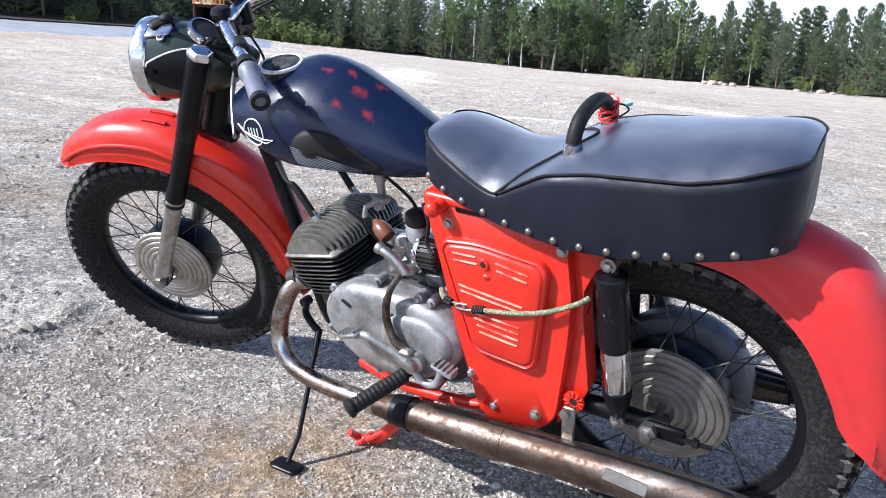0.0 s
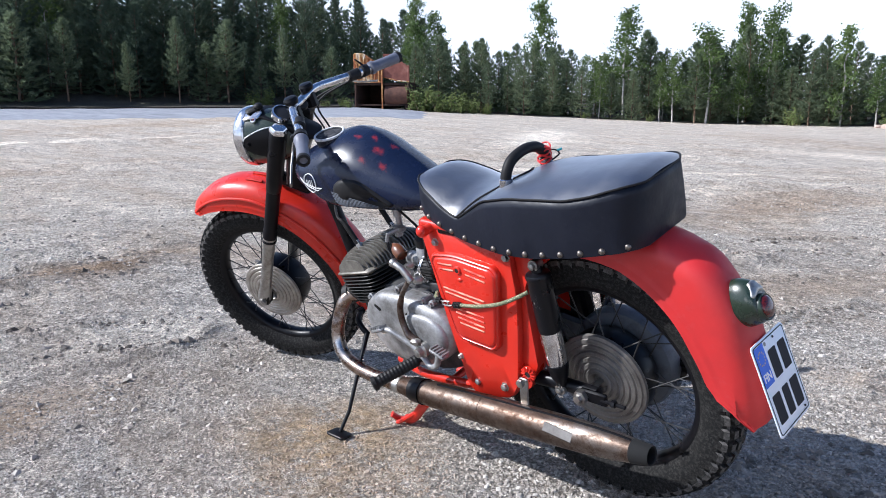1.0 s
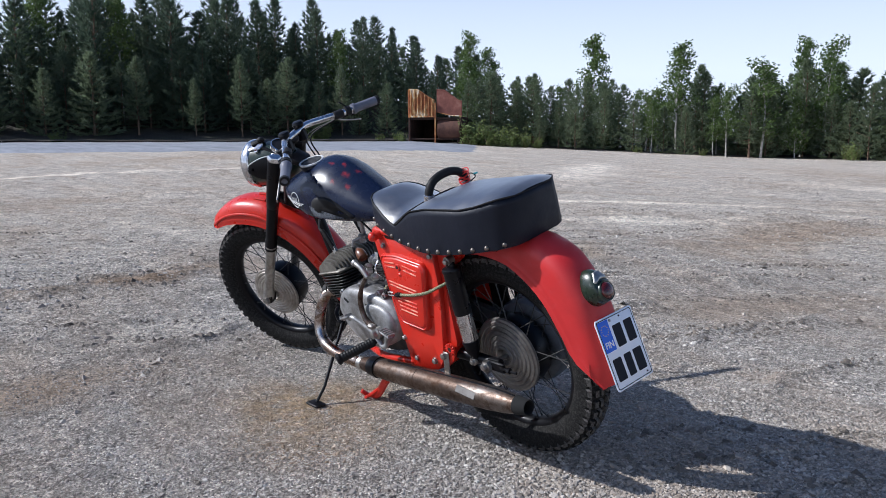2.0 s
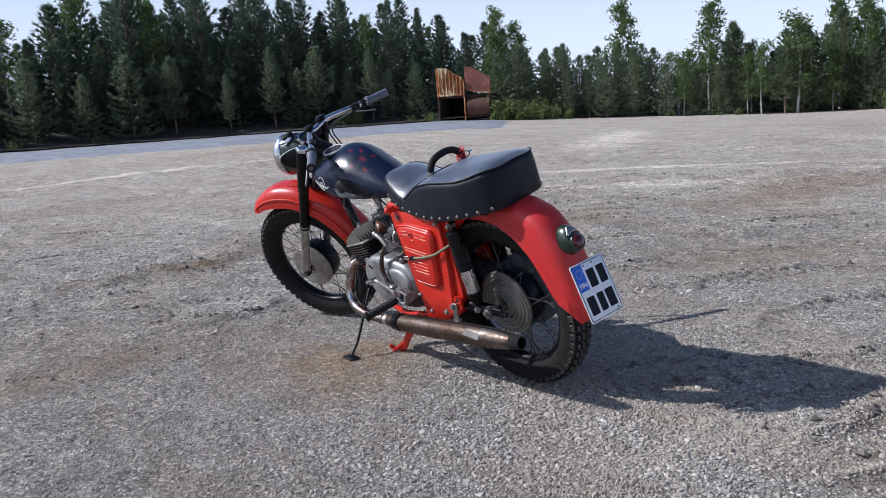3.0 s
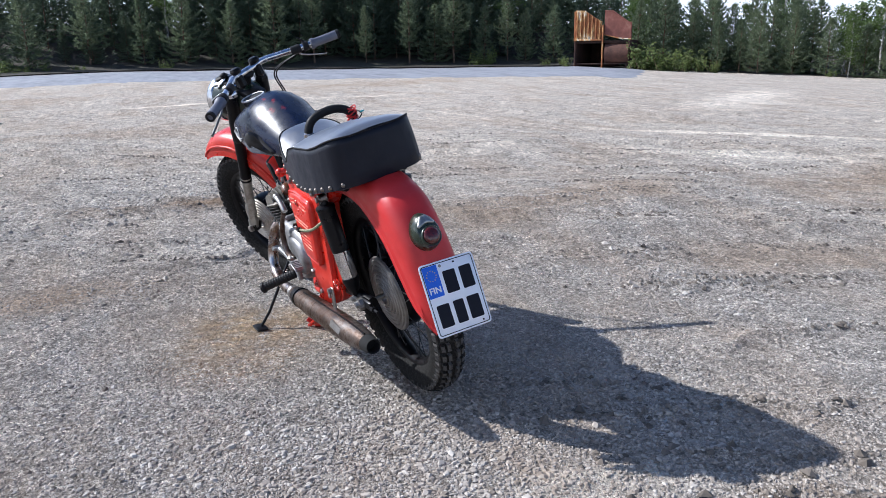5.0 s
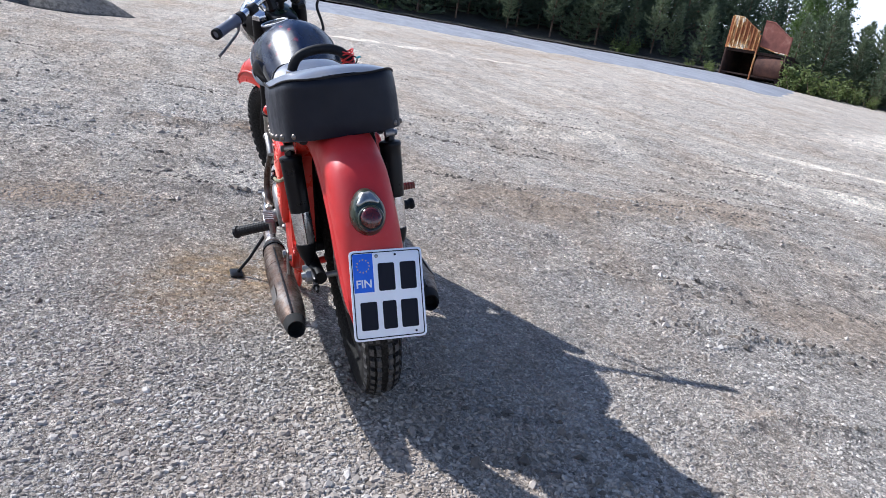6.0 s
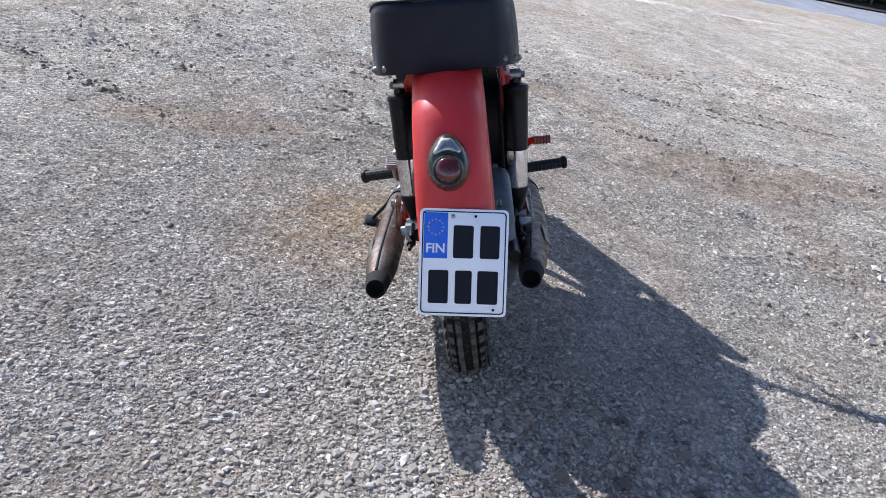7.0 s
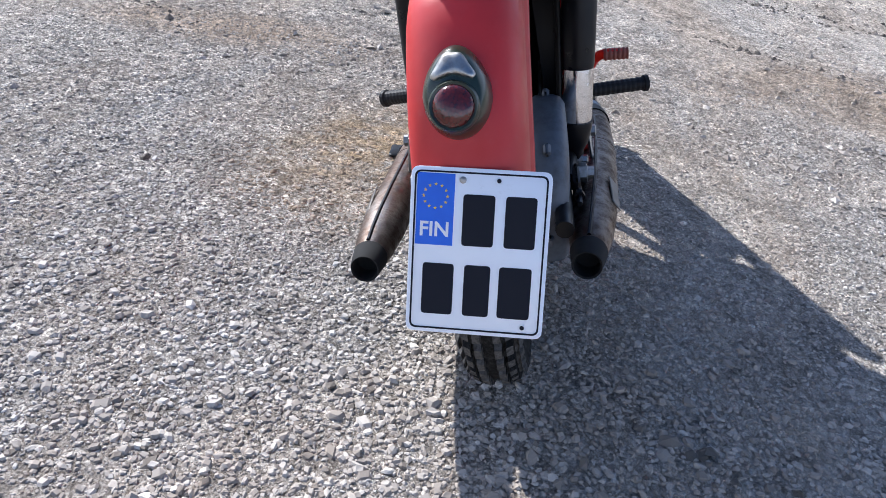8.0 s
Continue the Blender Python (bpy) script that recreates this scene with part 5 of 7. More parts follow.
for (x, y, z), r in (((0.550, 0.095, 0.560), 0.012), ((0.535, 0.10, 0.585), 0.010), ((0.515, 0.098, 0.545), 0.013), ((0.555, 0.09, 0.535), 0.010)):
    clutter.lathe([(r * 0.6, -0.012), (r, -0.008), (r, 0.008), (r * 0.6, 0.014)], 8, align((0.3, 1, 0.3), (x, y, z)))
part("linkage", clutter, STEEL, carb)

# kick lever, gear pedal, foot rests
kick = curve([(0.478, 0.175, 0.398), (0.512, 0.178, 0.420), (0.531, 0.172, 0.472), (0.524, 0.160, 0.523), (0.495, 0.146, 0.571)], 7)
kick_ob = part("kick_lever", G().tube(kick, [0.0115] * 8 + [0.0100] * 12 + [0.0085] * 9, 12, True, None, 0.75), EXHAUST, bike, "worn curved kick-start lever")
part("kick_pedal", G().tube([(0.487, 0.146, 0.567), (0.515, 0.146, 0.599), (0.546, 0.146, 0.612)], 0.0105, 12).lathe([(0.0115, 0), (0.0125, 0.004), (0.0125, 0.010), (0.010, 0.013)], 12, align((0.9, 0.0, 0.4), (0.541, 0.146, 0.610))), STEEL, kick_ob)
part("kick_boss", G().lathe([(0.017, 0.0), (0.021, 0.006), (0.021, 0.030), (0.014, 0.034), (0.013, 0.048), (0.006, 0.050)], 16, Matrix.Translation((0.468, 0.150, 0.376)) @ SIDEWAYS)
     .box(0.030, 0.022, 0.018, Matrix.Translation((0.482, 0.182, 0.402)), 0.005), STEEL, kick_ob)
gear = curve([(0.606, 0.200, 0.408), (0.582, 0.200, 0.416), (0.552, 0.196, 0.404), (0.500, 0.190, 0.378), (0.470, 0.190, 0.352), (0.444, 0.194, 0.334), (0.414, 0.198, 0.348), (0.396, 0.200, 0.385)], 6)
gear_ob = part("gear_pedal", G().tube(gear, 0.0085, 12), ALU, bike, "worn heel-and-toe gear pedal")
gear_ob.location = (0, -0.014, 0)
for p, tilt in (((0.618, 0.205, 0.412), 20), ((0.386, 0.205, 0.398), -18)):
    pad = G().box(0.052, 0.030, 0.012, Matrix.Translation(p) @ pose(0, 0, 0, 8, tilt, 0), 0.004)
    for k in range(5):
        pad.box(0.0045, 0.028, 0.006, Matrix.Translation(p) @ pose(0, 0, 0, 8, tilt, 0) @ Matrix.Translation((-0.020 + 0.010 * k, 0, 0.0075)))
    part("pedal_pad", pad, ALU, gear_ob, "ribbed bare metal pedal pad")


def foot_rest(a, b, label):
    a, b = Vector(a), Vector(b)
    n = 13
    pts, rs = [], []
    for k in range(n * 2):
        f = 0.28 + 0.72 * k / (n * 2 - 1)
        pts.append(a.lerp(b, f))
        rs.append(0.0172 if k % 2 else 0.0158)
    rest = part("foot_rest", G().tube([a, a.lerp(b, 0.35)], 0.011, 12), BLACK, bike, label)
    part("rest_rubber", G().tube(pts, rs, 14).lathe([(0.018, 0), (0.0205, 0.003), (0.0205, 0.012), (0.014, 0.015)], 14, align(b - a, b)), SOFT_BLACK, rest, "ribbed black foot-rest rubber", 20)
    return rest


foot_rest((0.474, 0.135, 0.348), (0.552, 0.288, 0.314), "black ribbed rubber foot rest")
foot_rest((0.640, -0.110, 0.264), (0.694, -0.322, 0.262), "black ribbed rubber foot rest")
brake = part("brake_pedal", G().tube(curve([(0.30, -0.13, 0.36), (0.26, -0.17, 0.44), (0.235, -0.19, 0.472), (0.232, -0.235, 0.474)], 5), 0.009, 10), RED, bike, "red ribbed pedal")
part("pedal_rubber", G().tube([(0.232, -0.195 - 0.004 * k, 0.473) for k in range(12)], [0.0115 if k % 2 else 0.0095 for k in range(12)], 10), OXIDE, brake)

# ---- exhausts ----
for s in (1, -1):
    port = CYL @ Vector((0.085, 0.088, 0.055))
    line = curve([port, (0.852, 0.120, 0.422), (0.874, 0.148, 0.358), (0.868, 0.170, 0.298), (0.828, 0.183, 0.254), (0.745, 0.190, 0.236), (0.640, 0.190, 0.234), (0.590, 0.190, 0.236)], 7)
    line = [Vector((p.x, p.y * s, p.z)) for p in line]
    ex = part("exhaust", G().tube(line, [0.0235] * 4 + [0.0212] * (len(line) - 4), 18), HEADER, bike, "heat-stained exhaust pipe and rusty muffler")
    bodyl = [(0.600, 0.0225), (0.575, 0.0235), (0.560, 0.0265), (0.520, 0.032), (0.440, 0.0360), (0.300, 0.0385), (0.050, 0.0385), (-0.060, 0.0365), (-0.130, 0.0318), (-0.172, 0.0262)]
    end_y, end_z = (0.186, 0.303) if s > 0 else (-0.140, 0.315)

    def muff(x):
        f = (0.60 - x) / 0.812
        return Vector((x - (0.03 * f if s < 0 else 0), 0.190 * s + (end_y - 0.190 * s) * f * f, 0.236 + (end_z - 0.236) * f))
    stations = []
    for (x0, r0), (x1, r1) in zip(bodyl, bodyl[1:]):
        stations += [(x0 + (x1 - x0) * k / 4, r0 + (r1 - r0) * k / 4) for k in range(4)]
    stations.append(bodyl[-1])
    pts, rs = [muff(x) for x, _ in stations], [r for _, r in stations]
    mu = part("muffler", G().tube(pts, rs, 26), EXHAUST, ex, "rusty heat-stained cigar muffler", 45)
    part("muffler_mouth", G().lathe([(0.0272, 0.0), (0.0258, 0.012), (0.0222, 0.040), (0.0212, 0.043), (0.0188, 0.041), (0.0180, 0.010), (0.0001, 0.006)], 24, align(muff(-0.212) - muff(-0.170), muff(-0.170))), GAP, mu, "sooty black open muffler end")
    part("pipe_clamp", G().lathe([(0.0235, -0.012), (0.0262, -0.010), (0.0262, 0.010), (0.0235, 0.012)], 20, align((-1, 0, 0.0), muff(0.585))), STEEL, ex)
    part("soot_band", G().lathe([(0.0325, -0.022), (0.0345, -0.022), (0.0372, 0.022), (0.034, 0.022)], 24, align((-1, 0, 0.08), muff(0.500))), BLACK, mu, "blackened clamp band")
    for x in (0.255,):
        part("weld_seam", G().lathe([(0.0375, -0.004), (0.0396, -0.002), (0.0396, 0.002), (0.0375, 0.004)], 26, align((-1, 0, 0.08), muff(x))), EXHAUST, mu)
    part("seam", G().tube([muff(x) + Vector((0, 0.012 * s, 1)).normalized() * (lerp_table(sorted(bodyl), x) + 0.0005) for x in (0.42 - 0.585 * k / 14 for k in range(15))], 0.0030, 6), BLACK, mu)
    tag = G().box(0.078, 0.003, 0.022, Matrix.Translation(muff(0.005) + Vector((0, 0.0325 * s, 0.0215))) @ pose(0, 0, 0, 34 * s, -5, 0), 0.001)
    part("maker_plate", tag, DARK_DISC, mu, "small worn metal plate riveted to the muffler")
    hang = G().box(0.026, 0.006, 0.085, Matrix.Translation((0.135, 0.166 * s, 0.335)) @ pose(0, 0, 0, 8 * s, 0, 0), 0.003)
    hang.lathe([(0.011, 0), (0.011, 0.008), (0.006, 0.010)], 6, Matrix.Translation((0.140, 0.166 * s, 0.365)) @ pose(0, 0, 0, -90 * s))
    part("muffler_hanger", hang, STEEL, mu)

# ---- side panels (tool boxes) ----
PANEL = [(0.424, 0.762), (0.402, 0.640), (0.376, 0.470), (0.338, 0.278), (0.300, 0.262), (0.195, 0.290), (0.166, 0.330), (0.135, 0.500), (0.122, 0.600), (0.128, 0.745), (0.250, 0.745), (0.330, 0.750)]
LID = [(0.382, 0.662), (0.372, 0.676), (0.300, 0.684), (0.172, 0.668), (0.160, 0.648), (0.196, 0.446), (0.212, 0.430), (0.322, 0.440), (0.336, 0.456)]


def panel_side(s):
    # each panel leans in towards the seat
    lean_in = Matrix(((1, 0, 0.085, -0.028), (0, 1, -0.095, 0.031), (0, 0, 0.945, 0.018), (0, 0, 0, 1)))
    lift = (Matrix.Translation((0, -0.012, 0)) if s > 0 else MIRROR) @ lean_in
    pan = part("side_panel", G().slab(rounded(PANEL, 0.018, 3), [(0.99, 0.110), (1.0, 0.150), (0.992, 0.158), (0.975, 0.162), (0.6, 0.163)], lift), RED, bike, "bright red pressed-steel side panel", 50)
    lid = G().slab(rounded(LID, 0.030, 5), [(1.0, 0.160), (1.0, 0.172), (0.985, 0.177), (0.955, 0.179), (0.935, 0.176), (0.915, 0.176), (0.895, 0.180), (0.87, 0.1815), (0.5, 0.182)], lift)
    lid_ob = part("box_lid", lid, RED, pan, "red embossed tool-box lid", 50)
    for x0, z0, x1, z1 in ((0.352, 0.654, 0.302, 0.655), (0.350, 0.640, 0.300, 0.641), (0.262, 0.652, 0.196, 0.640), (0.260, 0.637, 0.200, 0.626),
                           (0.345, 0.588, 0.212, 0.572), (0.342, 0.576, 0.214, 0.560), (0.318, 0.535, 0.222, 0.526), (0.316, 0.522, 0.224, 0.512), (0.312, 0.508, 0.226, 0.498), (0.308, 0.494, 0.229, 0.485)):
        part("emboss_line", G().tube([(x0, 0.1815, z0), ((x0 + x1) / 2, 0.1822, (z0 + z1) / 2), (x1, 0.1815, z1)], 0.0028, 6, True, lift), WORN_GLINT, lid_ob)
    part("keyhole_boss", G().lathe([(0.0105, 0), (0.0115, 0.003), (0.0095, 0.006), (0.006, 0.006)], 16, lift @ Matrix.Translation((0.285, 0.180, 0.645)) @ SIDEWAYS), RED, lid_ob)
    part("keyhole", G().lathe([(0.0058, 0), (0.0058, 0.0065)], 12, lift @ Matrix.Translation((0.285, 0.180, 0.645)) @ SIDEWAYS), GAP, lid_ob)
    part("finger_dimple", G().ball(0.013, lift @ Matrix.Translation((0.283, 0.1735, 0.619)), 12, 8, 0.6), RED, lid_ob)
    # the strip behind the panel that carries the shock absorber
    strip = [(0.142, 0.716), (0.128, 0.600), (0.140, 0.480), (0.176, 0.300), (0.140, 0.330), (0.108, 0.400), (0.112, 0.560), (0.108, 0.620), (0.092, 0.652), (0.062, 0.672), (0.045, 0.690), (0.040, 0.716)]
    part("shock_bracket", G().slab(strip, [(0.99, 0.100), (1.0, 0.138), (0.99, 0.144), (0.9, 0.145)], lift), RED if s > 0 else BLACK, pan, "bracket carrying the shock absorber, red on the left, black on the right", 40)
    for x, z, r in ((0.366, 0.702, 0.0085), (0.138, 0.694, 0.0085), (0.302, 0.312, 0.0090), (0.210, 0.323, 0.0095), (0.348, 0.376, 0.007)):
        bolt = G().lathe([(r * 1.35, 0.0), (r * 1.35, 0.003), (r, 0.0035), (r, 0.010), (r * 0.7, 0.012)], 6, lift @ Matrix.Translation((x, 0.160 if z > 0.36 or x < 0.3 else 0.158, z)) @ SIDEWAYS)
        part("bolt", bolt, STEEL, pan, "grey hexagon bolt")
    flower = G().lathe([(0.012, 0), (0.020, 0.002), (0.020, 0.006), (0.012, 0.008)], 20, lift @ Matrix.Translation((0.130, 0.152, 0.380)) @ SIDEWAYS)
    for k in range(12):
        a = 2 * math.pi * k / 12
        flower.box(0.013, 0.006, 0.004, lift @ Matrix.Translation((0.130 + 0.014 * math.cos(a), 0.160, 0.380 + 0.014 * math.sin(a))) @ pose(0, 0, 0, 0, -math.degrees(a), 0), 0.001)
    part("toothed_cap", flower, RED, pan, "red toothed pivot cap")
    part("cap_hole", G().lathe([(0.008, 0), (0.008, 0.009)], 12, lift @ Matrix.Translation((0.130, 0.152, 0.380)) @ SIDEWAYS), GAP, pan)
    return pan


panel_side(1)
panel_side(-1)
# elastic cord hooked across the lid
bungee = part("elastic_cord", G().tube(curve([(0.300, 0.190, 0.548), (0.262, 0.188, 0.552), (0.224, 0.186, 0.558), (0.169, 0.178, 0.572), (0.120, 0.166, 0.594), (0.100, 0.150, 0.604)], 6), 0.0050, 10), CORD, bike, "green and white elastic luggage cord hooked across the side panel")
bungee.location = (0.018, -0.034, -0.011)
part("cord_stub", G().tube(curve([(0.405, 0.155, 0.546), (0.392, 0.172, 0.545), (0.372, 0.184, 0.544)], 5), 0.0058, 10), CORD, bungee)
part("cord_hook", G().tube(curve([(0.376, 0.184, 0.544), (0.352, 0.189, 0.548), (0.336, 0.192, 0.553), (0.330, 0.194, 0.546), (0.340, 0.192, 0.541), (0.352, 0.190, 0.540)], 5), 0.0022, 6)
     .tube(curve([(0.302, 0.190, 0.548), (0.322, 0.193, 0.543), (0.342, 0.194, 0.541), (0.350, 0.194, 0.547), (0.340, 0.193, 0.552), (0.326, 0.191, 0.552)], 5), 0.0022, 6), STEEL, bungee)
for a, b in (((0.380, 0.183, 0.544), (0.362, 0.187, 0.545)), ((0.312, 0.191, 0.546), (0.290, 0.190, 0.549))):
    a, b = Vector(a), Vector(b)
    part("cord_spring", G().tube([a.lerp(b, k / 40) + Vector((0, 0.0075 * math.cos(k * 1.4), 0.0075 * math.sin(k * 1.4))) for k in range(41)], 0.0017, 5).tube([a, b], 0.006, 8), SOFT_BLACK, bungee)

# black block added to darken the open space ahead of the rear wheel
part("air_box", G().box(0.040, 0.190, 0.430, Matrix.Translation((0.366, 0, 0.515)), 0.012), SOFT_BLACK, bike, "added black block darkening the space between the side panels")
# added plate standing in for the dark inside the right panel
part("battery_tray", G().box(0.270, 0.008, 0.420, Matrix.Translation((0.235, -0.112, 0.505)), 0.003), SOFT_BLACK, bike, "added black plate darkening the space behind the side panel")
part("seat_pan", G().box(0.560, 0.190, 0.012, Matrix.Translation((0.120, 0, 0.752)) @ pose(0, 0, 0, 0, 3), 0.004), SOFT_BLACK, seat)
for s in (1, -1):
    part("seat_rail", G().tube([(0.38, 0.105 * s, 0.715), (0.07, 0.112 * s, 0.712), (-0.10, 0.092 * s, 0.725)], 0.011, 10), BLACK, bike)

# ---- shock absorbers ----
for s in (1, -1):
    t_, b_ = Vector((0.082, 0.116 if s > 0 else -0.150, 0.672)), Vector((0.058, 0.112 if s > 0 else -0.136, 0.345))
    d = (b_ - t_).normalized()
    ln = (b_ - t_).length
    up = part("shock_absorber", G().lathe([(0.012, 0.0), (0.014, 0.018), (0.0275, 0.022), (0.0300, 0.026), (0.0300, 0.033), (0.0282, 0.036), (0.0280, 0.060), (0.0270, ln * 0.50), (0.0262, ln * 0.52), (0.0250, ln * 0.525)], 24, align(d, t_)), CHIPPED, bike, "black and bare-steel rear shock absorber")
    part("shock_sleeve", G().lathe([(0.0262, ln * 0.51), (0.0258, ln * 0.77), (0.0245, ln * 0.79)], 24, align(d, t_)), CHROME, up, "scratched bright metal lower sleeve")
    part("shock_foot", G().lathe([(0.0265, ln * 0.79), (0.0272, ln * 0.81), (0.021, ln * 0.90), (0.014, ln * 0.94), (0.013, ln)], 20, align(d, t_)), BLACK, up)
    for p in (t_, b_):
        eye = G().lathe([(0.0135, -0.012), (0.0135, 0.012)], 16, Matrix.Translation(p) @ SIDEWAYS)
        eye.lathe([(0.0085, 0.012), (0.0085, 0.020), (0.005, 0.022)], 6, Matrix.Translation(p) @ pose(0, 0, 0, -90 * s))
        part("shock_eye", eye, STEEL, up)

# drum sprocket housing on the right of the rear wheel
house = G().lathe([(0.060, -0.016), (0.122, -0.012), (0.134, -0.004), (0.138, 0.008), (0.138, 0.034), (0.132, 0.044), (0.115, 0.048), (0.070, 0.048)], 40, Matrix.Translation((0.0, -0.108, 0.338)) @ SIDEWAYS)
cw = part("chain_case", house.box(0.36, 0.030, 0.085, Matrix.Translation((0.19, -0.090, 0.385)) @ pose(0, 0, 0, 0, -8), 0.012)
          .box(0.36, 0.030, 0.060, Matrix.Translation((0.19, -0.090, 0.270)) @ pose(0, 0, 0, 0, 6), 0.012), CASE_GREY, bike, "dull grey chain case beside the rear wheel")
for k in range(6):
    a = 2 * math.pi * k / 6 + 0.3
    part("case_tab", G().box(0.022, 0.012, 0.020, Matrix.Translation((0.137 * math.cos(a), -0.090, 0.338 + 0.137 * math.sin(a))) @ pose(0, 0, 0, 0, -math.degrees(a)), 0.004), CASE_GREY, cw)
part("rear_sprocket_bolt", G().tube([(0.13, -0.112, 0.34), (-0.19, -0.112, 0.345)], 0.014, 10), BLACK, swing)

# ---- rear lamp ----
LAMP = Matrix.Translation((-0.344, 0.003, 0.604)) @ pose(0, 0, 0, 0, 24.0)
# in the lamp's frame: -x points out of the mudguard, z runs up it


def lamp_ring(depth, grow):
    pts = []
    for k in range(36):
        a = 2 * math.pi * k / 36
        w = 0.0375 * (1 - 0.16 * max(0, math.sin(a)) ** 1.5)
        h = 0.053 if math.sin(a) > 0 else 0.047
        pts.append((-depth, w * math.cos(a) * grow, h * math.sin(a) * grow - 0.014 * (1 - grow)))
    return pts


lamp = part("tail_lamp", G().loft([lamp_ring(-0.028, 1.03), lamp_ring(0.0, 1.03), lamp_ring(0.006, 1.02), lamp_ring(0.016, 0.97), lamp_ring(0.025, 0.90), lamp_ring(0.031, 0.82), lamp_ring(0.034, 0.74)], True, True, LAMP), GREEN, bike, "dark green teardrop tail lamp with a red lens", 50)
LENSM = LAMP @ Matrix.Translation((-0.030, 0, -0.014)) @ pose(0, 0, 0, 0, -90)
part("lamp_lens", G().lathe([(0.0232, 0.0), (0.0232, 0.009), (0.0215, 0.013), (0.016, 0.0165), (0.007, 0.018), (0.0001, 0.0182)], 28, LENSM), LENS_RED, lamp, "round red glass lens")
part("lens_rim", G().lathe([(0.0228, 0.0), (0.0280, 0.0), (0.0276, 0.0085), (0.0255, 0.0115), (0.0228, 0.010)], 36, LENSM), GREEN, lamp)
shield = rounded([(-0.0225, 0.0130), (0.0, 0.0205), (0.0225, 0.0130), (0.0250, 0.0190), (0.0095, 0.0430), (-0.0095, 0.0430), (-0.0250, 0.0190)], 0.004, 4)
hood = G()
hood.loft([[(-(0.0345 - 0.22 * max(0, 0.032 + (b - 0.032) * k - 0.018) - 4.0 * (a * k) ** 2 + o), a * k, 0.032 + (b - 0.032) * k) for a, b in shield] for o, k in ((-0.008, 1.03), (0.0005, 1.0), (0.0035, 0.92), (0.0050, 0.70), (0.0055, 0.35))], True, True, LAMP)
part("lamp_hood", hood, STEEL, lamp, "small polished hood above the lens", 50)

# ---- registration plate ----
PLATE_C = Vector((-0.4050, -0.0098, 0.438))
PLATE = Matrix.Translation(PLATE_C) @ Matrix.Rotation(radians(6.6), 4, 'X') @ pose(0, 0, 0, 0, 20.3, 0) @ Matrix.Rotation(radians(-90), 4, 'Z') @ Matrix.Rotation(radians(90), 4, 'X')
# plate frame: x to the viewer's right, y up the plate, z out towards the viewer
PW, PH = 0.1585, 0.1925


def flat_slab(g, outline, z0, z1, m):
    return g.loft([[(x, y, z) for x, y in outline] for z in (z0, z1)], True, True, m)


def plate_outline(w, h, r):
    return rounded([(-w / 2, -h / 2), (w / 2, -h / 2), (w / 2, h / 2), (-w / 2, h / 2)], r, 5)


reg = part("registration_plate", G().loft([[(x * k, y * k, z) for x, y in plate_outline(PW, PH, 0.010)] for k, z in ((1, 0.0), (1, 0.0016), (0.995, 0.0020))], True, True, PLATE), PLATE_WHITE, bike, "white registration plate with blue country band, slightly muddy")
border = G()
o1, o2 = plate_outline(PW - 0.0085, PH - 0.0085, 0.008), plate_outline(PW - 0.0125, PH - 0.0125, 0.0065)
n_ = len(o1)
border.add([(x, y, 0.0026) for x, y in o1] + [(x, y, 0.0026) for x, y in o2] + [(x, y, 0.0016) for x, y in o1] + [(x, y, 0.0016) for x, y in o2],
           [f for k in range(n_) for f in ((k, (k + 1) % n_, n_ + (k + 1) % n_, n_ + k), (2 * n_ + k, 2 * n_ + (k + 1) % n_, (k + 1) % n_, k), (n_ + k, n_ + (k + 1) % n_, 3 * n_ + (k + 1) % n_, 3 * n_ + k))], PLATE)
part("plate_border", border, PLATE_INK, reg)
bx0, bx1, by0, by1 = -PW / 2 + 0.0072, -PW / 2 + 0.0500, PH / 2 - 0.0072 - 0.0820, PH / 2 - 0.0072
band = part("country_band", flat_slab(G(), [(bx0, by0), (bx1, by0), (bx1, by1), (bx0, by1)], 0.0018, 0.0024, PLATE), PLATE_BLUE, reg, "blue country band with a ring of yellow stars")
star = None
for k in range(12):
    a = 2 * math.pi * k / 12
    pts = [(math.sin(math.pi * j / 5) * (0.0021 if j % 2 == 0 else 0.0009), math.cos(math.pi * j / 5) * (0.0021 if j % 2 == 0 else 0.0009)) for j in range(10)]
    place = PLATE @ Matrix.Translation(((bx0 + bx1) / 2 + 0.0135 * math.sin(a), by1 - 0.0260 + 0.0135 * math.cos(a), 0.0))
    if star is None:
        star = part("star", flat_slab(G(), pts, 0.0022, 0.0028, Matrix()), STAR_YELLOW, band)
        star.matrix_basis = place
    else:
        clone("star", star, place, band)
txt = bpy.data.curves.new("country_letters", 'FONT')
txt.body, txt.size, txt.align_x, txt.align_y, txt.extrude = "FIN", 0.0235, 'CENTER', 'CENTER', 0.0003
txt.offset = 0.0005
txt.materials.append(LETTER_WHITE)
tx = new("country_letters", txt)
tx.parent, tx.matrix_basis = band, PLATE @ Matrix.Translation(((bx0 + bx1) / 2, by0 + 0.0175, 0.0027))
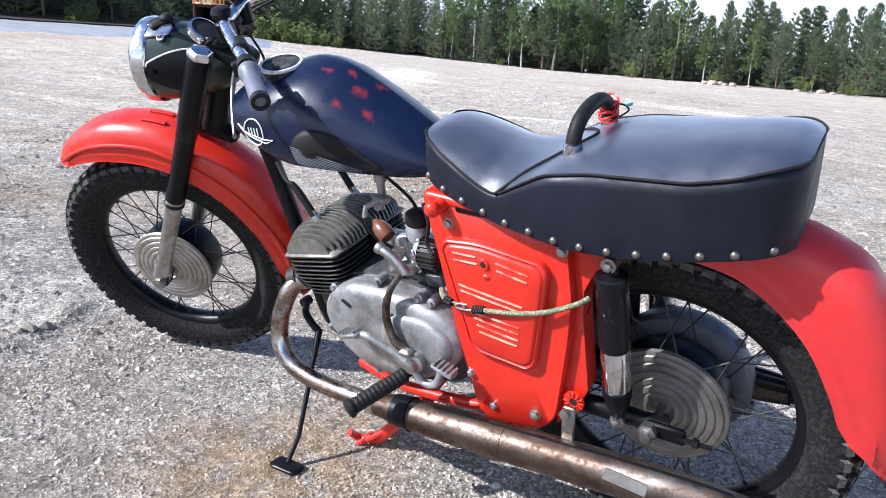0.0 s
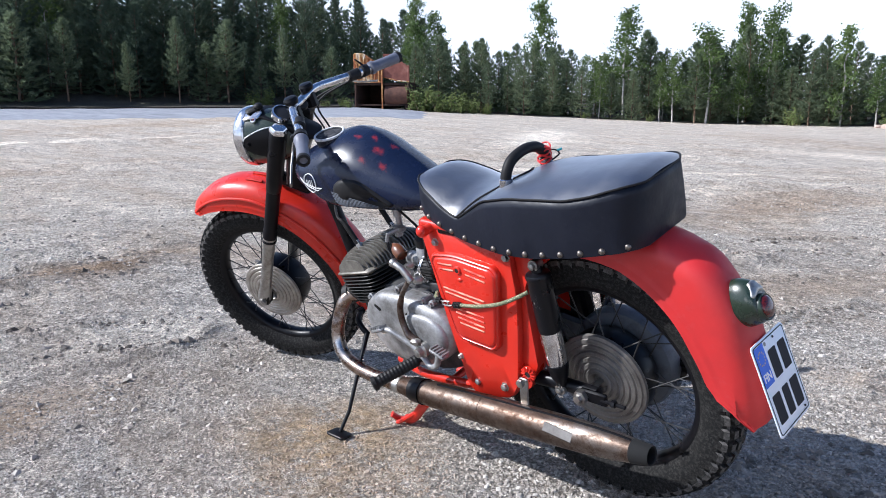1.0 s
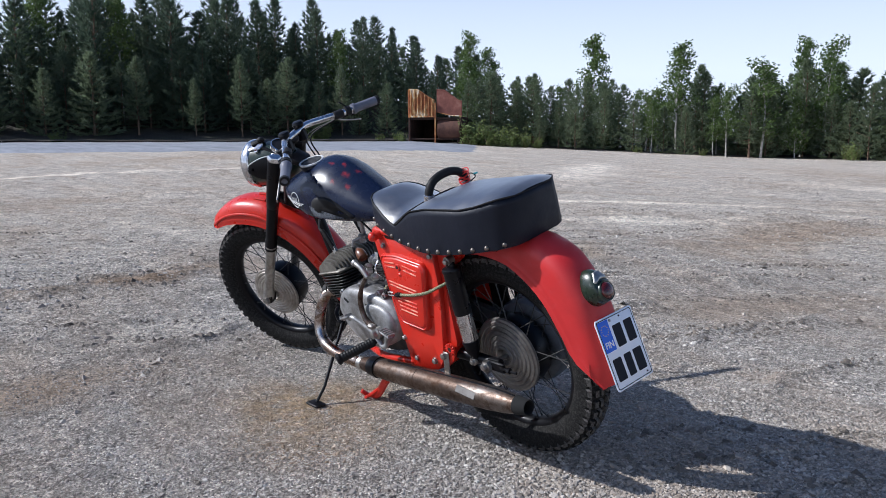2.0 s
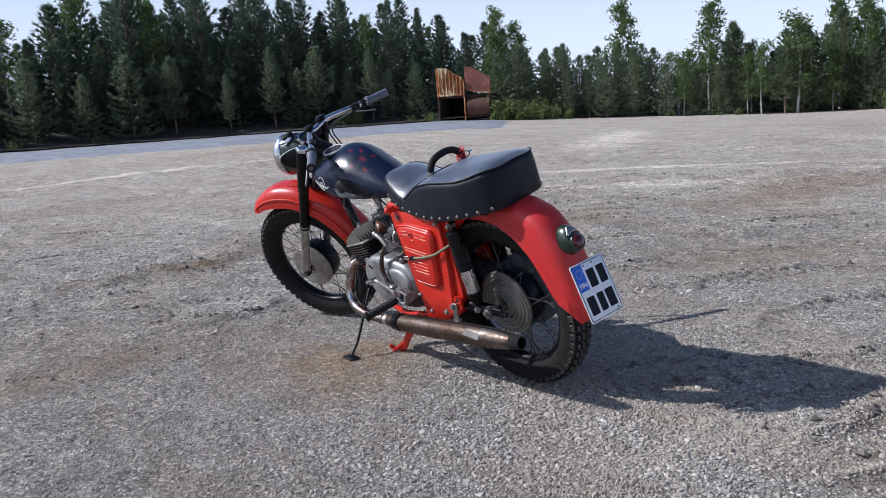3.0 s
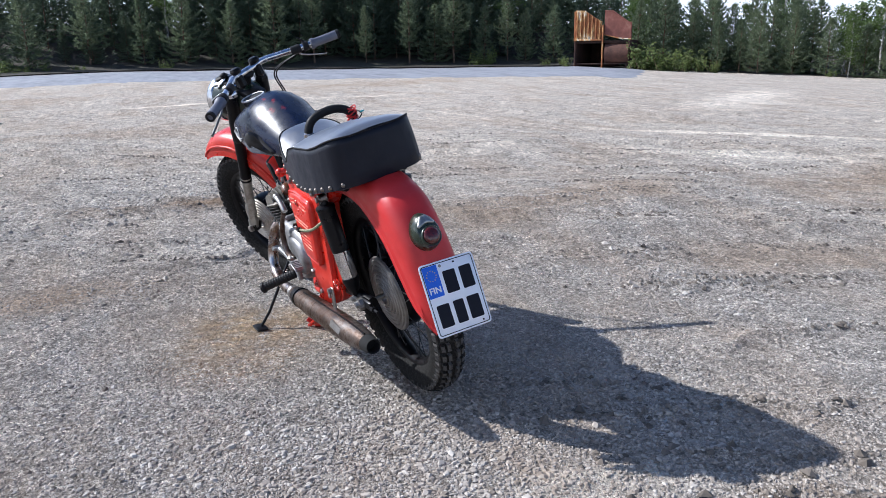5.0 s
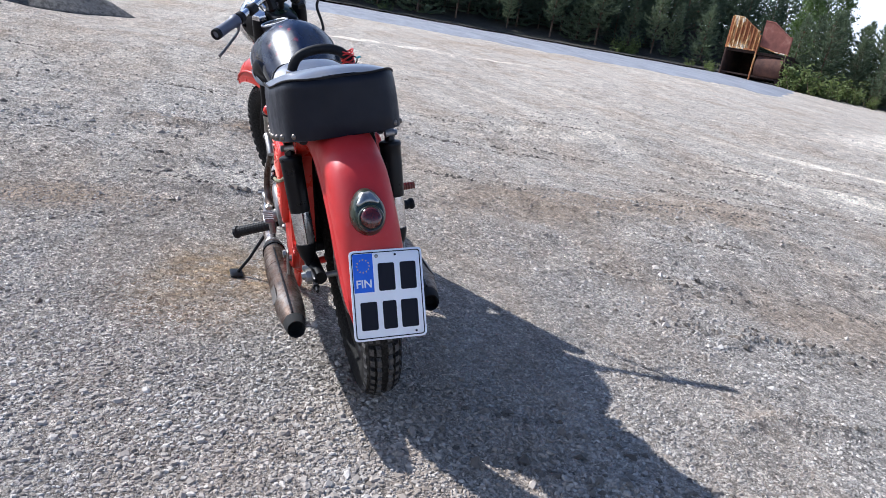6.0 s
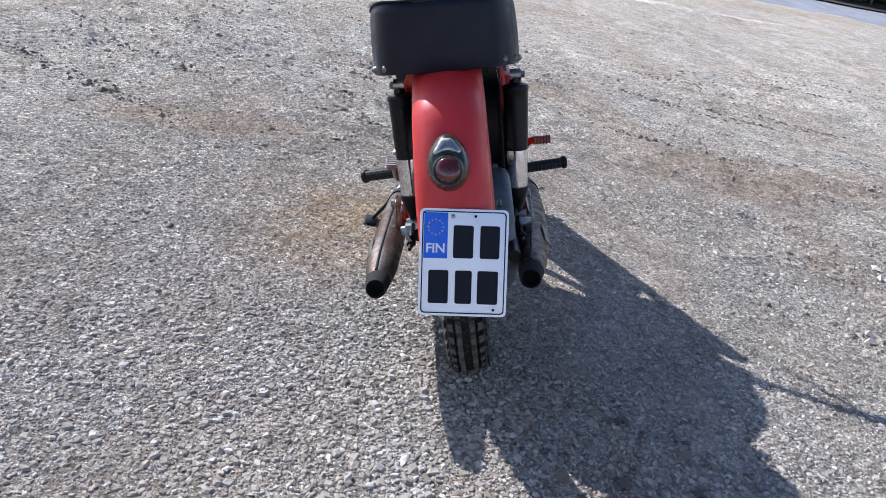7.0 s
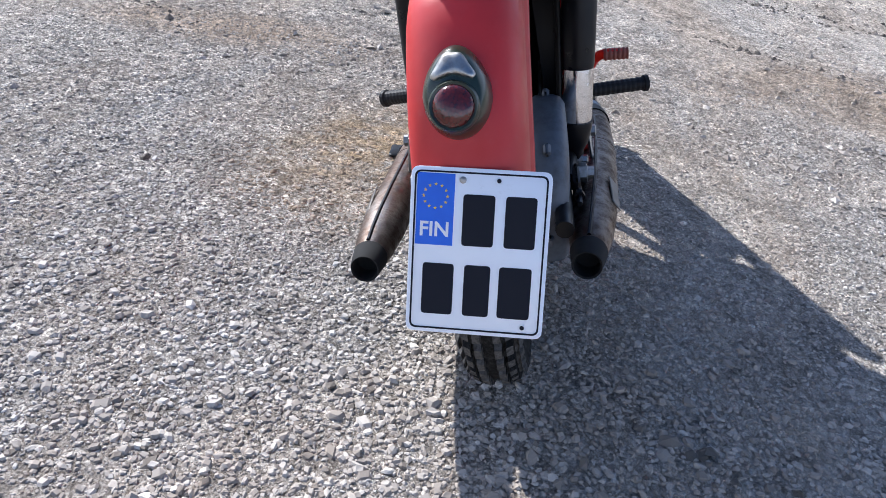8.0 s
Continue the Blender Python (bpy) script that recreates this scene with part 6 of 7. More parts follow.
# the registration itself stands as plain bars
for x0, x1, y0, y1 in ((-0.019, 0.017, 0.008, 0.067), (0.029, 0.064, 0.008, 0.067), (-0.062, -0.026, -0.074, -0.014), (-0.014, 0.016, -0.074, -0.014), (0.026, 0.063, -0.074, -0.014)):
    bar = flat_slab(G(), rounded([(x0, y0), (x1, y0), (x1, y1), (x0, y1)], 0.004, 3), 0.0018, 0.0026, PLATE)
    part("plate_bar", bar, PLATE_INK, reg)
for x, y, big in ((-0.0205, PH / 2 - 0.0135, True), (0.020, PH / 2 - 0.0125, False), (0.056, -PH / 2 + 0.0125, False)):
    part("plate_screw", G().lathe([(0.0042 if big else 0.0026, 0.0018), (0.0040 if big else 0.0025, 0.0034), (0.0020, 0.0042)], 12, PLATE @ Matrix.Translation((x, y, 0))), STEEL if big else PLATE_INK, reg)
brk = G().box(0.060, 0.050, 0.006, PLATE @ Matrix.Translation((0.006, 0.055, -0.004)), 0.002)
brk.tube([PLATE @ Vector((0.006, 0.055, -0.004)), PLATE @ Vector((0.006, 0.050, -0.045))], 0.008, 8)
part("plate_bracket", brk, BLACK, reg)


# ---- ground ----
FAR = [(-180, 0.0), (-110, -0.30), (-85, -0.45), (-62, -0.30), (-50, 0.10), (-35, 0.62), (-15, 0.60), (0, 0.62), (9, 0.40), (40, 0.2), (180, 0.0)]


# ridges: place, heading, half length, half width, height
TRACKS = [(-1.05, -0.72, -106, 0.50, 0.030, 0.030), (-1.22, -0.50, -106, 0.45, 0.028, 0.030), (-0.80, -0.62, -104, 0.45, 0.030, 0.022), (-0.62, -0.95, -108, 0.50, 0.035, 0.020),
          (1.86, 0.38, -80, 0.55, 0.055, 0.030), (2.35, 0.55, -84, 0.80, 0.05, 0.022), (3.35, 0.30, -80, 0.80, 0.06, 0.035), (3.75, 0.05, -86, 0.70, 0.06, 0.030),
          (0.30, -2.10, -100, 0.80, 0.05, 0.022), (-0.30, -1.75, -104, 0.70, 0.04, 0.022), (1.00, -1.60, -96, 0.60, 0.05, 0.018), (4.6, -5.9, -150, 1.8, 0.14, 0.05), (0.9, -3.4, -100, 1.0, 0.06, 0.028)]


def lumps(x, y, seed):
    """Smooth random heights on a unit grid, 0 to 1."""
    ix, iy = np.floor(x), np.floor(y)
    u, v = x - ix, y - iy
    u, v = u * u * (3 - 2 * u), v * v * (3 - 2 * v)

    def knot(i, j):
        h = np.sin(i * 127.1 + j * 311.7 + seed * 74.7) * 43758.5453
        return h - np.floor(h)
    low = knot(ix, iy) * (1 - u) + knot(ix + 1, iy) * u
    high = knot(ix, iy + 1) * (1 - u) + knot(ix + 1, iy + 1) * u
    return low * (1 - v) + high * v


def ground_z(x, y):
    """Height of the yard: flat round the motorcycle, furrowed gravel and slight swells further off."""
    x, y = np.asarray(x, float), np.asarray(y, float)
    r = np.hypot(x, y)
    az = np.degrees(np.arctan2(y, x))
    far = np.interp(az, [a for a, _ in FAR], [h for _, h in FAR])
    t = np.clip((r - 8.0) / 36.0, 0, 1)
    z = far * t * t * (3 - 2 * t)
    away = np.clip((np.hypot(x - 0.6, y) - 1.0) / 2.5, 0, 1)
    z = z + away * (0.016 * np.sin(1.3 * x + 0.8 * y + 0.5) * np.sin(1.1 * y - 0.6 * x) + 0.010 * np.sin(3.7 * x - 1.9 * y) * np.sin(2.3 * y + 1.0 * x))
    # furrows and scuffs left by wheels and blades, running across the yard
    rough = np.clip((np.hypot(x - 0.6, y + 0.05) - 0.95) / 1.0, 0, 1) * np.clip((27 - r) / 8, 0, 1)
    bend = 0.35 * np.sin(0.5 * x + 0.3 * y)
    across, along = 0.88 * x - 0.47 * y + bend, 0.47 * x + 0.88 * y
    worn = np.clip(lumps(0.55 * x + 7, 0.45 * y + 3, 5) * 2.2 - 0.55, 0, 1)
    ridge = 1 - np.abs(2 * lumps(across * 2.1, along * 0.45, 1) - 1)
    z = z + rough * worn * (0.066 * ridge * ridge + 0.040 * lumps(across * 5.5, along * 1.4, 2))
    # tracks thrown up as crumbling ridges
    for cx, cy, turn, half, wide, high in TRACKS:
        c, s = math.cos(radians(turn)), math.sin(radians(turn))
        u, w = (x - cx) * c + (y - cy) * s, -(x - cx) * s + (y - cy) * c
        w = w + 0.035 * np.sin(7.0 * u + cx) + 0.02 * np.sin(19.0 * u)
        z = z + high * np.exp(-(w / wide) ** 2) * np.clip(1.25 - (u / half) ** 2, 0, 1) * (0.35 + 0.9 * lumps(u * 9 + 3, w * 7 + cy, 8))
    return z + rough * (0.35 + 0.65 * worn) * (0.016 * lumps(x * 6.5, y * 6.5, 3) + 0.011 * lumps(x * 13, y * 13, 4) - 0.014)


def build_ground():
    radii, r = [0.0], 0.12
    while r < 330:
        radii.append(r)
        r *= 1.0155 if 0.8 < r < 26 else 1.06
    radii.append(420.0)
    ang = np.radians(np.concatenate([np.arange(-170, 65, 0.80), np.arange(65, 190, 1.7)]))
    seg = len(ang)
    v, f = [], []
    for r in radii:
        x, y = r * np.cos(ang) + 0.4, r * np.sin(ang)
        v += list(zip(x.tolist(), y.tolist(), ground_z(x, y).tolist()))
    for a in range(len(radii) - 1):
        for b in range(seg):
            c = (b + 1) % seg
            f.append((a * seg + b, a * seg + c, (a + 1) * seg + c, (a + 1) * seg + b))
    me = bpy.data.meshes.new("ground")
    me.from_pydata(v, [], f)
    me.polygons.foreach_set("use_smooth", [True] * len(me.polygons))
    me.materials.append(GROUND)
    return tagged(new("ground", me), "grey and sandy gravel yard with faint wheel ruts", "ground", kind="structure")


ground = build_ground()


def scatter_stones(name, count, spread, sizes, seed, label, facets=7, mat=None):
    """Loose stones pressed into the ground: (x, y) by spread(rng, n), half sizes by a log-normal law."""
    rng = np.random.default_rng(seed)
    x, y = spread(rng, count)
    if facets == 12:      # crushed stone: broad broken top, steep sides
        ring = [(math.cos(a), math.sin(a)) for a in (2 * math.pi * k / 6 for k in range(6))]
        base = np.array([(p, q, -0.15) for p, q in ring] + [(0.74 * math.cos(a), 0.70 * math.sin(a), 0.52) for a in (2 * math.pi * k / 4 + 0.35 for k in range(4))])
        tri = np.array([(0, 1, 6), (1, 7, 6), (1, 2, 7), (2, 3, 7), (3, 8, 7), (3, 4, 8), (4, 9, 8), (4, 5, 9), (5, 0, 9), (0, 6, 9), (6, 7, 8), (6, 8, 9)])
    elif facets == 4:      # small chips: a four-sided point
        base = np.array([(1, 0.1, 0), (-0.1, 0.9, 0.05), (-0.95, -0.1, 0), (0.1, -0.85, -0.05), (0.12, 0.06, 0.72)])
        tri = np.array([(0, 1, 4), (1, 2, 4), (2, 3, 4), (3, 0, 4)])
    else:
        base = np.array([(1, 0, 0), (0.25, 0.95, 0.1), (-0.85, 0.55, -0.1), (-0.7, -0.7, 0.1), (0.45, -0.85, -0.05), (0.15, 0.1, 0.85), (-0.25, -0.1, 0.62)])
        tri = np.array([(0, 1, 5), (1, 2, 5), (2, 6, 5), (2, 3, 6), (3, 4, 6), (4, 5, 6), (4, 0, 5)])      # the undersides lie in the ground
    nv = len(base)
    n = len(x)
    s = np.clip(sizes[0] * np.exp(rng.normal(0, sizes[1], n)), 0.0018, sizes[2])
    a = rng.uniform(0, 2 * np.pi, n)
    p = base[None] * (1 + rng.uniform(-0.28, 0.28, (n, nv, 3)))
    p = p * np.stack([s * rng.uniform(0.75, 1.3, n), s * rng.uniform(0.6, 1.0, n), s * rng.uniform(0.5, 0.95, n)], 1)[:, None]
    tilt = rng.normal(0, 0.25, n)
    py, pz = p[..., 1].copy(), p[..., 2].copy()
    p[..., 1], p[..., 2] = py * np.cos(tilt)[:, None] - pz * np.sin(tilt)[:, None], py * np.sin(tilt)[:, None] + pz * np.cos(tilt)[:, None]
    px, py = p[..., 0].copy(), p[..., 1].copy()
    p[..., 0], p[..., 1] = px * np.cos(a)[:, None] - py * np.sin(a)[:, None], px * np.sin(a)[:, None] + py * np.cos(a)[:, None]
    p[..., 0] += x[:, None]
    p[..., 1] += y[:, None]
    p[..., 2] += (ground_z(x, y) + s * 0.10)[:, None]
    faces = (tri[None] + (np.arange(n) * nv)[:, None, None]).reshape(-1, 3)
    me = bpy.data.meshes.new(name)
    me.vertices.add(n * nv)
    me.vertices.foreach_set("co", p.reshape(-1))
    me.loops.add(len(faces) * 3)
    me.loops.foreach_set("vertex_index", faces.reshape(-1).astype(np.int32))
    me.polygons.add(len(faces))
    me.polygons.foreach_set("loop_start", np.arange(0, len(faces) * 3, 3, dtype=np.int32))
    me.polygons.foreach_set("loop_total", np.full(len(faces), 3, dtype=np.int32))
    me.polygons.foreach_set("use_smooth", np.zeros(len(faces), dtype=bool))
    me.update(calc_edges=True)
    me.validate()
    me.materials.append(mat or STONES)
    return tagged(new(name, me), label, "gravel" if mat is None else "dirt", kind="stuff")


def near_spread(rng, n):
    x = rng.normal(0.1, 1.25, n)
    y = rng.normal(-0.1, 1.15, n)
    patch = np.sin(2.1 * x + 1.7 * y) * np.sin(1.6 * y - 1.2 * x + 0.7) + rng.normal(0, 0.55, n)
    sandy = np.hypot(x - 0.65, y - 0.3) < 0.38
    keep = (patch > -0.35) & ~(sandy & (rng.random(n) < 0.75))
    return x[keep], y[keep]


def wide_spread(rng, n):
    r = 1.4 + 11 * rng.random(n) ** 1.25
    a = rng.uniform(-1.9, 1.2, n)
    x, y = r * np.cos(a), r * np.sin(a)
    keep = np.sin(1.1 * x + 2.2 * y) * np.sin(0.9 * y - 0.5 * x + 0.4) + rng.normal(0, 0.5, n) > 0.05
    return x[keep], y[keep]


def wheel_spread(rng, n):
    x, y = rng.normal(-0.55, 0.50, n), rng.normal(0.05, 0.62, n)
    return x, y


def chip_spread(rng, n):
    x, y = rng.uniform(-2.3, 2.3, n) + rng.normal(0, 0.35, n), rng.uniform(-1.9, 1.5, n) + rng.normal(0, 0.3, n)
    return x, y


def coarse_spread(rng, n):
    x, y = rng.normal(-0.42, 0.36, n), rng.normal(-0.10, 0.42, n)
    keep = lumps(x * 3.0 + 5, y * 3.0, 9) + rng.normal(0, 0.2, n) > 0.36
    return x[keep], y[keep]


scatter_stones("gravel", 105000, chip_spread, (0.0040, 0.34, 0.009), 6, "fine angular gravel chips packed over the yard", 4)
scatter_stones("gravel", 27000, near_spread, (0.0040, 0.38, 0.0105), 3, "loose grey crushed gravel strewn over the yard", 12)
scatter_stones("gravel", 19000, wheel_spread, (0.0041, 0.38, 0.0105), 4, "crushed gravel lying thick behind the motorcycle", 12)
scatter_stones("gravel", 4200, coarse_spread, (0.0061, 0.34, 0.0135), 9, "coarse broken stones turned up behind the rear wheel", 12)


def mid_spread(rng, n):
    r = 3.0 + 13 * rng.random(n) ** 1.1
    a = rng.uniform(-1.75, 0.75, n)
    x, y = r * np.cos(a), r * np.sin(a)
    keep = lumps(0.55 * x + 7, 0.45 * y + 3, 5) + rng.normal(0, 0.25, n) > 0.42
    return x[keep], y[keep]


scatter_stones("gravel", 30000, mid_spread, (0.0105, 0.38, 0.026), 7, "scattered larger stones across the middle of the yard", 4)
def clod_spread(rng, n):
    cx, cy = rng.uniform(-0.6, 7.5, 46), rng.uniform(-5.2, 2.6, 46)
    for j, row in enumerate(TRACKS):
        cx[j], cy[j] = row[0], row[1]
    k = rng.integers(0, 46, n)
    s, w = rng.normal(0, 0.26, n), rng.normal(0, 0.035, n)
    x, y = cx[k] + 0.47 * s + 0.88 * w, cy[k] + 0.88 * s - 0.47 * w
    keep = np.hypot(x - 0.7, y) > 0.9
    return x[keep], y[keep]


scatter_stones("dirt", 3600, clod_spread, (0.0085, 0.45, 0.024), 8, "dark crumbs of dirt lying in streaks on the gravel", 7, CLODS)
scatter_stones("gravel", 30000, wide_spread, (0.0085, 0.42, 0.026), 5, "coarser loose gravel further out on the yard", 4)


# ---- plants ----
def shoot(g, at, d, size, rng, n, width=0.105):
    """A shoot's needles: thin blades fanning forwards about its line."""
    for _ in range(n):
        w = Vector((rng.gauss(0, 0.42), rng.gauss(0, 0.42), rng.gauss(0, 0.42)))
        tip = at + (d + w).normalized() * size * rng.uniform(0.65, 1.2)
        side = (tip - at).cross(Vector((rng.gauss(0, 1), rng.gauss(0, 1), rng.gauss(0, 1)))).normalized() * size * width
        base = at - d * size * rng.uniform(0.0, 0.35)
        g.add([base - side, base + side, tip], [(0, 1, 2)])


def limbed_trunk(g, height, r0, rng, bend=0.15):
    """A tapered, slightly crooked stem; returns its line."""
    pts = [Vector((bend * math.sin(3 * k / 9 + 1) * k / 9, bend * rng.uniform(-0.5, 0.5) * k / 9, height * k / 9)) for k in range(10)]
    g.tube(pts, [r0 * (1 - 0.93 * k / 9) for k in range(10)], 6)
    return lambda t: pts[min(8, int(t * 9))].lerp(pts[min(8, int(t * 9)) + 1], t * 9 - min(8, int(t * 9)))


def flat_mesh(name, g, mat):
    me = bpy.data.meshes.new(name)
    me.from_pydata([tuple(p) for p in g.v], [], g.f)
    me.materials.append(mat)
    return me


def conifer(name, height, spread, bare, whorls, mat, seed, label, size=0.20, droop=0.0):
    """A conifer of yearly whorls: level boughs below, rising candles and a bare leader on top."""
    rng = random.Random(seed)
    stem, crown = G(), G()
    at = limbed_trunk(stem, height, height * 0.010 + 0.02, rng, 0.12)
    up = Vector((0, 0, 1))
    for k in range(whorls):
        f = k / (whorls - 1)
        t = bare + (0.955 - bare) * f ** 0.92
        base = at(t)
        reach = spread * (1 - f) ** 0.80 * (0.62 + 0.38 * min(1, f * 5 + 0.25)) * rng.uniform(0.80, 1.12) + 0.03 * height * (1 - 0.55 * f)
        turn = rng.uniform(0, 6.28)
        boughs = rng.randint(4, 6) if f < 0.8 else 4
        for b in range(boughs):
            a = turn + 2 * math.pi * b / boughs + rng.uniform(-0.35, 0.35)
            length = reach * rng.uniform(0.55, 1.25)
            out = Vector((math.cos(a), math.sin(a), 0))
            rise = (0.15 + 1.05 * f * f) - droop
            mid = base + out * length * 0.6 + up * length * 0.6 * (rise - 0.10)
            end = base + out * length + up * length * (rise + 0.10)
            stem.tube([base, end], [0.016, 0.004], 3, False)
            steps_ = max(2, int(length / (size * 0.72)))
            for q in range(1, steps_ + 1):
                e = q / steps_
                if e < 0.22 and steps_ > 3:
                    continue
                c = base.lerp(mid, e / 0.6) if e < 0.6 else mid.lerp(end, (e - 0.6) / 0.4)
                way = (out * 0.8 + up * (0.45 + 0.5 * f)).normalized()
                shoot(crown, c, way, size * rng.uniform(0.8, 1.2), rng, 8)
                for h in (-1, 1):
                    if rng.random() < 0.90:
                        off = Vector((-math.sin(a), math.cos(a), 0)) * h * length * (1.05 - e) * rng.uniform(0.25, 0.6)
                        shoot(crown, c + off + up * rng.gauss(0, 0.04), (way + off.normalized() * 0.6).normalized(), size * rng.uniform(0.75, 1.1), rng, 6)
            shoot(crown, end, (up + out * 0.35).normalized(), size * 1.15, rng, 4, 0.06)
    for q in range(7):      # the leader
        shoot(crown, at(0.93 + 0.07 * q / 6), up, size * (1.1 - 0.06 * q), rng, 4, 0.05)
    if bare > 0.12:      # dead twigs low on the stem
        for _ in range(14):
            t = rng.uniform(0.04, bare + 0.05)
            a = rng.uniform(0, 6.28)
            d = Vector((math.cos(a), math.sin(a), rng.uniform(-0.1, 0.5))) * rng.uniform(0.3, 0.8)
            stem.tube([at(t), at(t) + d], [0.010, 0.003], 3, False)
    ob = new(name)
    tagged(ob, label, "tree", {"pine": "young pines round the yard", "forest_pine": "dark pines behind the road", "birch": "birches among the pines"}[name])
    for nm, g, mt in (("trunk", stem, BARK), ("crown", crown, mat)):
        o = new(nm, flat_mesh(nm, g, mt))
        o.parent = ob
    return ob


def birch(name, height, spread, bare, seed, label, leaf=0.085, count=1500, mat=None, bark=None):
    rng = random.Random(seed)
    stem, crown = G(), G()
    at = limbed_trunk(stem, height, height * 0.0085 + 0.02, rng, 0.30)
    limbs = []
    for k in range(34):
        t = bare + (0.98 - bare) * k / 33
        a = rng.uniform(0, 6.28)
        length = spread * (1 - 0.75 * (t - bare) / (1 - bare)) * rng.uniform(0.45, 1.1)
        base = at(t)
        end = base + Vector((math.cos(a) * length, math.sin(a) * length, length * rng.uniform(0.35, 0.9)))
        droop = end + Vector((math.cos(a) * 0.2, math.sin(a) * 0.2, -0.25 * length))
        stem.tube([base, end, droop], [0.016, 0.007, 0.003], 3, False)
        limbs.append((base, end, droop))
    for _ in range(count):
        b, e, d = rng.choice(limbs)
        f = rng.uniform(0.25, 1.5)
        c = b.lerp(e, min(f, 1)) if f < 1 else e.lerp(d, (f - 1) * 2)
        c = c + Vector((rng.gauss(0, 0.20), rng.gauss(0, 0.20), rng.gauss(0, 0.17)))
        n1 = Vector((rng.gauss(0, 1), rng.gauss(0, 1), rng.gauss(0, 1))).normalized()
        n2 = n1.cross(Vector((rng.gauss(0, 1), rng.gauss(0, 1), rng.gauss(0, 1)))).normalized()
        s = leaf * rng.uniform(0.7, 1.4)
        crown.add([c - n1 * s, c + n2 * s * 0.55, c + n1 * s, c - n2 * s * 0.55], [(0, 1, 2, 3)])
    ob = new(name)
    tagged(ob, label, "tree", {"pine": "young pines round the yard", "forest_pine": "dark pines behind the road", "birch": "birches among the pines"}[name])
    for nm, g, mt in (("trunk", stem, bark or BIRCH_BARK), ("crown", crown, mat or BIRCH_LEAF)):
        o = new(nm, flat_mesh(nm, g, mt))
        o.parent = ob
    return ob


def shrub(seed, label):
    rng = random.Random(seed)
    stem, crown = G(), G()
    for _ in range(14):
        a, h = rng.uniform(0, 6.28), rng.uniform(0.5, 1.3)
        b = Vector((rng.gauss(0, 0.25), rng.gauss(0, 0.25), 0))
        e = b + Vector((math.cos(a) * h * 0.35, math.sin(a) * h * 0.35, h))
        stem.tube([b, b.lerp(e, 0.5), e], [0.012, 0.008, 0.004], 3)
        for _ in range(46):
            c = b.lerp(e, rng.uniform(0.15, 1.05)) + Vector((rng.gauss(0, 0.09), rng.gauss(0, 0.09), rng.gauss(0, 0.06)))
            n1 = Vector((rng.gauss(0, 1), rng.gauss(0, 1), rng.gauss(0, 1))).normalized()
            n2 = n1.cross(Vector((rng.gauss(0, 1), rng.gauss(0, 1), rng.gauss(0, 1)))).normalized()
            s = 0.07 * rng.uniform(0.6, 1.4)
            crown.add([c - n1 * s, c + n2 * s * 0.45, c + n1 * s, c - n2 * s * 0.45], [(0, 1, 2, 3)])
    ob = new("shrub")
    tagged(ob, label, "bush", "bushes along the forest edge")
    for nm, g, mt in (("stem", stem, BARK), ("foliage", crown, BUSH)):
        o = new(nm, flat_mesh(nm, g, mt))
        o.parent = ob
    return ob


def polar(az, r):
    a = radians(az)
    return r * math.cos(a), r * math.sin(a)


def stand(ob, x, y, turn, size, z=None, first=False, wide=1.0):
    m = Matrix.Translation((x, y, float(ground_z(x, y)) - 0.05 if z is None else z)) @ pose(0, 0, 0, 0, 0, turn) @ Matrix.Diagonal((size * wide, size * wide, size, 1))
    if first:
        ob.matrix_basis = m
        return ob
    made = copy_thing(ob, Matrix())
    made.matrix_basis = m
    return made


class Grove:
    """Sets out copies of a few model trees; the model itself takes the first place."""

    def __init__(self, models):
        self.models, self.used = models, set()

    def put(self, k, x, y, turn, size, z=None):
        ob = self.models[k]
        first = ob not in self.used
        self.used.add(ob)
        return stand(ob, x, y, turn, size, z, first, 0.80 + 0.42 * math.sin(turn * 1.7 + x) ** 2)


SKY_L = [(-40, 7.4), (-37, 8.4), (-35.5, 8.8), (-33, 9.9), (-28.6, 11.2), (-23, 11.4), (-18.9, 12.2), (-15.6, 12.4), (-12, 13.0), (-9.6, 11.4), (-6, 10.4), (-3.6, 9.4), (3, 9.6), (12, 9.0), (22, 9.0)]
SKY_R = [(-97, 4.64), (-81, 4.47), (-71, 4.47), (-66, 5.42), (-62, 5.25), (-58.3, 4.73), (-56.2, 5.16), (-54, 4.3), (-52, 4.99), (-49.6, 5.33), (-48, 4.47), (-44, 5.26), (-41.7, 6.0), (-39, 7.2)]


def wood_z(x, y):
    """Height of the forest floor, which rises behind its edge."""
    r, az = math.hypot(x, y), math.degrees(math.atan2(y, x))
    left = min(1, max(0, (az + 40) / 5))
    t = min(1, max(0, (r - 48.0) / 16))
    u = min(1, max(0, (r - 51.0) / 14))
    left *= 1 - 0.97 * min(1, max(0, (az - 7) / 2))
    return float(ground_z(x, y)) + left * (0.12 + 3.2 * t * t * (3 - 2 * t)) + (1 - left) * (0.03 + 1.5 * u * u * (3 - 2 * u))


